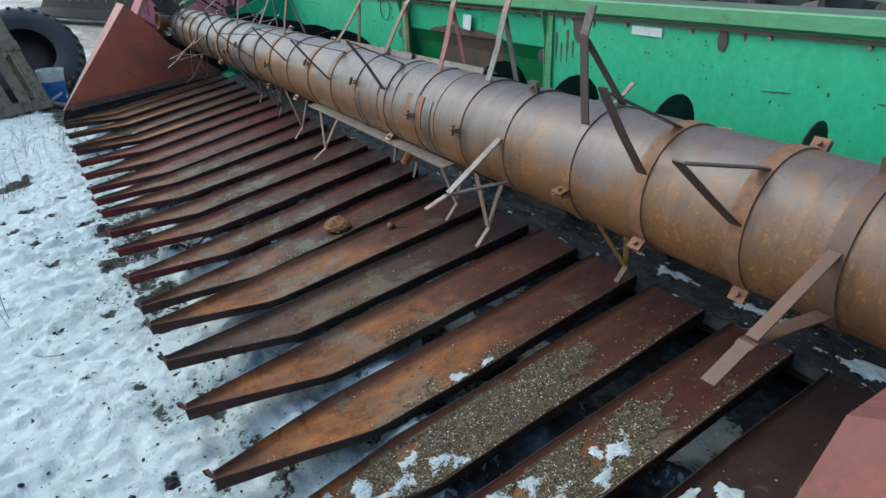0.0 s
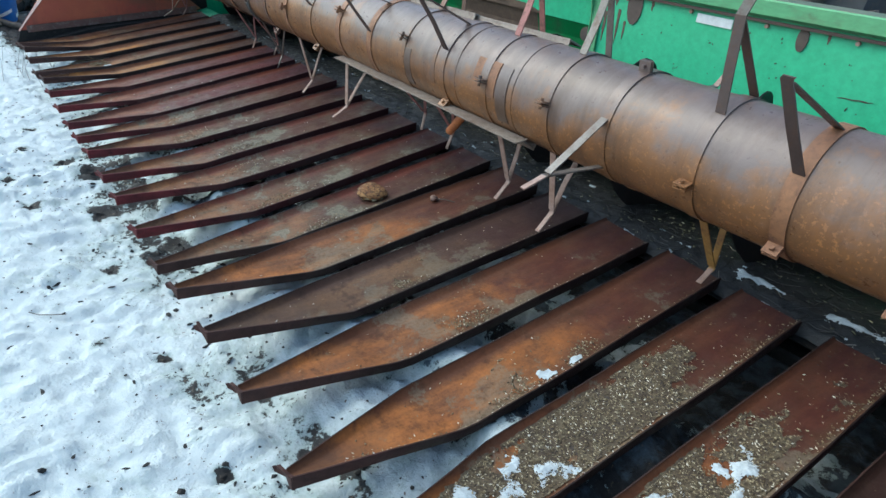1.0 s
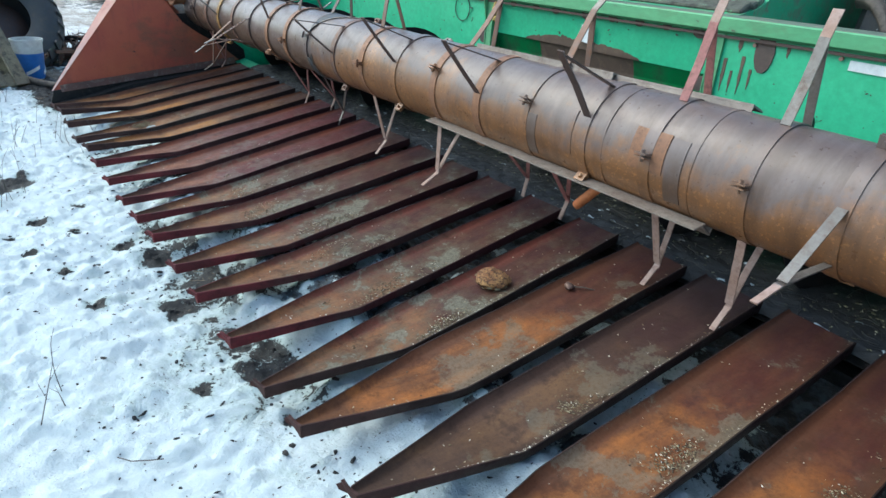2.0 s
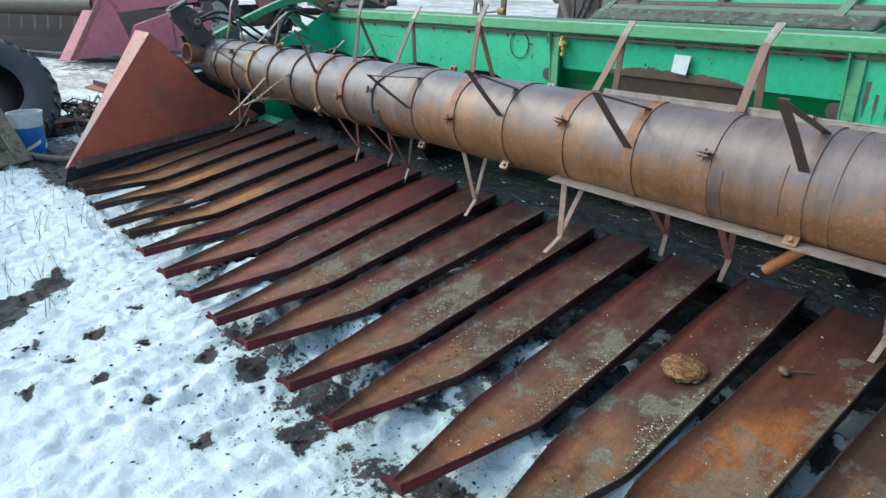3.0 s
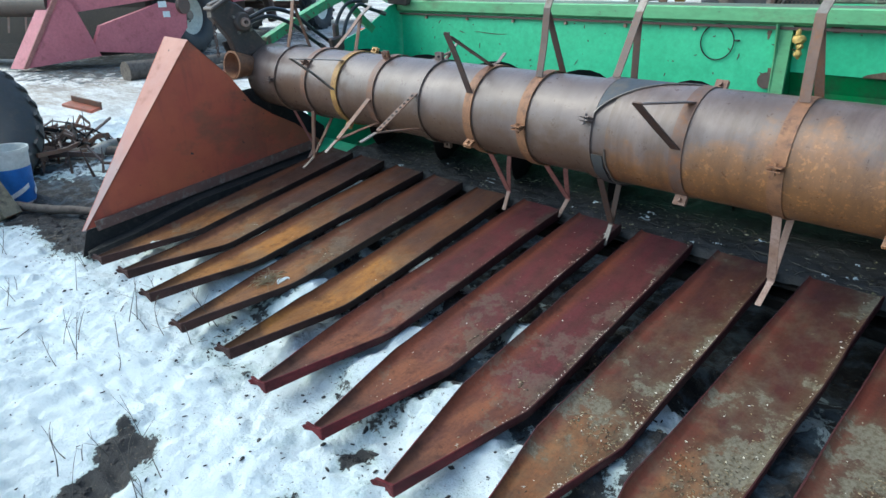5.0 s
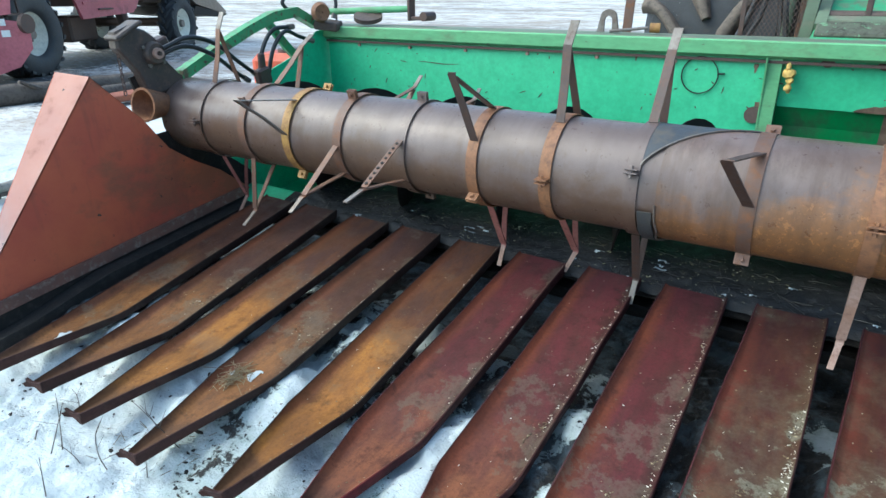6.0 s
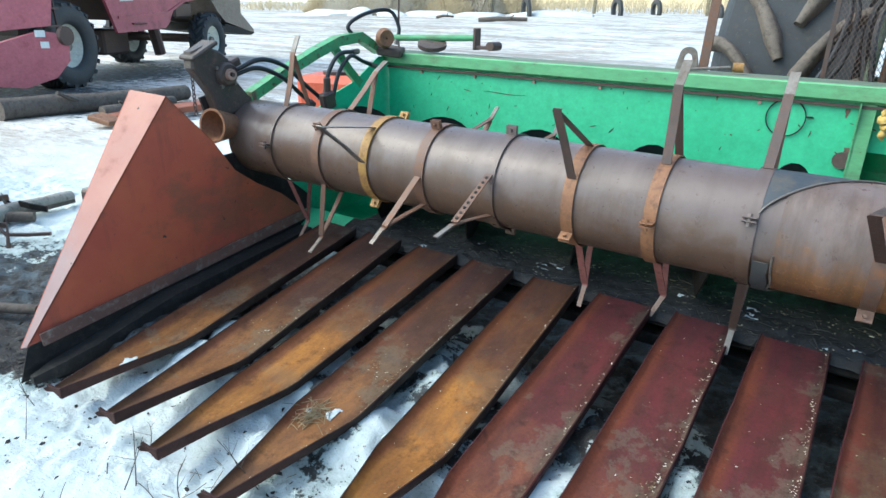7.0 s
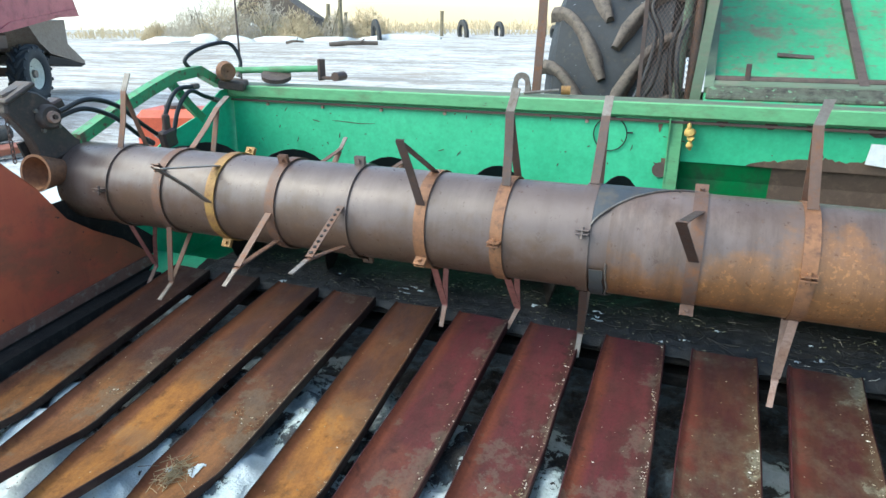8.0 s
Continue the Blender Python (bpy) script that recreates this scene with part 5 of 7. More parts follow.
            if x == -2.84 and i == 0:
                root = polar(x, DRUM_R + 0.007, a - spread)
                side = (j - root).cross(Vector((1, 0, 0))).normalized()
                for k in range(9):
                    q = root.lerp(j, 0.08 + 0.1 * k)
                    part("punched_hole", rod(B(), q - side * 0.005, q + side * 0.005, 0.006, seg=8), BLACK_STEEL, c)
            part("brace_bar", strap(B(), [polar(x, DRUM_R + 0.007, a - spread), j.lerp(polar(x, DRUM_R, a - spread), 0.05)], 0.027, 0.004), fm, c)
    # left end: shaft cup
    bm = B()
    ring_tube(bm, (-4.274, 1.03, 0.868), (0.12, -0.98, 0.12), [(-0.12, 0.046), (-0.12, 0.054), (0.0, 0.078), (0.014, 0.081), (0.014, 0.070), (-0.03, 0.056), (-0.10, 0.004)], 28)
    part("end_cup", bm, BAND_ORANGE, r, "rusty open cup on the shaft end", 40)
    part("shaft", rod(B(), (-4.45, AX_Y, AX_Z), (DRUM_X0, AX_Y, AX_Z), 0.04, seg=14), BAR_DARK, r, "", 40)


build_reel()


# ---- reel drive at the far end ----
def build_motor():
    m = thing("hydraulic_motor", (-4.325, 1.084, 0.955), "oily black hydraulic reel motor on a bracket", "motor")
    hx, hy, hz = -4.24, 1.12, 1.097
    part("motor_body", ring_tube(B(), (hx - 0.075, hy, hz), (1, 0, 0), [(-0.08, 0.004), (-0.08, 0.050), (-0.02, 0.052), (-0.015, 0.066), (0.015, 0.066), (0.02, 0.056), (0.062, 0.052), (0.070, 0.044), (0.070, 0.004)], 26), MOTOR_IRON, m, "", 40)
    hub = part("hub", ring_tube(B(), (hx, hy, hz), (1, -0.1, 0.05), [(-0.01, 0.010), (0.010, 0.010), (0.016, 0.012), (0.016, 0.024), (-0.01, 0.027)], 22), BAR_PALE, m, "bare round hub", 40)
    part("hub_bolt", rod(B(), (hx + 0.006, hy, hz), (hx + 0.022, hy, hz), 0.010, seg=6), BAR_DARK, hub)
    bm = B()
    casting = [(0.95, 1.20), (1.02, 1.225), (1.10, 1.20), (1.165, 1.15), (1.185, 1.06), (1.25, 0.985), (1.30, 0.955), (1.22, 0.93), (1.12, 0.90), (1.06, 0.93), (1.035, 1.01), (0.985, 1.08), (0.945, 1.13)]
    rows = [[(x, 1.10 + (y - 1.10) * k, 1.07 + (z - 1.07) * k) for y, z in casting] for x, k in ((hx - 0.10, 0.93), (hx - 0.092, 1.0), (hx - 0.045, 1.0), (hx - 0.037, 0.93))]
    part("casting", loft(bm, rows), MOTOR_IRON, m, "rough brown cast bracket", 30)
    part("top_flange", box(B(), (hx - 0.06, 1.005, 1.205), (0.105, 0.155, 0.020), pose(0, 0, 0, 27, 0, 0), 0.006), MOTOR_IRON, m)
    part("port_block", box(B(), (hx - 0.05, 1.175, 1.135), (0.07, 0.06, 0.06), pose(0, 0, 0, 20, 0, 0), 0.008), BAR_DARK, m)
    for dy, dz in ((-0.052, 0.03), (-0.03, -0.055), (0.05, 0.04), (0.045, -0.045)):
        part("bolt", rod(B(), (hx - 0.04, hy + dy, hz + dz), (hx - 0.022, hy + dy, hz + dz), 0.009, seg=6), BAR_GREY, m)
    part("bracket", plate(B(), [(hx - 0.12, 1.02, 0.99), (hx - 0.12, 1.16, 1.02), (hx - 0.12, 1.33, 0.92), (hx - 0.12, 1.34, 0.80), (hx - 0.12, 1.2, 0.76), (hx - 0.12, 1.06, 0.86)], (0.014, 0, 0)), BLACK_STEEL, m)
    for k in range(10):
        turn = pose(hx - 0.07, 0.965, 1.10 - 0.019 * k, 0, 0, 90 * (k % 2))
        part("chain_link", pipe(B(), [turn @ Vector((0.007 * math.cos(a), 0, 0.012 * math.sin(a))) for a in (2 * math.pi * q / 10 for q in range(11))], 0.0028, 5), BAR_DARK, m)


build_motor()


def build_hoses():
    runs = [[(-4.22, 1.14, 1.12), (-4.2, 1.27, 1.16), (-4.2, 1.42, 1.12), (-4.21, 1.56, 1.02), (-4.22, 1.68, 0.94)],
            [(-4.24, 1.13, 1.09), (-4.22, 1.26, 1.12), (-4.21, 1.40, 1.07), (-4.22, 1.54, 0.97), (-4.23, 1.62, 0.92)],
            [(-4.2, 1.74, 0.90), (-4.2, 1.80, 1.06), (-4.2, 1.90, 1.15), (-4.2, 2.0, 1.12), (-4.2, 2.1, 1.09)],
            [(-4.22, 1.70, 0.92), (-4.22, 1.74, 1.06), (-4.22, 1.83, 1.16), (-4.23, 1.98, 1.17)],
            [(-4.3, 2.1, 1.22), (-4.32, 2.02, 1.30), (-4.3, 2.15, 1.37), (-4.26, 2.32, 1.39), (-4.22, 2.36, 1.30), (-4.22, 2.34, 1.22)]]
    for run in runs:
        h = thing("hydraulic_hose", run[0], "black rubber hydraulic hose bent along the header arm", "hose", "hydraulic hoses")
        part("hose_body", pipe(B(), curve_pts(run, 7), 0.0115, 8), HOSE, h, "", 60)
        d = (Vector(run[-1]) - Vector(run[-2])).normalized()
        part("fitting", rod(B(), Vector(run[-1]) - d * 0.03, Vector(run[-1]) + d * 0.02, 0.016, seg=6), BAR_GREY, h)
    bm = B()
    box(bm, (-4.19, 1.70, 0.93), (0.05, 0.09, 0.09), pose(0, 0, 0, 12, 0, 0), 0.01)
    box(bm, (-4.20, 1.71, 1.00), (0.03, 0.04, 0.10), None, 0.008)
    solo("valve_block", bm, BAR_DARK, "small oily valve block on the header end", "valve")
    solo("marker_rod", rod(B(), (-4.22, 2.36, 1.15), (-4.23, 2.37, 2.1), 0.006, seg=6), BAR_DARK, "thin upright dark steel rod on the header beam", "rod")


build_hoses()


# ---- the machine that stands behind the header ----
def build_wheel(parent, c, axis, R, W, rim_r, tyre_mat, rim_mat, lugs=22, lug_mat=None, twist=0.42, wide=0.034, high=0.03):
    c, axis = Vector(c), Vector(axis).normalized()
    w = part("wheel", ring_tube(B(), c, axis, [(-0.05, 0.03), (0.05, 0.03), (0.09, rim_r * 0.35), (0.02, rim_r * 0.5), (W * 0.30, rim_r * 0.92), (W * 0.36, rim_r), (-W * 0.36, rim_r)], 36), rim_mat, parent, "", 35)
    prof = [(-W * 0.40, rim_r * 0.97), (-W * 0.5, rim_r * 1.15), (-W * 0.5, R * 0.86), (-W * 0.42, R * 0.955), (0, R * 0.975), (W * 0.42, R * 0.955), (W * 0.5, R * 0.86), (W * 0.5, rim_r * 1.15), (W * 0.40, rim_r * 0.97)]
    part("tyre", ring_tube(B(), c, axis, prof, 48), tyre_mat, w, "", 50)
    hub = rod(B(), c, c + axis * W * 0.34, rim_r * 0.30, rim_r * 0.24, 14)
    part("hub", hub, BAR_GREY, w, "greasy grey hub", 40)
    for k in range(8):
        a = math.pi * k / 4
        q = c + (axes(axis)[1] * math.cos(a) + axes(axis)[2] * math.sin(a)) * rim_r * 0.43
        part("wheel_nut", rod(B(), q, q + axis * W * 0.14, rim_r * 0.05, seg=6), BAR_DARK, w)
    d, u, v = axes(axis)
    n = 8
    for k in range(lugs):
        for s in (-1, 1):
            bm = B()
            a0 = 2 * math.pi * (k + (0.5 if s > 0 else 0)) / lugs
            arc = [a0 + twist * (1 - (1 - q / (n - 1)) ** 1.9) for q in range(n)]
            rr = [u * math.cos(a) + v * math.sin(a) for a in arc]
            pts = [c + d * (s * W * (0.035 + 0.47 * q / (n - 1))) + rr[q] * R * (0.985 - 0.045 * (q / (n - 1)) ** 3) for q in range(n)]
            rings = []
            for q, p in enumerate(pts):
                t = (pts[min(q + 1, n - 1)] - pts[max(q - 1, 0)]).normalized()
                e = t.cross(rr[q]).normalized() * R * wide * (0.75, 1.35, 1.2, 0.95, 0.9, 0.95, 1.1, 1.25)[q]
                lift = rr[q] * R * high * (0.7, 1, 1, 1, 1, 1, 1, 0.85)[q]
                rings.append([p - e * 1.5 - rr[q] * 0.03, p + e * 1.5 - rr[q] * 0.03, p + e * 1.05 + lift * 0.7, p + e * 0.6 + lift, p - e * 0.6 + lift, p - e * 1.05 + lift * 0.7])
            loft(bm, rings)
            part("tread_lug", bm, lug_mat or tyre_mat, w, "", 60)
    return w


def build_harvester():
    g = thing("green_harvester", (-0.9, 4.2, 0), "green grimy harvester front with feeder house and big tyres", "harvester")
    for x in (-2.22, 0.42):
        build_wheel(g, (x, 4.15, 0.95), (1, 0, 0), 0.95, 0.80, 0.42, RUBBER_DARK, CREAM, 15, LUG_MUD, -0.52, 0.027, 0.05)
    # feeder house: a long box that rises to the back
    bm = B()
    prof = [(2.46, 0.55), (2.46, 1.16), (2.62, 1.19), (4.6, 2.15), (4.6, 1.3)]
    plate(bm, [(-1.66, y, z) for y, z in prof], (1.52, 0, 0))
    f = part("feeder_house", bm, FEEDER, g, "faded green feeder house")
    for x in (-1.64, -0.35):
        bm = B()
        strap(bm, [(x, 2.60, 1.20), (x, 4.6, 2.165)], 0.045, 0.03)
        part("rib", bm, GREEN_DIRTY, f)
    for y, w, mat, deep in ((2.535, 1.5, FEEDER_DIRT, 0.10), (2.61, 1.5, FEEDER_DIRT, 0.05), (2.66, 1.5, GREEN_DIRTY, 0.05), (2.71, 1.46, RUST_WALL, 0.035)):
        z = 1.19 + (y - 2.62) * (0.485 if y > 2.62 else 0.19)
        part("cross_bar", box(B(), (-0.9, y, z + 0.012), (w, deep, 0.035), pose(0, 0, 0, 26, 0, 0), 0.008), mat, f, "dirty ledge bar")
    part("scrape", box(B(), (-1.25, 2.95, 1.358), (0.17, 0.03, 0.012), pose(0, 0, 0, 26, 4, 0), 0.004), RUST_WALL, f, "rusty scrape")
    part("rib", strap(B(), [(-0.98, 2.66, 1.225), (-1.0, 4.6, 2.165)], 0.04, 0.03), RUST_WALL, f, "rusty rib")
    bm = B()
    box(bm, (-1.47, 2.70, 1.26), (0.025, 0.025, 0.13), None, 0.004)
    part("stub_post", bm, BAR_DARK, f)
    # side hoses and a guard between wheel and feeder
    for k in range(2):
        x = -1.78 - 0.035 * k
        part("hose", pipe(B(), curve_pts([(x, 2.75 + 0.1 * k, 1.12), (x - 0.03, 2.8 + 0.1 * k, 1.4), (x + 0.04, 2.95, 1.7), (x, 3.1, 2.1)], 6), 0.014, 6), HOSE, g)
    part("guard_post", strap(B(), [(-2.50, 2.62, 1.14), (-2.485, 2.62, 1.5), (-2.48, 2.62, 2.2)], 0.045, 0.012), BAND_BROWN, g, "rusty upright flat bar")
    part("guard_post", strap(B(), [(-1.70, 2.70, 1.14), (-1.66, 2.72, 1.7), (-1.64, 2.72, 2.2)], 0.05, 0.03), GREEN_DIRTY, g)
    g2 = part("mesh_guard", strap(B(), [(-1.98, 2.74, 1.12), (-1.98, 2.74, 2.0)], 0.02, 0.012), BAR_DARK, g, "dark frame with wire mesh")
    bm = B()
    for k in range(60):
        for s in (-1, 1):
            a, b = Vector((-1.98, 2.74, 0.6 + 0.03 * k)), Vector((-1.72, 2.74, 0.6 + 0.03 * k + s * 0.40))
            rod(bm, a, b, 0.0016, seg=4)
    tagged(part("wire_mesh", bm, BAR_DARK, g2, "thin dark wire mesh"), kind="stuff")
    part("side_shield", box(B(), (-1.72, 3.55, 1.3), (0.02, 1.3, 1.9), None), RUST_WALL, g, "dark rusty side shield")
    for x0, z0, x1, z1, mat in ((-1.80, 1.1, -1.765, 2.1, GREEN_DIRTY), (-1.735, 1.1, -1.72, 2.1, BAND_BROWN)):
        part("upright_pipe", rod(B(), (x0, 2.85, z0), (x1, 2.9, z1), 0.022, seg=10), mat, g, "", 40)
    for x0, x1 in ((-2.02, -1.93), (-1.97, -1.90)):
        part("hose", pipe(B(), curve_pts([(x0, 2.80, 1.10), (x0 + 0.06, 2.82, 1.25), (x1, 2.84, 1.45), (x1 - 0.06, 2.90, 1.62), (x1 + 0.12, 2.95, 1.75)], 7), 0.013, 7), HOSE, g, "", 60)
    part("axle", rod(B(), (-2.1, 4.15, 0.95), (0.3, 4.15, 0.95), 0.13, seg=14), GREEN_DIRTY, g)
    bm = B()
    box(bm, (-0.9, 5.6, 2.1), (2.2, 2.2, 1.6), None, 0.08)
    part("body", bm, GREEN_DIRTY, g)
    b = thing("yellow_board", (0.6, 3.2, 0), "yellow varnished board standing behind the header", "board")
    part("panel", box(B(), (1.35, 3.55, 0.62), (0.75, 0.04, 1.22), pose(0, 0, 0, -6, 0, 0), 0.005), PLYWOOD, b)
    part("batten", box(B(), (1.12, 3.52, 0.62), (0.05, 0.05, 1.22), pose(0, 0, 0, -6, 0, 0), 0.005), WOOD, b)


build_harvester()


# ---- red machines across the yard ----
def build_red_harvester():
    f = Vector((0.44, -0.898, 0)).normalized()     # its nose
    s = Vector((0.898, 0.44, 0)).normalized()      # side turned to the yard
    o = Vector((-13.06, 4.96, 0))                  # foot of the front wheel
    at = lambda a, b, z: o + f * a + s * b + Vector((0, 0, z))
    r = thing("red_harvester", tuple(o), "red combine harvester with cream wheel rims parked in the yard", "harvester")
    for b in (-0.28, -2.5):
        build_wheel(r, at(0, b, 0.68), s, 0.70, 0.55, 0.36, RUBBER, CREAM, 20, None, -0.4)
    for b in (-0.20, -2.3):
        build_wheel(r, at(-5.0, b, 0.58), s, 0.60, 0.40, 0.34, RUBBER_DARK, CREAM, 16, None, -0.4, 0.036, 0.06)
    bm = B()
    side = [(0.45, 2.2), (-0.2, 1.86), (-1.0, 1.58), (-1.12, 1.45), (-1.40, 0.84), (-3.05, 0.90), (-3.2, 0.98), (-3.43, 1.25), (-3.76, 1.40), (-4.3, 1.46), (-6.5, 1.78), (-7.60, 1.84), (-7.35, 2.3), (-6.9, 3.3), (0.45, 3.4)]
    plate(bm, [at(a, -0.10, z) for a, z in side], -s * 0.05)
    body = part("body", bm, RED, r, "red side sheet")
    part("far_side", plate(B(), [at(a, -2.65, z) for a, z in side], -s * 0.05), RED, r)
    core = [(0.2, 2.2), (-1.5, 1.75), (-1.9, 1.05), (-3.0, 1.05), (-3.5, 1.45), (-7.3, 1.95), (-6.9, 3.28), (0.2, 3.38)]
    part("threshing_core", plate(B(), [at(a, -0.16, z) for a, z in core], -s * 2.48), BAR_DARK, r, "dark grimy machine inside")
    part("side_rail", strap(B(), [at(-1.45, -0.09, 1.12), at(-3.2, -0.09, 1.20), at(-4.4, -0.09, 1.62), at(-7.4, -0.09, 1.98)], 0.05, 0.02, (0, 0, 1)), RED, body)
    part("catch", box(B(), at(-2.1, -0.08, 1.0), (0.05, 0.45, 0.03), pose(0, 0, 0, 0, 0, 26), 0.008), BAR_DARK, body)
    for a, z, w, h, mat in ((-1.56, 1.40, 0.42, 0.22, WHITE_LABEL), (-1.62, 1.72, 0.32, 0.12, BAR_PALE), (-2.0, 1.72, 0.06, 0.14, BAR_PALE)):
        part("sticker", plate(B(), [at(a, -0.09, z), at(a - w, -0.09, z + 0.02), at(a - w, -0.09, z + h), at(a, -0.09, z + h)], s * 0.006), mat, body)
    bm = B()
    plate(bm, [at(a, -0.4, z) for a, z in ((-5.6, 1.66), (-6.04, 1.23), (-6.47, 0.97), (-8.17, 0.66), (-8.2, 0.74), (-7.4, 1.18), (-7.42, 1.75))], -s * 1.7)
    part("chaff_hood", bm, BAR_GREY, r, "dented grey chaff hood")
    part("hood_lip", plate(B(), [at(a, -0.38, z) for a, z in ((-6.4, 0.93), (-6.2, 0.74), (-7.9, 0.60), (-8.2, 0.66))], -s * 1.74), BLACK_STEEL, r, "black rubber lip under the hood")
    part("axle_housing", box(B(), at(-4.3, -0.6, 1.25), (0.5, 0.75, 0.36), pose(0, 0, 0, 0, 0, 26), 0.05), BAR_DARK, r)
    bm = B()
    box(bm, at(-2.6, -1.2, 0.62), (0.9, 0.5, 0.5), pose(0, 0, 0, 0, 0, -62), 0.04)
    rod(bm, at(-3.4, -0.5, 0.35), at(-3.2, -0.5, 1.0), 0.12)
    rod(bm, at(-4.9, -2.6, 0.62), at(-4.9, -0.3, 0.62), 0.1)
    part("underframe", bm, BAR_DARK, r)
    bm = B()
    for k in range(5):
        box(bm, at(0.62, 0.10, 0.75 + 0.26 * k), (0.36, 0.16, 0.03), pose(0, 0, 0, 0, 0, -62))
    for e in (-0.18, 0.18):
        rod(bm, at(0.62 + e, 0.10, 0.65), at(0.62 + e, 0.04, 2.4), 0.02, seg=6)
    part("ladder", bm, BAR_DARK, r)
    part("platform", plate(B(), [at(0.3, -0.02, 1.95), at(1.3, -0.02, 1.95), at(1.3, -0.02, 2.1), at(0.3, -0.02, 2.1)], -s * 2.2), BAR_DARK, r, "dark cab platform")
    part("cab_panel", plate(B(), [at(0.32, -0.3, 2.1), at(1.2, -0.3, 2.1), at(1.2, -0.3, 3.4), at(0.32, -0.3, 3.4)], -s * 1.9), RUBBER, r, "dark cab side")


build_red_harvester()


def build_red_header():
    r = thing("red_header", (-12.6, 3.0, 0), "red cutting header with grey reel tube across the yard", "header")
    e0, e1 = Vector((-12.9, 1.9, 0)), Vector((-11.5, 4.1, 0))
    d = (e1 - e0).normalized()
    n = Vector((-0.93, -0.36, 0))
    at = lambda a, b, z: e0 + d * a + n * b + Vector((0, 0, z))
    part("nose_wedge", plate(B(), [at(0, 0, 0.05), at(0.75, 0, 1.15), at(0.95, 0, 1.0), at(1.2, 0, 0.2)], n * 0.3), RED_FADED, r)
    part("nose_fold", plate(B(), [at(0, -0.004, 0.05), at(0.72, -0.004, 1.15), at(0.78, -0.004, 1.12), at(0.07, -0.004, 0.05)], n * -0.02), BAR_PINK, r)
    part("end_panel", plate(B(), [at(0.85, 0.05, 0.85), at(2.45, 0.05, 1.05), at(2.6, 0.05, 1.9), at(0.7, 0.05, 1.7), at(0.62, 0.05, 1.15)], n * 0.08), RED_FADED, r)
    part("lower_arm", plate(B(), [at(1.1, 0.02, 0.27), at(2.0, 0.02, 0.20), at(2.4, 0.02, 0.34), at(2.6, 0.02, 0.58), at(2.62, 0.02, 0.84), at(2.52, 0.02, 0.95), at(2.3, 0.02, 0.98), at(1.3, 0.02, 0.66)], n * 0.08), RED_FADED, r)
    for a, z, w in ((2.2, 0.9, 0.12), (2.25, 0.75, 0.1), (1.5, 1.45, 0.3), (2.2, 1.5, 0.25)):
        part("sticker", plate(B(), [at(a, -0.006, z), at(a + w, -0.006, z), at(a + w, -0.006, z + 0.09), at(a, -0.006, z + 0.09)], n * 0.01), WHITE_LABEL, r)
    part("reel_tube", rod(B(), at(0.9, 0.3, 1.0), at(0.9, 7.5, 1.0), 0.2, seg=20), MOTOR_IRON, r, "", 40)
    part("table", plate(B(), [at(0.5, 0.3, 0.15), at(1.9, 0.3, 0.2), at(2.3, 0.3, 0.9), at(2.2, 0.3, 0.9), at(1.8, 0.3, 0.3), at(0.5, 0.3, 0.2)], n * 7.5), BLACK_STEEL, r)
    rng = random.Random(3)
    for k in range(16):
        p = at(0.9, 0.6 + 0.42 * k, 1.0)
        part("finger", strap(B(), [p, p + Vector((rng.uniform(-0.1, 0.1), 0, -0.45)) - d * 0.1], 0.03, 0.01, d), BAR_PALE, r)
    part("back_wall", plate(B(), [at(2.2, 0.3, 0.8), at(2.3, 0.3, 0.8), at(2.4, 0.3, 1.9), at(2.3, 0.3, 1.9)], n * 7.5), BLACK_STEEL, r)
    part("upper_panel", plate(B(), [at(1.8, 2.0, 1.45), at(1.9, 2.0, 1.45), at(1.9, 2.0, 2.2), at(1.8, 2.0, 2.2)], n * 1.6), RED_FADED, r)
    part("crank_disc", rod(B(), at(2.55, 0.0, 0.92), at(2.55, -0.06, 0.92), 0.13, seg=18), BAR_DARK, r)


build_red_header()


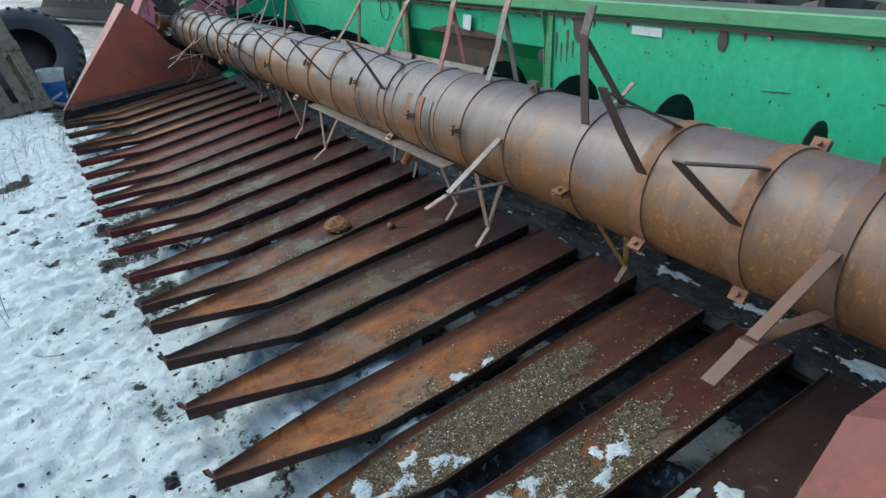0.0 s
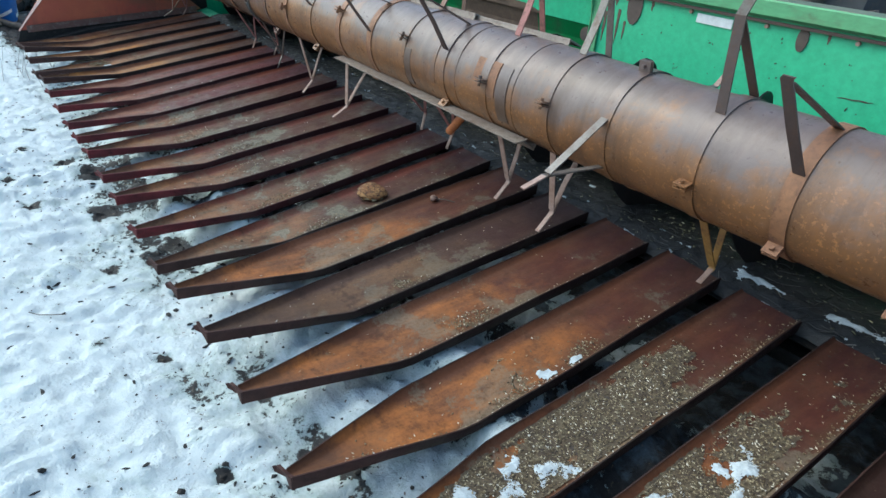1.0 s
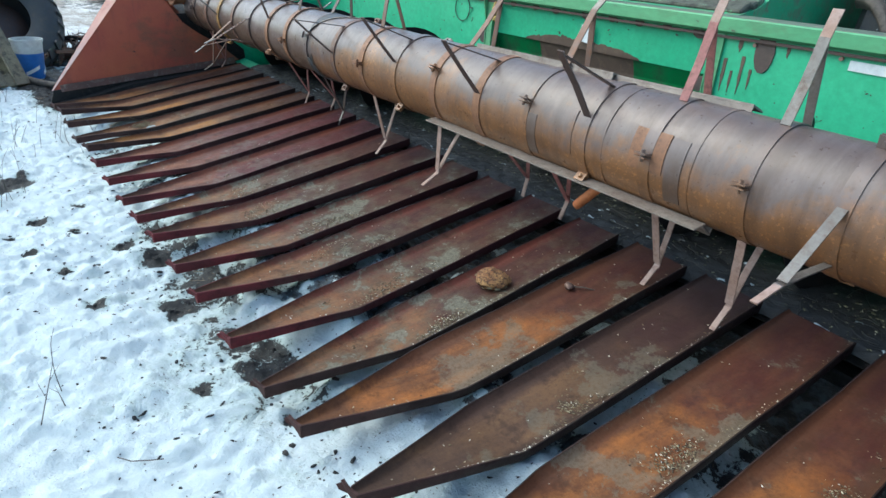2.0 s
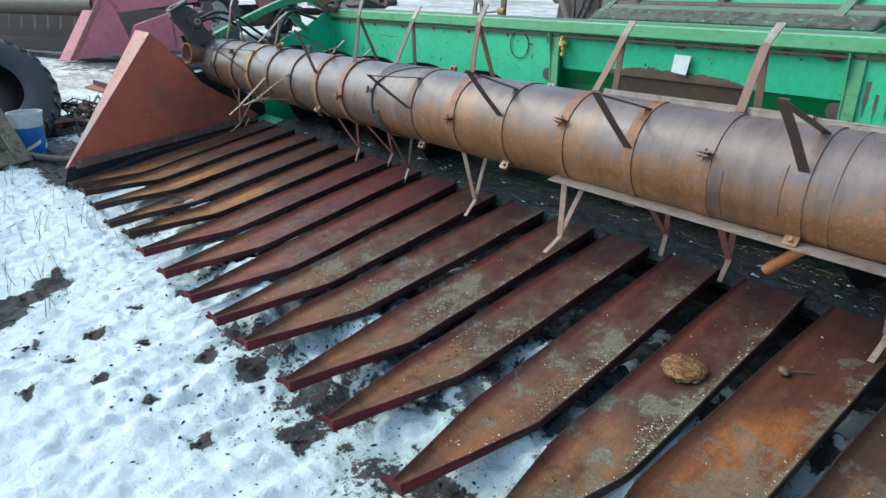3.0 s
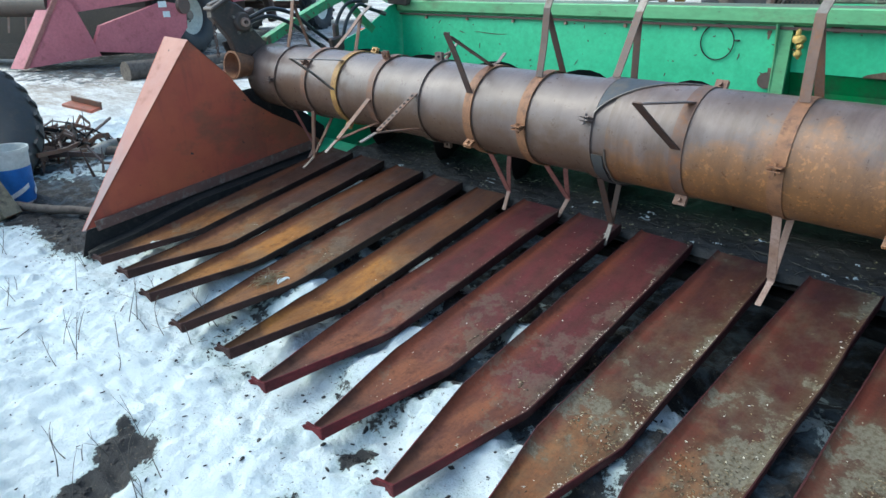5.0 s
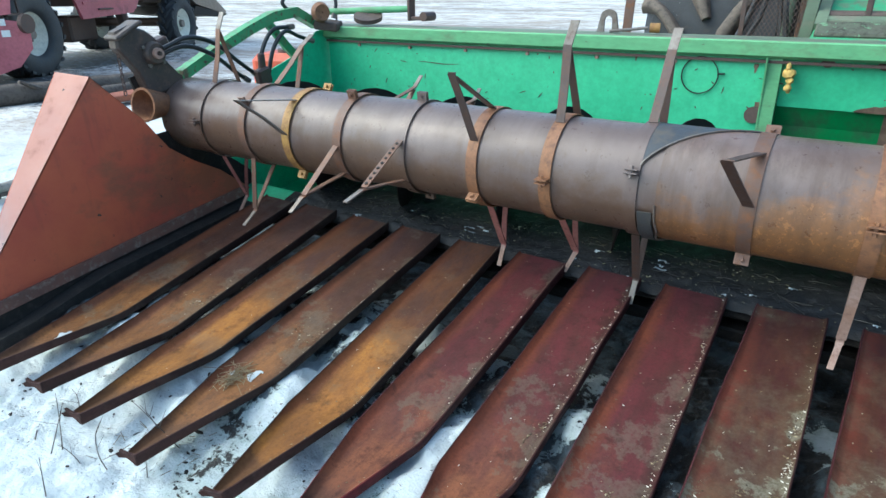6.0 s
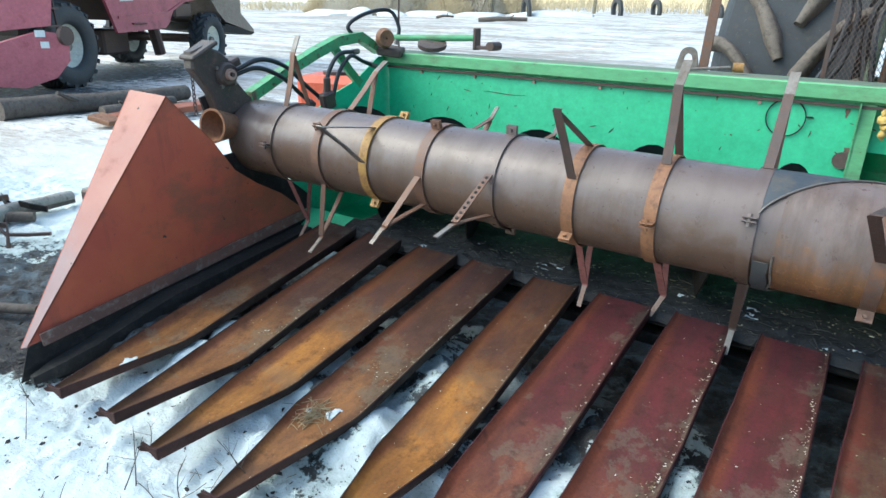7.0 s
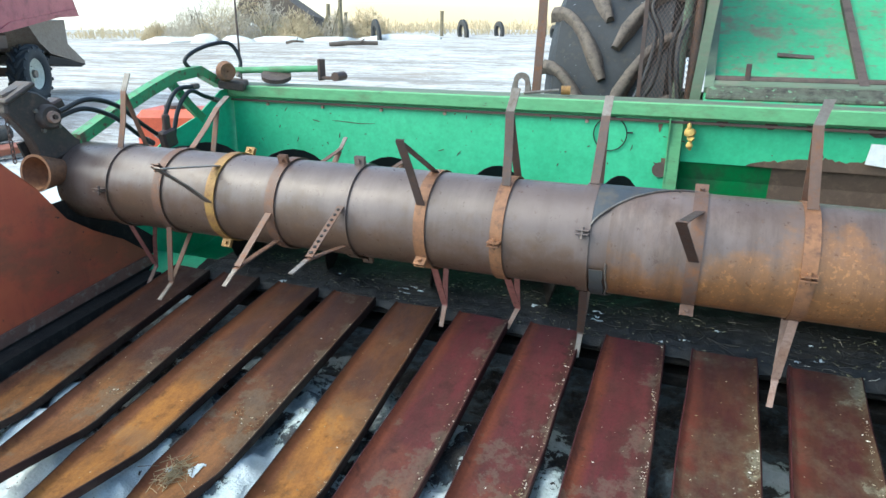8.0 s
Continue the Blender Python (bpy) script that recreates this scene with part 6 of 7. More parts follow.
# ---- clutter by the left end ----
def build_pallet():
    a, b = Vector((-4.93, -0.80, 0.0)), Vector((-5.31, -0.01, 0.0))
    u = (b - a).normalized()
    h = Vector((-u.y, u.x, 0))
    if h.x > 0:
        h = -h
    v = h * math.cos(radians(57.5)) + Vector((0, 0, 1)) * math.sin(radians(57.5))
    n = u.cross(v)
    if n.x < 0:
        n = -n
    o = b - u * 0.88 + Vector((0, 0, 0.01))
    m = Matrix((u, v, n)).transposed().to_4x4()
    at = lambda x, y, z: o + u * x + v * y + n * z
    p = thing("wooden_pallet", tuple(o), "weathered mossy wooden pallet leaning against an old tyre", "pallet")
    rng = random.Random(52)

    def bd(nm, x, y, z, sx, sy, sz):
        bm = box(B(), (0, 0, 0), (sx, sy, sz), None, 0.004)
        bmesh.ops.subdivide_edges(bm, edges=[e for e in bm.edges if e.calc_length() > 0.3], cuts=5)
        k = rng.uniform(0, 40)
        for w in bm.verts:
            w.co.z += 0.006 * noise.noise((w.co.x * 4 + k, w.co.y * 4, 0))
            w.co.x += 0.004 * noise.noise((w.co.x * 6, w.co.y * 6 + k, 3))
        bm.transform(Matrix.Translation(at(x, y, z)) @ m @ pose(0, 0, 0, 0, 0, rng.uniform(-0.8, 0.8)))
        part(nm, bm, WOOD, p)

    for x, w in ((0.06, 0.12), (0.255, 0.09), (0.44, 0.13), (0.635, 0.09), (0.82, 0.12)):
        bd("deck_board", x, 0.70, 0.010, w, 1.40 + rng.uniform(-0.03, 0.03), 0.022)
    for y in (0.06, 0.72, 1.34):
        bd("stringer", 0.44, y, 0.034 if y > 0.1 else -0.012, 0.88, 0.11, 0.024)
    for y in (0.07, 0.72, 1.33):
        for x in (0.07, 0.44, 0.81):
            bd("block", x, y, -0.065, 0.11, 0.13, 0.09)
    for x in (0.07, 0.44, 0.81):
        bd("skid_board", x, 0.70, -0.122, 0.11, 1.4, 0.022)


build_pallet()


def build_old_tyre():
    t = thing("old_tyre", (-6.5, -0.05, 0), "worn black tractor tyre leaning in the snow", "tyre")
    c, axis = Vector((-6.45, -0.12, 0.40)), Vector((0.80, 0.10, 0.60)).normalized()
    prof = [(-0.14, 0.30), (-0.19, 0.38), (-0.18, 0.52), (-0.10, 0.60), (0.10, 0.60), (0.18, 0.52), (0.19, 0.38), (0.14, 0.30), (0.12, 0.32), (0.15, 0.40), (0.13, 0.52), (-0.13, 0.52), (-0.15, 0.40), (-0.12, 0.32)]
    part("carcass", ring_tube(B(), c, axis, prof, 48), RUBBER, t, "", 45)
    part("wheel_disc", ring_tube(B(), c, axis, [(-0.1, 0.01), (-0.04, 0.01), (-0.03, 0.2), (-0.09, 0.31), (-0.12, 0.31)], 30), BAR_DARK, t, "dark rusty wheel disc", 40)
    d, u, v = axes(axis)
    for k in range(28):
        a = 2 * math.pi * k / 28
        r = u * math.cos(a) + v * math.sin(a)
        tt = -u * math.sin(a) + v * math.cos(a)
        for s in (-1, 1):
            part("tread_lug", strap(B(), [c + r * 0.605 + d * s * 0.02, c + r * 0.59 + tt * 0.03 + d * s * 0.12, c + r * 0.54 + tt * 0.05 + d * s * 0.185], 0.035, 0.018, tt), RUBBER, t)


build_old_tyre()


def build_bucket():
    b = thing("plastic_bucket", (-5.60, 0.05, 0), "dirty white plastic bucket with a blue printed label", "bucket")
    c = (-5.60, 0.05, 0.0)
    part("bucket_body", ring_tube(B(), c, (0, 0, 1), [(0.0, 0.004), (0.0, 0.10), (0.36, 0.13), (0.36, 0.124), (0.02, 0.095), (0.02, 0.004)], 28), PLASTIC_WHITE, b, "", 40)
    part("blue_label", ring_tube(B(), c, (0, 0, 1), [(0.01, 0.1025), (0.24, 0.1222), (0.24, 0.1200), (0.01, 0.1005)], 28), PLASTIC_BLUE, b, "", 40)
    bm = B()
    for a0 in (-0.5, 0.9):
        pts = [Vector((c[0] + 0.114 * math.cos(a0 + 0.35 * k), c[1] + 0.114 * math.sin(a0 + 0.35 * k), 0.06 + 0.02 * k)) for k in range(4)]
        strap(bm, pts, 0.03, 0.003, (0, 0, 1))
    part("white_swoosh", bm, WHITE_LABEL, b)
    part("rim", ring_tube(B(), c, (0, 0, 1), [(0.34, 0.127), (0.34, 0.136), (0.362, 0.136), (0.362, 0.127)], 28), PLASTIC_WHITE, b, "", 40)


build_bucket()


def build_tub():
    t = thing("black_tub", (-2.7, -1.1, 0), "black open plastic tub standing on bare soil", "tub")

    def ring(corner, far, near, z, r=0.07):
        a, d1, d2 = Vector((*corner, z)), Vector((*far, 0)), Vector((*near, 0))
        quad = [a, a + d1, a + d1 + d2, a + d2]
        pts = []
        for k in range(4):
            p, q, n = quad[k], quad[k - 1], quad[(k + 1) % 4]
            u, w = (q - p).normalized() * r, (n - p).normalized() * r
            pts += [p + u, p + 0.29 * u + 0.29 * w, p + w]
        return pts

    bm = B()
    loft(bm, [ring((-2.46, -0.743), (-1.20, -0.25), (0.34, -0.44), -0.02), ring((-2.672, -0.846), (-0.86, -0.175), (0.24, -0.36), 0.192), ring((-2.674, -0.85), (-0.85, -0.172), (0.235, -0.355), 0.206), ring((-2.70, -0.872), (-0.80, -0.165), (0.215, -0.32), 0.206), ring((-2.70, -0.88), (-0.80, -0.165), (0.21, -0.31), 0.12), ring((-2.72, -0.89), (-0.78, -0.165), (0.21, -0.30), 0.02)])
    part("tub_body", bm, TUB, t, "", 35)
    bm = B()
    rows = []
    for i in range(25):
        row = []
        for j in range(13):
            p = Vector((-2.73, -0.895, 0)) + Vector((-0.76, -0.16, 0)) * (i / 24) + Vector((0.205, -0.29, 0)) * (j / 12)
            row.append(bm.verts.new((p.x, p.y, 0.06 + 0.05 * abs(noise.noise((p.x * 9, p.y * 9, 2))) + 0.03 * noise.noise((p.x * 22, p.y * 22, 5)))))
        rows.append(row)
    for a, b in zip(rows, rows[1:]):
        for k in range(12):
            bm.faces.new((a[k], a[k + 1], b[k + 1], b[k]))
    part("rubbish", bm, AUGER_STEEL, t, "wet dark rubbish in the tub", 60)


build_tub()


def build_scrap():
    rng = random.Random(31)
    s = thing("scrap_harrow", (-7.2, 0.8, 0), "dark rusty spiked harrow scrap lying in snow", "scrap")
    for k in range(60):
        x, y = -6.85 + max(-0.6, min(0.6, rng.gauss(0, 0.36))), 0.62 + max(-0.4, min(0.4, rng.gauss(0, 0.24)))
        a = rng.uniform(0, 3.1)
        l = rng.uniform(0.06, 0.30)
        z = rng.uniform(0.02, 0.16)
        part("bar", strap(B(), [(x - l * math.cos(a), y - l * math.sin(a), rng.uniform(0.01, 0.16)), (x + rng.gauss(0, 0.03), y + rng.gauss(0, 0.03), z + 0.05), (x + l * math.cos(a), y + l * math.sin(a), rng.uniform(0.01, 0.18))], rng.uniform(0.012, 0.045), 0.015, (0, 0, 1)), rng.choice((BAR_DARK, BAR_DARK, AUGER_STEEL, BAND_BROWN)), s)
    for k in range(40):
        x, y = -6.85 + rng.gauss(0, 0.40), 0.62 + rng.gauss(0, 0.25)
        part("spike", rod(B(), (x, y, 0.01), (x + rng.gauss(0, 0.07), y + rng.gauss(0, 0.07), rng.uniform(0.08, 0.26)), rng.uniform(0.005, 0.014), 0.003, 6), BAR_DARK, s)
    c = thing("rusty_channel", (-7.8, 1.1, 0), "short rusty steel channel on the scrap", "scrap")
    part("web", box(B(), (-7.7, 1.15, 0.20), (0.34, 0.13, 0.03), pose(0, 0, 0, 5, 10, 30), 0.005), SALMON, c)
    part("flange", box(B(), (-7.72, 1.21, 0.23), (0.34, 0.02, 0.08), pose(0, 0, 0, 5, 10, 30), 0.004), BAND_BROWN, c)
    for p0, p1, r, m in (((-6.75, 0.35, 0.06), (-6.2, 1.0, 0.05), 0.045, WOOD_DARK), ((-10.6, 2.6, 0.10), (-10.4, 5.2, 0.14), 0.15, WOOD_DARK), ((-9.6, 3.4, 0.10), (-9.9, 4.6, 0.12), 0.10, WOOD_DARK), ((-5.7, -0.2, 0.03), (-4.8, 0.35, 0.03), 0.032, WOOD_DARK)):
        g = thing("fallen_log", p0, "dark wet log lying in the snow and mud", "log", "logs")
        p0, p1 = Vector(p0), Vector(p1)
        pts = [p0.lerp(p1, k / 8) + Vector((rng.uniform(-1, 1), rng.uniform(-1, 1), rng.uniform(-0.3, 0.3))) * r * 0.35 for k in range(9)]
        part("trunk", pipe(B(), pts, lambda t: r * (1 - 0.25 * t), 10), m, g, "", 60)
        q = p0.lerp(p1, 0.4)
        part("branch_stub", rod(B(), q, q + Vector((0.1, -0.25, 0.12)) * (r / 0.1), r * 0.3, r * 0.15, 7), m, g)
    g = thing("bare_log", (-6.3, 0.85, 0), "pale grey barkless log lying on the snow", "log", "logs")
    ends = [Vector((-6.28, 0.72, 0.05)), Vector((-6.36, 0.92, 0.085)), Vector((-6.40, 1.15, 0.075)), Vector((-6.44, 1.36, 0.07))]
    part("trunk", pipe(B(), curve_pts(ends, 5), lambda t: 0.048 * (1 - 0.2 * t) * (1 + 0.08 * math.sin(9 * t)), 11), WOOD_PALE, g, "", 60)
    part("branch_stub", rod(B(), ends[1], ends[1] + Vector((-0.02, -0.03, 0.10)), 0.012, 0.007, 7), WOOD_DARK, g)
    part("split_bark", strap(B(), [ends[1] + Vector((0.045, 0, -0.03)), ends[2] + Vector((0.045, 0, -0.03)), ends[3] + Vector((0.04, 0, -0.03))], 0.025, 0.012, (0, 0, 1)), WOOD_DARK, g, "dark strip of bark")
    g = thing("iron_block", (-6.42, 1.47, 0), "small grey iron block beside the log", "block")
    part("block_body", box(B(), (-6.42, 1.50, 0.05), (0.09, 0.12, 0.09), pose(0, 0, 0, 0, 0, 12), 0.01), BAR_DARK, g)
    part("block_top", box(B(), (-6.42, 1.50, 0.100), (0.075, 0.10, 0.012), pose(0, 0, 0, 0, 0, 12), 0.004), BAR_GREY, g)
    g = thing("iron_angle", (-5.9, 0.8, 0), "bent dark iron bar lying on the snow", "bar")
    part("long_leg", strap(B(), [(-5.97, 0.715, 0.05), (-5.88, 0.80, 0.045), (-5.78, 0.89, 0.05)], 0.018, 0.022, (0, 0, 1)), BAR_DARK, g)
    part("short_leg", strap(B(), [(-5.97, 0.715, 0.055), (-6.08, 0.70, 0.11), (-6.16, 0.69, 0.15)], 0.018, 0.014, (0, 0, 1)), BAR_DARK, g)
    b = thing("red_beam", (-10.6, 4.0, 0), "broken reddish painted beam among the logs", "beam")
    part("beam_body", box(B(), (-9.35, 4.1, 0.10), (0.2, 1.6, 0.08), pose(0, 0, 0, 3, 8, -12), 0.01), SALMON, b)
    part("beam_end", box(B(), (-9.2, 3.2, 0.10), (0.3, 0.25, 0.06), pose(0, 0, 0, 0, 12, 20), 0.01), BAND_ORANGE, b)
    t = thing("orange_tank", (-6.0, 3.2, 0), "orange-red plastic tank standing behind the header end", "tank")
    part("tank_body", box(B(), (-5.95, 3.65, 0.41), (0.6, 0.5, 0.82), pose(0, 0, 0, 0, 0, 20), 0.06), plain("orange_plastic", (0.62, 0.10, 0.04), 0.5, 0, 0.15), t)
    part("tank_lid", rod(B(), (-5.95, 3.65, 0.82), (-5.95, 3.65, 0.85), 0.12, seg=16), BAR_DARK, t)


build_scrap()


# ---- far edge of the yard ----
def build_far():
    rng = random.Random(5)
    # added backdrop sheet that glows: horizon brightness and haze painted as emission
    m, nt, p = shader("glowing_haze")
    tc = nt.nodes.new("ShaderNodeTexCoord")
    sep = nt.nodes.new("ShaderNodeSeparateXYZ")
    nt.links.new(tc.outputs["Object"], sep.inputs[0])
    dv = nt.nodes.new("ShaderNodeMath")
    dv.operation = 'DIVIDE'
    dv.inputs[1].default_value = 60.0
    nt.links.new(sep.outputs["Z"], dv.inputs[0])
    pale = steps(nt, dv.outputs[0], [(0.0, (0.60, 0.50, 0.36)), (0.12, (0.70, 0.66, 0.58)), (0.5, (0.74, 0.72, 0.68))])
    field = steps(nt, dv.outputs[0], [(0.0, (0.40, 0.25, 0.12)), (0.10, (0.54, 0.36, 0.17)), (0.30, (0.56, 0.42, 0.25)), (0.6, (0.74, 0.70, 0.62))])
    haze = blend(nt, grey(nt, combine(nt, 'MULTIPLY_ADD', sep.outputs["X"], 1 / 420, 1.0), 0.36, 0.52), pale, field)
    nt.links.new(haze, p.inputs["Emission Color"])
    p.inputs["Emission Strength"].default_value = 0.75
    p.inputs["Base Color"].default_value = (0.3, 0.28, 0.24, 1)
    p.inputs["Roughness"].default_value = 1.0
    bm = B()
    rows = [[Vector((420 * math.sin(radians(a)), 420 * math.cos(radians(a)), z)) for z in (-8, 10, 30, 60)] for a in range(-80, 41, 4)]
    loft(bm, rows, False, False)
    tagged(part("backdrop", bm, m), "glowing backdrop of pale hazy dry fields and sky far beyond the yard", "backdrop", kind="structure")
    bm = B()
    for k in range(4200):
        x = -75 + 100 * rng.random()
        y = 58 + rng.uniform(-4, 14) + 0.10 * (x + 20)
        if noise.noise((x * 0.12, y * 0.15, 1.0)) < -0.12:
            continue
        z = ground_height(x, y)
        h = rng.uniform(0.3, 1.0) * (1 + noise.noise((x * 0.3, y * 0.2, 4.0)))
        lean = Vector((rng.uniform(-0.3, 0.3), rng.uniform(-0.3, 0.3), h))
        p = Vector((x, y, z - 0.05))
        strap(bm, [p, p + lean * 0.6, p + lean + Vector((rng.uniform(-0.15, 0.15), 0, 0))], 0.07, 0.03)
    solo("dry_reeds", bm, REED, "pale dry reeds at the far edge of the yard", "reeds", kind="stuff")
    # brush heap by the fallen shed
    for cx, cy, sz, tone in ((-46.5, 45, 0.9, REED), (-43, 45, 1.5, BRUSH_HAZY), (-40.5, 44.5, 2.1, BRUSH_HAZY), (-38.0, 45, 2.3, REED), (-37.0, 43.4, 1.3, BRUSH_HAZY), (-35.4, 46, 1.5, BRUSH_HAZY), (-32.5, 45.5, 1.2, REED), (-29.8, 47, 1.0, BRUSH_HAZY), (-27.6, 48, 1.1, REED)):
        s = thing("dry_bush", (cx, cy, ground_height(cx, cy)), "tangled pale dry brushwood at the yard's edge", "bush", "bushes")
        g = ground_height(cx, cy)
        bm = B()
        for k in range(7):
            b = Vector((cx + rng.uniform(-0.6, 0.6), cy + rng.uniform(-0.4, 0.4), g - 0.1))
            rod(bm, b, b + Vector((rng.uniform(-0.9, 0.9), rng.uniform(-0.7, 0.7), rng.uniform(0.8, 1.5))) * sz, 0.05, 0.015, 6)
        part("limbs", bm, WOOD_DARK, s)
        bm = B()
        for k in range(2600):
            a = rng.uniform(0, 6.28)
            q = rng.random() ** 0.6
            b = Vector((cx + 1.9 * q * math.cos(a) * sz, cy + 1.3 * q * math.sin(a) * sz, g + rng.uniform(0, 1.75) * (1 - q * q) * sz * (1 + 0.5 * noise.noise((a * 2, cx, 0)))))
            strap(bm, [b, b + Vector((rng.uniform(-0.35, 0.35), rng.uniform(-0.3, 0.3), rng.uniform(-0.05, 0.4)))], rng.uniform(0.012, 0.05), 0.012)
        tagged(part("brushwood", bm, tone, s), kind="stuff")
    g = ground_height(-37.5, 49)
    s = thing("fallen_shed", (-37.5, 49, g), "collapsed dark shed roof behind the brushwood", "shed")
    part("roof", plate(B(), [(-41.5, 49, g + 2.0), (-40.0, 49, g + 4.3), (-38.0, 49, g + 4.6), (-33.6, 49, g + 2.0), (-33.0, 49, g - 0.2), (-42.5, 49, g - 0.2)], (0, 3.0, -0.4)), WOOD_DARK, s)
    for k in range(16):
        x, z = -40.6 + 0.45 * k + rng.uniform(-0.2, 0.2), 3.9 - 0.17 * k
        part("roof_batten", strap(B(), [(x - 0.9, 48.93, g + z * rng.uniform(0.7, 1.0)), (x + rng.uniform(0.2, 1.2), 48.85, g + z * rng.uniform(0.55, 0.95))], rng.uniform(0.12, 0.3), 0.06), (WOOD, WOOD_DARK, BAND_BROWN)[k % 3], s)
    for x, z, w in ((-35.6, 0.9, 1.9), (-37.6, 0.5, 1.1)):
        bm = B()
        strap(bm, [(x - w, 47.6, g + z - 0.5), (x - 0.4 * w, 47.5, g + z + 0.1), (x + 0.2 * w, 47.4, g + z - 0.12), (x + w, 47.6, g + z - 0.3)], 0.7, 0.05, (0, 0.4, 1))
        part("tarpaulin", bm, FEEDER, s, "crumpled green tarpaulin")
    for x, y, l, h in ((-46, 43, 3.2, 0.5), (-42, 42, 2.6, 0.6), (-38.6, 41.6, 1.9, 0.75), (-35.4, 41.5, 1.6, 0.6), (-32.6, 43, 2.2, 0.7), (-28.6, 44, 2.6, 0.5), (-36.3, 44.6, 1.0, 1.5), (-23.5, 46, 3.2, 0.5)):
        gz = ground_height(x, y)
        bm = chunk(B(), (0, 0, 0), 1.0, rng, 1.0, 2)
        for v in bm.verts:
            v.co = Vector((x + v.co.x * l, y + v.co.y * l * 0.5, gz - 0.15 + v.co.z * h))
        solo("snow_drift", bm, SNOW_FAR, "low wind-blown snow drift by the brushwood", "snow drift", 60, "drifts")
    for x0, y0, x1, y1, r in ((-24.2, 36.5, -21.3, 37.6, 0.17), (-28.5, 38.0, -27.2, 38.1, 0.10)):
        k = thing("grey_log", (x0, y0, ground_height(x0, y0)), "grey weathered log half sunk in the snow", "log", "far logs")
        a, b = Vector((x0, y0, ground_height(x0, y0) + 0.1)), Vector((x1, y1, ground_height(x1, y1) + 0.16))
        part("trunk", pipe(B(), [a, a.lerp(b, 0.4) + Vector((0, 0, 0.08)), b], lambda t: r * (1 - 0.3 * t), 8), WOOD_DARK, k, "", 60)
        part("branch_stub", rod(B(), a.lerp(b, 0.6), a.lerp(b, 0.75) + Vector((0.1, -0.3, 0.3)), r * 0.4, r * 0.15, 6), WOOD_DARK, k)
    for x, y, h in ((-30.3, 46.5, 2.6), (-28.9, 46.0, 3.4)):
        gz = ground_height(x, y)
        k = thing("timber_pole", (x, y, gz), "bare weathered timber pole beside the brushwood", "pole", "poles")
        part("shaft", rod(B(), (x, y, gz - 0.2), (x + 0.1, y, gz + h), 0.20, 0.15, 9), WOOD, k, "", 60)
        part("brace", rod(B(), (x + 0.05, y - 0.1, gz + h * 0.7), (x - 0.7, y - 0.3, gz), 0.07, 0.05, 6), WOOD, k)
    for x, y, r in ((-25.2, 45.0, 1.15), (-20.0, 50.0, 1.0), (-17.6, 52.0, 0.8), (-12.6, 50.0, 0.6)):
        g = ground_height(x, y)
        t = thing("half_buried_tyre", (x, y, g), "old dark tyre set upright in the ground", "tyre", "buried tyres")
        part("carcass", ring_tube(B(), (x, y, g + 0.35), (0.5, 0.45, 0.05), [(-0.14, 0.6 * r), (-0.17, 0.8 * r), (-0.1, r), (0.1, r), (0.17, 0.8 * r), (0.14, 0.6 * r)], 28), RUBBER, t, "", 45)
    for k in range(7):
        x = -31.0 + 8.5 * k
        y = 52 + 0.12 * (x + 20)
        q = thing("fence_post", (x, y, 0), "weathered concrete fence post at the yard's edge", "post", "fence posts")
        gz = ground_height(x, y)
        part("shaft", box(B(), (x, y, gz + 0.9), (0.22, 0.22, 2.0), pose(0, 0, 0, 0, rng.uniform(-3, 3), 0), 0.01), WOOD, q)
        part("cap", box(B(), (x, y, gz + 1.92), (0.27, 0.27, 0.06), None, 0.01), WOOD, q)


build_far()


# ---- small things ----
def build_seed_head():
    s = thing("sunflower_head", (0.03, 0.9, 0.21), "dry brown sunflower head lying on a lifter pan", "sunflower head")
    c = PANS[0].m @ Vector((0.0, 0.905, PANS[0].z(0.0, 0.905) + 0.002))
    rng = random.Random(8)
    tilt = pose(*c, 10.5, 0, 25) @ Matrix.Diagonal((0.86, 0.88, 0.85, 1))
    bm = B()
    rings = []
    for r, z in ((0.004, -0.004), (0.045, 0.0), (0.068, 0.012), (0.072, 0.026), (0.062, 0.040), (0.038, 0.048), (0.012, 0.050)):
        rings.append([tilt @ Vector((r * 1.1 * math.cos(a) * (1 + 0.06 * math.sin(5 * a)), r * 0.9 * math.sin(a) * (1 + 0.08 * math.cos(3 * a)), z + rng.uniform(-0.004, 0.004))) for a in (2 * math.pi * k / 26 for k in range(26))])
    loft(bm, rings)
    part("disc", bm, SEED_HEAD, s, "", 50)
    bm = B()
    for k in range(24):
        a = 2 * math.pi * k / 24 + rng.uniform(-0.15, 0.15)
        p = Vector((0.074 * math.cos(a), 0.06 * math.sin(a), 0.02))
        q = p * rng.uniform(1.0, 1.13) + Vector((0, 0, rng.uniform(-0.014, 0.002)))
        strap(bm, [tilt @ p, tilt @ q], 0.012, 0.002, tilt.to_3x3() @ Vector((-math.sin(a), math.cos(a), 0)))
    part("bracts", bm, STRAW, s, "curled dry bracts")


build_seed_head()


def build_bud():
    s = thing("dry_bud", (0.2, 1.06, 0.25), "small dry brown flower bud lying on a lifter pan", "bud")
    rng = random.Random(3)
    at = PANS[1].m @ Vector((-0.07, 1.065, PANS[1].z(-0.07, 1.065) + 0.012))
    part("bud_disc", chunk(B(), at, 0.020, rng, 0.8, 2), BAND_BROWN, s, "", 60)
    part("bud_stalk", pipe(B(), [at + Vector((0.01, 0.01, 0)), at + Vector((0.04, 0.03, 0.006)), at + Vector((0.07, 0.06, 0.0))], 0.0025, 6), STRAW_GREY, s, "thin dry stalk")


build_bud()


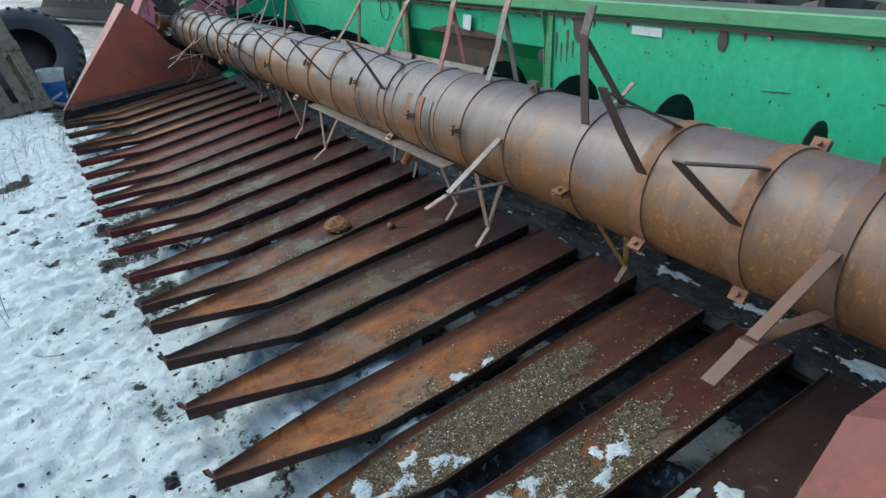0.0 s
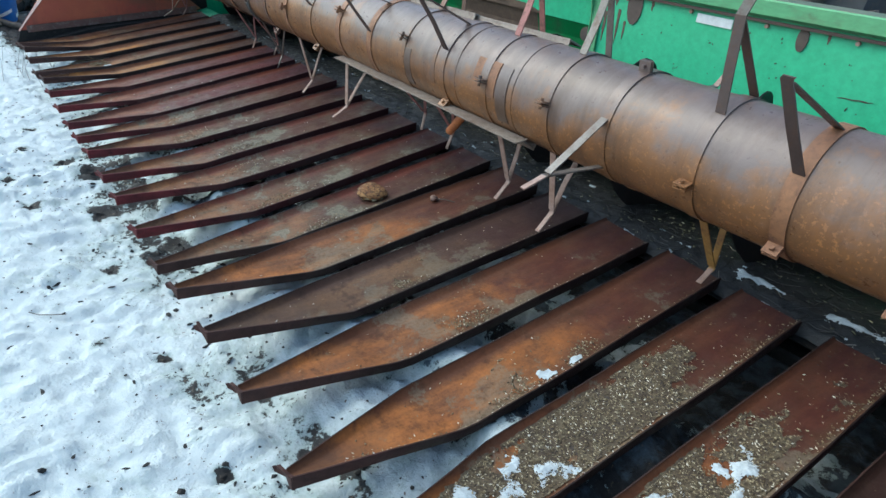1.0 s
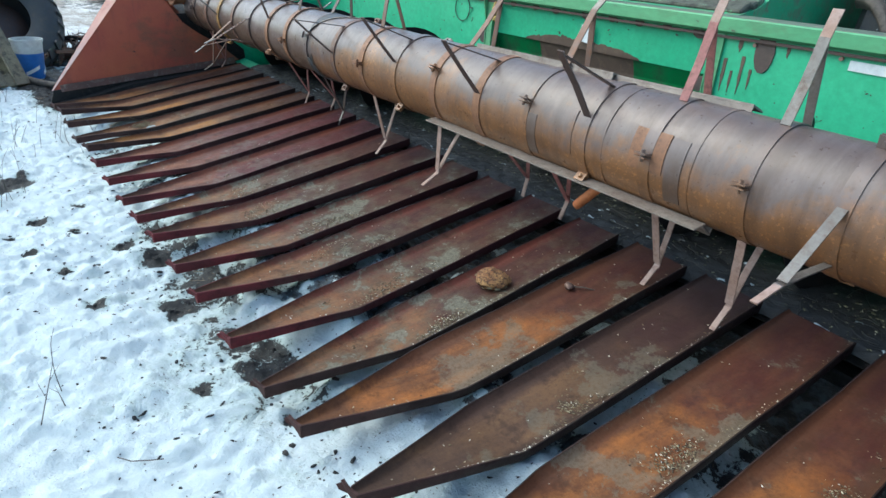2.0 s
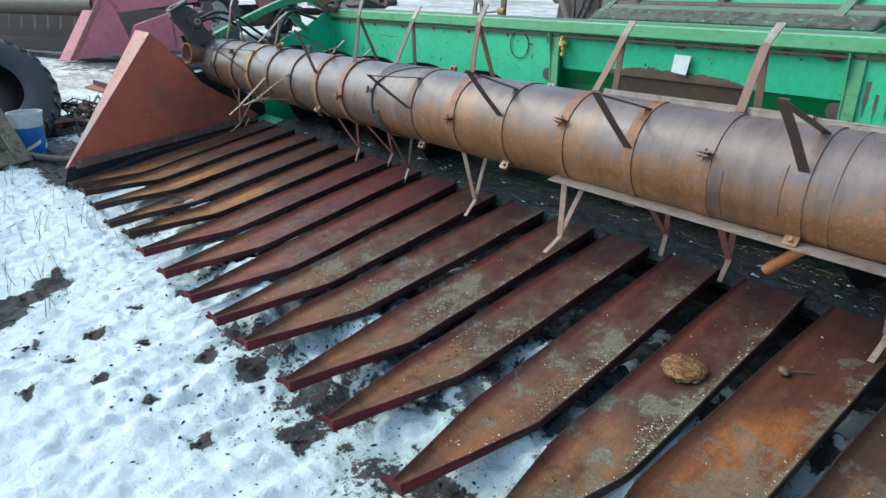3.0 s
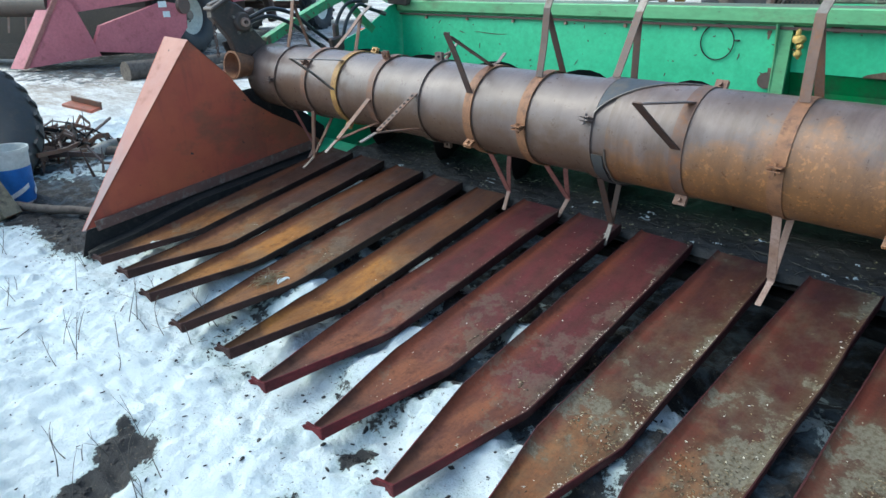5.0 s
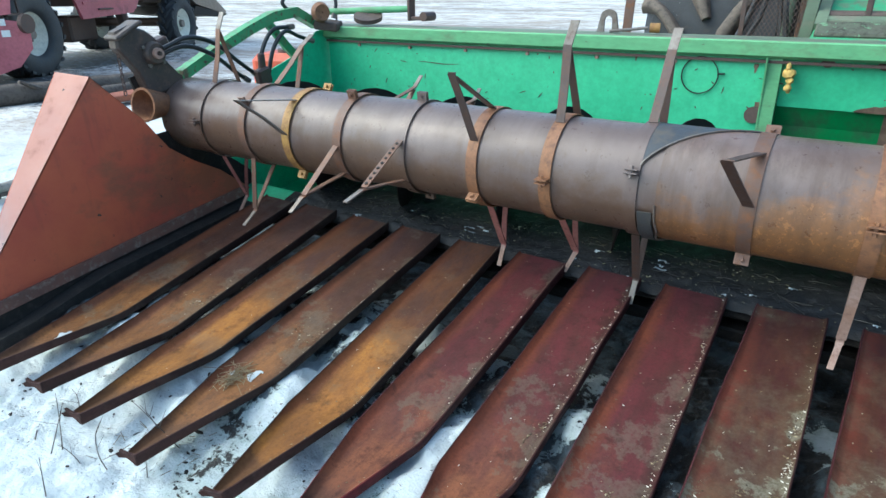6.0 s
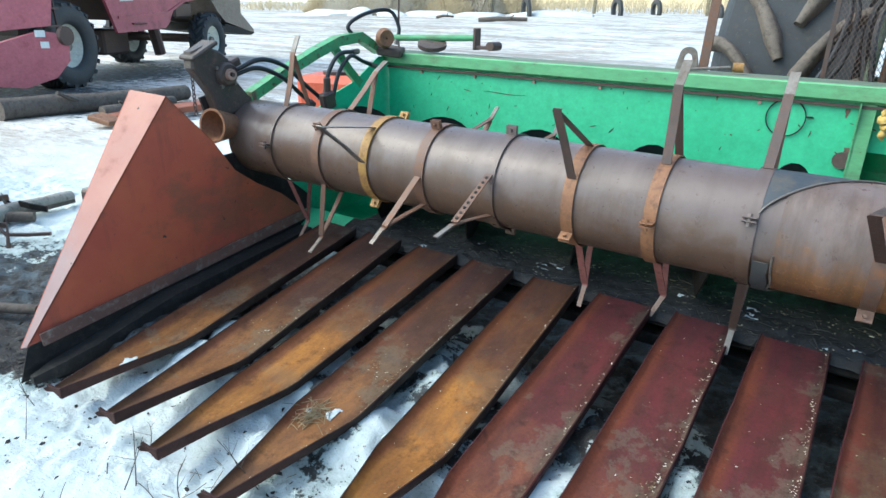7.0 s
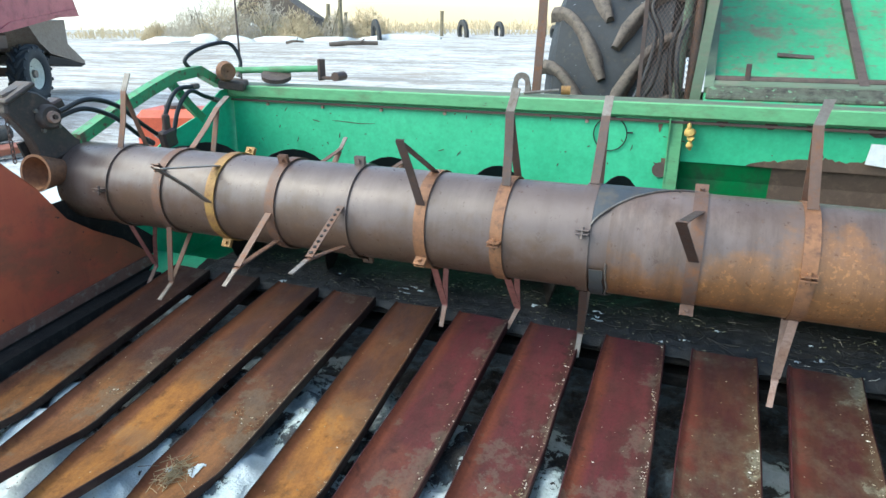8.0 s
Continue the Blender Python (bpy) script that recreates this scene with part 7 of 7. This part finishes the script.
def layer(verts, faces, xs, ys, field, at, grain, rng):
    """A thin ragged layer: the cells of a grid in which field is above nought, as thick as the field says."""
    seen = {}
    vals = {(i, j): field(x, y) for i, x in enumerate(xs) for j, y in enumerate(ys)}

    def vert(i, j):
        if (i, j) not in seen:
            f = vals[i, j]
            seen[i, j] = len(verts)
            verts.append(tuple(at(xs[i] + rng.uniform(-grain, grain), ys[j] + rng.uniform(-grain, grain), f)))
        return seen[i, j]

    live = []
    for i in range(len(xs) - 1):
        for j in range(len(ys) - 1):
            k = sum(vals[q] > 0 for q in ((i, j), (i + 1, j), (i + 1, j + 1), (i, j + 1)))
            if k >= 3:
                faces.append((vert(i, j), vert(i + 1, j), vert(i + 1, j + 1), vert(i, j + 1)))
                live.append((xs[i], ys[j], vals[i, j]))
    return live


def fbm(x, y, z):
    return noise.noise((x, y, z)) + 0.5 * noise.noise((2.1 * x, 2.1 * y, z + 5)) + 0.28 * noise.noise((4.3 * x, 4.3 * y, z + 9)) + 0.16 * noise.noise((9 * x, 9 * y, z + 2))


def steps_between(a, b, d):
    n = max(1, int((b - a) / d))
    return [a + (b - a) * k / n for k in range(n + 1)]


# pan: heap strength, its middle and half length along the pan, most loose husks
HEAPS = {6: (1.05, 0.66, 0.36, 5200), 5: (1.10, 0.66, 0.34, 5200), 4: (0.62, 0.72, 0.30, 700), 3: (0.55, 0.70, 0.30, 420), 2: (0.55, 0.75, 0.30, 300), 0: (0.62, 0.70, 0.35, 420), -1: (0.72, 0.62, 0.30, 450), -2: (0.80, 0.62, 0.28, 500), -3: (0.82, 0.60, 0.26, 520), -4: (0.75, 0.55, 0.30, 450), -5: (0.80, 0.55, 0.30, 420), -10: (0.62, 0.75, 0.30, 120)}
FEW_HUSKS = (0.42, 0.65, 0.30, 150)
# pan, along, across, radius of leftover snow
PAN_SNOW = [(5, 0.42, 0.02, 0.085), (5, 0.30, 0.0, 0.07), (5, 0.55, 0.045, 0.05), (6, 0.89, 0.02, 0.06), (6, 0.80, 0.06, 0.05), (6, 0.60, -0.03, 0.075), (6, 0.67, 0.045, 0.05), (6, 0.42, 0.0, 0.07), (7, 0.90, -0.05, 0.05), (7, 0.97, -0.03, 0.045), (7, 0.70, 0.03, 0.06), (4, 0.74, 0.075, 0.035), (4, 0.86, 0.078, 0.03), (-13, 0.24, 0.03, 0.045), (-13, 0.11, 0.015, 0.02), (-10, 0.46, 0.02, 0.028), (-10, 0.42, -0.05, 0.02)]


def build_litter():
    """Chaff and seeds in the pans, a few lumps of snow, all loose and past counting."""
    rng = random.Random(14)
    verts, faces, cv, cf, sv, sf, pv, pf = [], [], [], [], [], [], [], []

    def husk(m, x, y, z, verts=verts, faces=faces, big=1.0):
        s = big * rng.choice((0.0011, 0.0014, 0.0018, 0.0023)) * rng.uniform(0.8, 1.25)
        a = rng.uniform(0, 6.28)
        c, d = math.cos(a) * s, math.sin(a) * s
        i = len(verts)
        for q in ((c * 2.2, d * 2.2, rng.uniform(0, 0.003)), (-d, c, 0.0006), (-c * 2.2, -d * 2.2, rng.uniform(0, 0.002)), (d, -c, 0.0006), (0, 0, s * 1.1)):
            verts.append(tuple(m @ Vector((x + q[0], y + q[1], z + q[2]))))
        faces.extend([(i, i + 1, i + 4), (i + 1, i + 2, i + 4), (i + 2, i + 3, i + 4), (i + 3, i, i + 4)])

    for n in range(7, -14, -1):
        power, centre, half, count = HEAPS.get(n, FEW_HUSKS)
        form = PANS[n]
        m = form.m
        z0 = rng.uniform(0, 90)
        heavy = power > 1.0
        ys = steps_between(0.12, 1.40, 0.006)
        xs = steps_between(-0.09, 0.09, 0.006)

        def field(x, y):
            if abs(x) > form.rim(y, 1 if x > 0 else -1) - 0.014:
                return -1.0
            side = x / 0.09
            v = (0.85 if heavy else 0.5) * fbm(x * 11, y * 6.5, z0) + power * math.exp(-((y - centre) / half) ** 2) + (0.16 if heavy else 0.22) * side
            return v - (0.52 if heavy else 0.80)

        thick = 0.0035 if heavy else 0.002
        at = lambda x, y, f: m @ Vector((x, y, form.z(x, y) - 0.0005 + min(thick, 0.0022 * max(0.0, f * 9) ** 0.6) * rng.uniform(0.7, 1.2) + (0.0008 if f > 0 else -0.003)))
        live = layer(cv if heavy else [], cf if heavy else [], xs, ys, field, at, 0.0015, rng)
        for k in range(min(count, 2 * len(live))):
            x, y, f = rng.choice(live)
            stray = 0.022 if k % 3 == 0 else 0.005
            y = min(1.45, max(0.12, y + rng.gauss(0, stray)))
            x = max(-form.flat(y, -1), min(form.flat(y, 1) + 0.008, x + rng.gauss(0, stray)))
            husk(m, x, y, form.z(x, y) + 0.001 + min(thick, 0.0022 * (max(0.0, f) * 9) ** 0.6 if heavy else 0.0))
        for k in range(50 + count // 9):
            y = rng.uniform(0.15, 1.47)
            f = form.flat(y, 1)
            x = f + 0.010 - abs(rng.gauss(0, 0.010)) if rng.random() < 0.7 else rng.uniform(-f, f)
            husk(m, x, y, form.z(x, y) + 0.0015)
        # pale husks swept into the near fold, a few strays
        lots = 260 if -7 <= n <= 0 else 150 if n > 0 else 60
        for k in range(lots):
            y = rng.uniform(0.2, 1.25) if rng.random() < 0.8 else rng.uniform(0.1, 1.46)
            if noise.noise((y * 3.2, z0, 5.0)) < rng.uniform(-0.35, 0.4) and k % 12:
                continue
            x = form.rim(y, 1) - 0.004 - abs(rng.gauss(0, 0.011)) if k % 9 else rng.uniform(-form.flat(y, -1), form.flat(y, 1))
            husk(m, x, y, form.z(x, y) + 0.001, pv, pf, 1.0)
        # snow
        mine = [q for q in PAN_SNOW if q[0] == n]
        for _, y0, x0, r in mine:
            def white(x, y):
                if abs(x) > form.rim(y, 1 if x > 0 else -1) - 0.012:
                    return -1.0
                return 0.5 - math.hypot((x - x0) / r, (y - y0) / (1.5 * r)) + 1.05 * fbm(x * 21, y * 19, z0 + 3)
            at = lambda x, y, f: m @ Vector((x, y, form.z(x, y) + 0.002 + (0.0015 + (0.003 if n < 0 else 0.007) * min(1.0, max(0.0, f)) if f > 0 else -0.004) * rng.uniform(0.75, 1.15)))
            layer(sv, sf, steps_between(x0 - 2 * r, x0 + 2 * r, 0.006), steps_between(max(0.03, y0 - 2.6 * r), y0 + 2.6 * r, 0.006), white, at, 0.001, rng)
    me = bpy.data.meshes.new("chaff")
    me.from_pydata(verts, [], faces)
    me.materials.append(CHAFF)
    tagged(new("chaff", me), "pale chaff and seed husks littering the lifter pans", "chaff", kind="stuff")
    for nm, v, f, mat, label, cat in (("pale_husks", pv, pf, HUSK_PALE, "whitish empty husks swept along the folds of the pans", "husks"), ("chaff_crust", cv, cf, CRUST, "matted grey-tan crust of chaff dust on the pans", "chaff"), ("pan_snow", sv, sf, SNOW_BIT, "thin ragged leftovers of dirty snow in the pans", "snow")):
        me = bpy.data.meshes.new(nm)
        me.from_pydata(v, [], f)
        me.materials.append(mat)
        tagged(new(nm, me), label, cat, kind="stuff")

build_litter()


def heap_z(x, y):
    """Surface of the wet plant rubbish that fills the trough in front of the auger."""
    z = along_line(y, [(1.455, 0.300), (1.472, 0.330), (1.54, 0.340), (1.62, 0.345), (1.80, 0.350), (2.0, 0.40), (2.2, 0.52)])
    return z + 0.012 * noise.noise((x * 3.0, y * 5.0, 1.0)) + 0.012 * abs(noise.noise((x * 9, y * 14, 4.0))) + 0.007 * noise.noise((x * 26, y * 30, 2.0)) + 0.05 * max(0.0, (y - 1.6)) * noise.noise((x * 2.2, y * 3.0, 12.0))


def build_rubbish():
    rng = random.Random(61)
    xs, ys = steps_between(X0 + 0.24, X1 - 0.01, 0.014), steps_between(1.455, 2.2, 0.014)
    n = len(xs)
    verts = [(x, y, heap_z(x, y) - 0.12 * max(0.0, (X0 + 0.42 - x) / 0.2)) for y in ys for x in xs]
    faces = [(j * n + i, j * n + i + 1, (j + 1) * n + i + 1, (j + 1) * n + i) for j in range(len(ys) - 1) for i in range(n - 1)]
    heap = listed("trough_rubbish", verts, faces, RUBBISH, "black wet matted plant rubbish filling the header trough", "rubbish")
    heap.data.polygons.foreach_set("use_smooth", [True] * len(faces))

    def strand(v, f, x, y, l, w, lift):
        a = rng.gauss(0, 0.9)
        dx, dy = math.cos(a) * l / 2, math.sin(a) * l / 2
        nx, ny = -math.sin(a) * w / 2, math.cos(a) * w / 2
        bow = rng.uniform(-0.25, 0.25) * l
        i = len(v)
        for k, t in enumerate((-1, 0, 1)):
            px, py = x + dx * t + nx / w * bow * (1 - t * t), y + dy * t + ny / w * bow * (1 - t * t)
            pz = heap_z(px, py) + lift + rng.uniform(0, 0.004)
            v.extend([(px - nx, py - ny, pz), (px + nx, py + ny, pz), (px, py, pz + w * 0.7)])
        for k in (0, 3):
            for p, q in ((0, 1), (1, 2), (2, 0)):
                f.append((i + k + p, i + k + q, i + k + 3 + q, i + k + 3 + p))

    v, f = [], []
    for k in range(1700):
        x, y = rng.uniform(X0 + 0.4, X1 - 0.05), 1.462 + 0.5 * rng.random() ** 1.3
        strand(v, f, x, y, rng.choice((0.012, 0.02, 0.03, 0.05, 0.09)) * rng.uniform(0.7, 1.3), rng.choice((0.0012, 0.0018, 0.0026)), 0.0)
    listed("rubbish_strands", v, f, STALKS, "dark wet stalks and fibres with a few pale ones", "stalks")
    v, f = [], []
    for k in range(3600):
        x = rng.uniform(X0 + 0.5, X1 - 0.05)
        y = rng.choice((rng.uniform(1.47, 1.62), rng.gauss(1.72, 0.06), rng.gauss(1.72, 0.06)))
        if y < 1.462 or noise.noise((x * 2.4, y * 6, 40.0)) < rng.uniform(-0.5, 0.35):
            continue
        pebble(v, f, (x, y, heap_z(x, y) + 0.001), rng.choice((0.0018, 0.0025, 0.0032, 0.0045)), rng, 0.5, 1, 0.3, 1.6)
    listed("trough_seeds", v, f, SEEDS, "pale olive seeds and husks scattered on the wet rubbish", "seeds")
    # ice and snow left on the rubbish; the finer streaks stand for wet glints
    v, f = [], []

    def scrap(x, y):
        east = max(0.0, min(1.0, (x - 1.0) / 0.7))
        return max(0.8 * fbm(x * 5.5, y * 14, 33.0) - 0.66 + 0.62 * east * math.exp(-((y - 1.575) / 0.045) ** 2), 0.7 * fbm(x * 11, y * 55, 71.0) - 0.40)

    layer(v, f, steps_between(X0 + 0.6, X1 - 0.02, 0.008), steps_between(1.472, 1.68, 0.006), scrap, lambda x, y, q: Vector((x, y, heap_z(x, y) + (0.003 + 0.014 * min(0.5, max(0.0, q)) if q > 0 else -0.004))), 0.002, rng)
    listed("trough_snow", v, f, SNOW_BIT, "ragged scraps of snow and ice and fine white streaks as wet glints on the rubbish", "snow")


build_rubbish()


def build_ground_bits():
    rng = random.Random(77)
    v, f = [], []
    for k in range(5200):
        x = rng.uniform(-5.2, 2.4)
        y = rng.choice((rng.uniform(-2.0, 0.1), rng.uniform(-0.5, 0.3), rng.uniform(0.0, 0.9)))
        t = thin_snow_and_shade(x, y)
        if rng.random() > 0.10 + 1.4 * t:
            continue
        r = rng.choice((0.002, 0.0025, 0.003, 0.0035, 0.0045, 0.007)) * (1.0 + t)
        pebble(v, f, (x, y, ground_height(x, y) + 0.001), r, rng, 0.55, 1, 0.45, 1.7 if k % 4 == 0 else 1.0)
    for x, y, r in CLOD_SPOTS:
        pebble(v, f, (x, y, ground_height(x, y) + 0.004), r * rng.uniform(0.22, 0.38), rng, 0.4, 2, 0.5)
        for q in range(7):
            px, py = x + rng.gauss(0, 1.0) * r, y + rng.gauss(0, 0.8) * r
            pebble(v, f, (px, py, ground_height(px, py)), r * rng.choice((0.08, 0.12, 0.2)), rng, 0.6, 1, 0.5)
    listed("soil_clods", v, f, CLOD, "dark soil clods scattered over the snow", "clods")
    bm = B()
    for cx, cy, n in ((-3.3, -0.35, 10), (-3.15, -0.15, 8), (-2.6, -0.5, 7), (-3.6, -0.6, 6), (-4.0, -0.35, 5), (-2.3, -0.45, 6), (-1.6, -0.9, 5), (-0.3, -0.6, 5), (0.3, -0.75, 4), (-4.1, 0.0, 4), (-3.4, -0.02, 5), (-4.6, -0.2, 6), (-2.1, -0.9, 14), (-3.1, 0.12, 5)):
        for k in range((n + 1) // 2):
            p = Vector((cx + rng.uniform(-0.12, 0.12), cy + rng.uniform(-0.12, 0.12), 0))
            p.z = ground_height(p.x, p.y) - 0.01
            h = rng.uniform(0.06, 0.24)
            lean = Vector((rng.gauss(0, 0.28), rng.gauss(0, 0.28), 1)) * h
            curl = Vector((rng.gauss(0, 0.08), rng.gauss(0, 0.08), 0)) * h
            stem = curve_pts([p, p + lean * 0.35 - curl * 0.2, p + lean * 0.75 + curl * 0.2, p + lean + curl], 3)
            pipe(bm, stem, lambda q: 0.0021 * (1 - 0.65 * q), 4)
            for b in (stem[4], stem[6]) if k % 2 == 0 else (stem[5],):
                pipe(bm, [b, b + Vector((rng.gauss(0, 0.3), rng.gauss(0, 0.3), 0.5)) * h * 0.5], lambda q: 0.001 * (1 - 0.6 * q), 4)
    for k in range(8):
        p = Vector((rng.uniform(-4.6, -2.3), rng.uniform(-0.95, -0.02), 0))
        p.z = ground_height(p.x, p.y) - 0.01
        h = rng.uniform(0.18, 0.42)
        lean = Vector((rng.gauss(0, 0.30), rng.gauss(0, 0.22), 1)) * h
        curl = Vector((rng.gauss(0, 0.10), rng.gauss(0, 0.10), -0.03)) * h
        pipe(bm, curve_pts([p, p + lean * 0.35 - curl * 0.3, p + lean * 0.75 + curl * 0.2, p + lean + curl], 4), lambda q: 0.0016 * (1 - 0.65 * q), 4)
    for k in range(36):
        p = Vector((rng.uniform(-4.2, 1.6), rng.uniform(-1.8, -0.05), 0))
        p.z = ground_height(p.x, p.y) + 0.004
        a = rng.uniform(0, 6.28)
        l = rng.uniform(0.02, 0.09)
        d = Vector((math.cos(a), math.sin(a), 0.1)) * l
        e = Vector((-d.y, d.x, 0)) * rng.uniform(-0.3, 0.3)
        pipe(bm, [p - d, p - d * 0.3 + e, p + d * 0.4 + e * 0.6, p + d], rng.uniform(0.0012, 0.003), 4)
    solo("dry_stems", bm, STRAW_GREY, "thin dry weed stems sticking out of the snow", "weeds", kind="stuff")
    bm = B()
    for cx, cy in ((-1.35, 0.08), (-1.0, 0.12), (-3.2, 0.1), (-2.95, 0.2), (0.55, 0.18), (-2.15, -0.9), (-4.7, 0.0)):
        for k in range(14):
            a = rng.uniform(0, 6.28)
            p = Vector((cx + rng.gauss(0, 0.06), cy + rng.gauss(0, 0.05), 0.012))
            d = Vector((math.cos(a), math.sin(a), rng.uniform(0.0, 0.5))) * rng.uniform(0.02, 0.06)
            pipe(bm, [p, p + d], 0.0012, 3)
    # a matted tuft caught on one pan
    form = PANS[-10]
    for k in range(70):
        x, y = rng.gauss(-0.035, 0.022), rng.gauss(0.41, 0.035)
        p = form.m @ Vector((x, y, form.z(x, y) + rng.uniform(0.002, 0.018)))
        d = Vector((rng.gauss(0, 1), rng.gauss(0, 1), rng.gauss(0, 0.25))).normalized() * rng.uniform(0.015, 0.05)
        pipe(bm, [p - d, p, p + d + Vector((0, 0, -0.004))], 0.0012, 3)
    solo("straw_wisps", bm, STRAW, "flattened straw wisps at the pan noses", "straw", kind="stuff")


build_ground_bits()
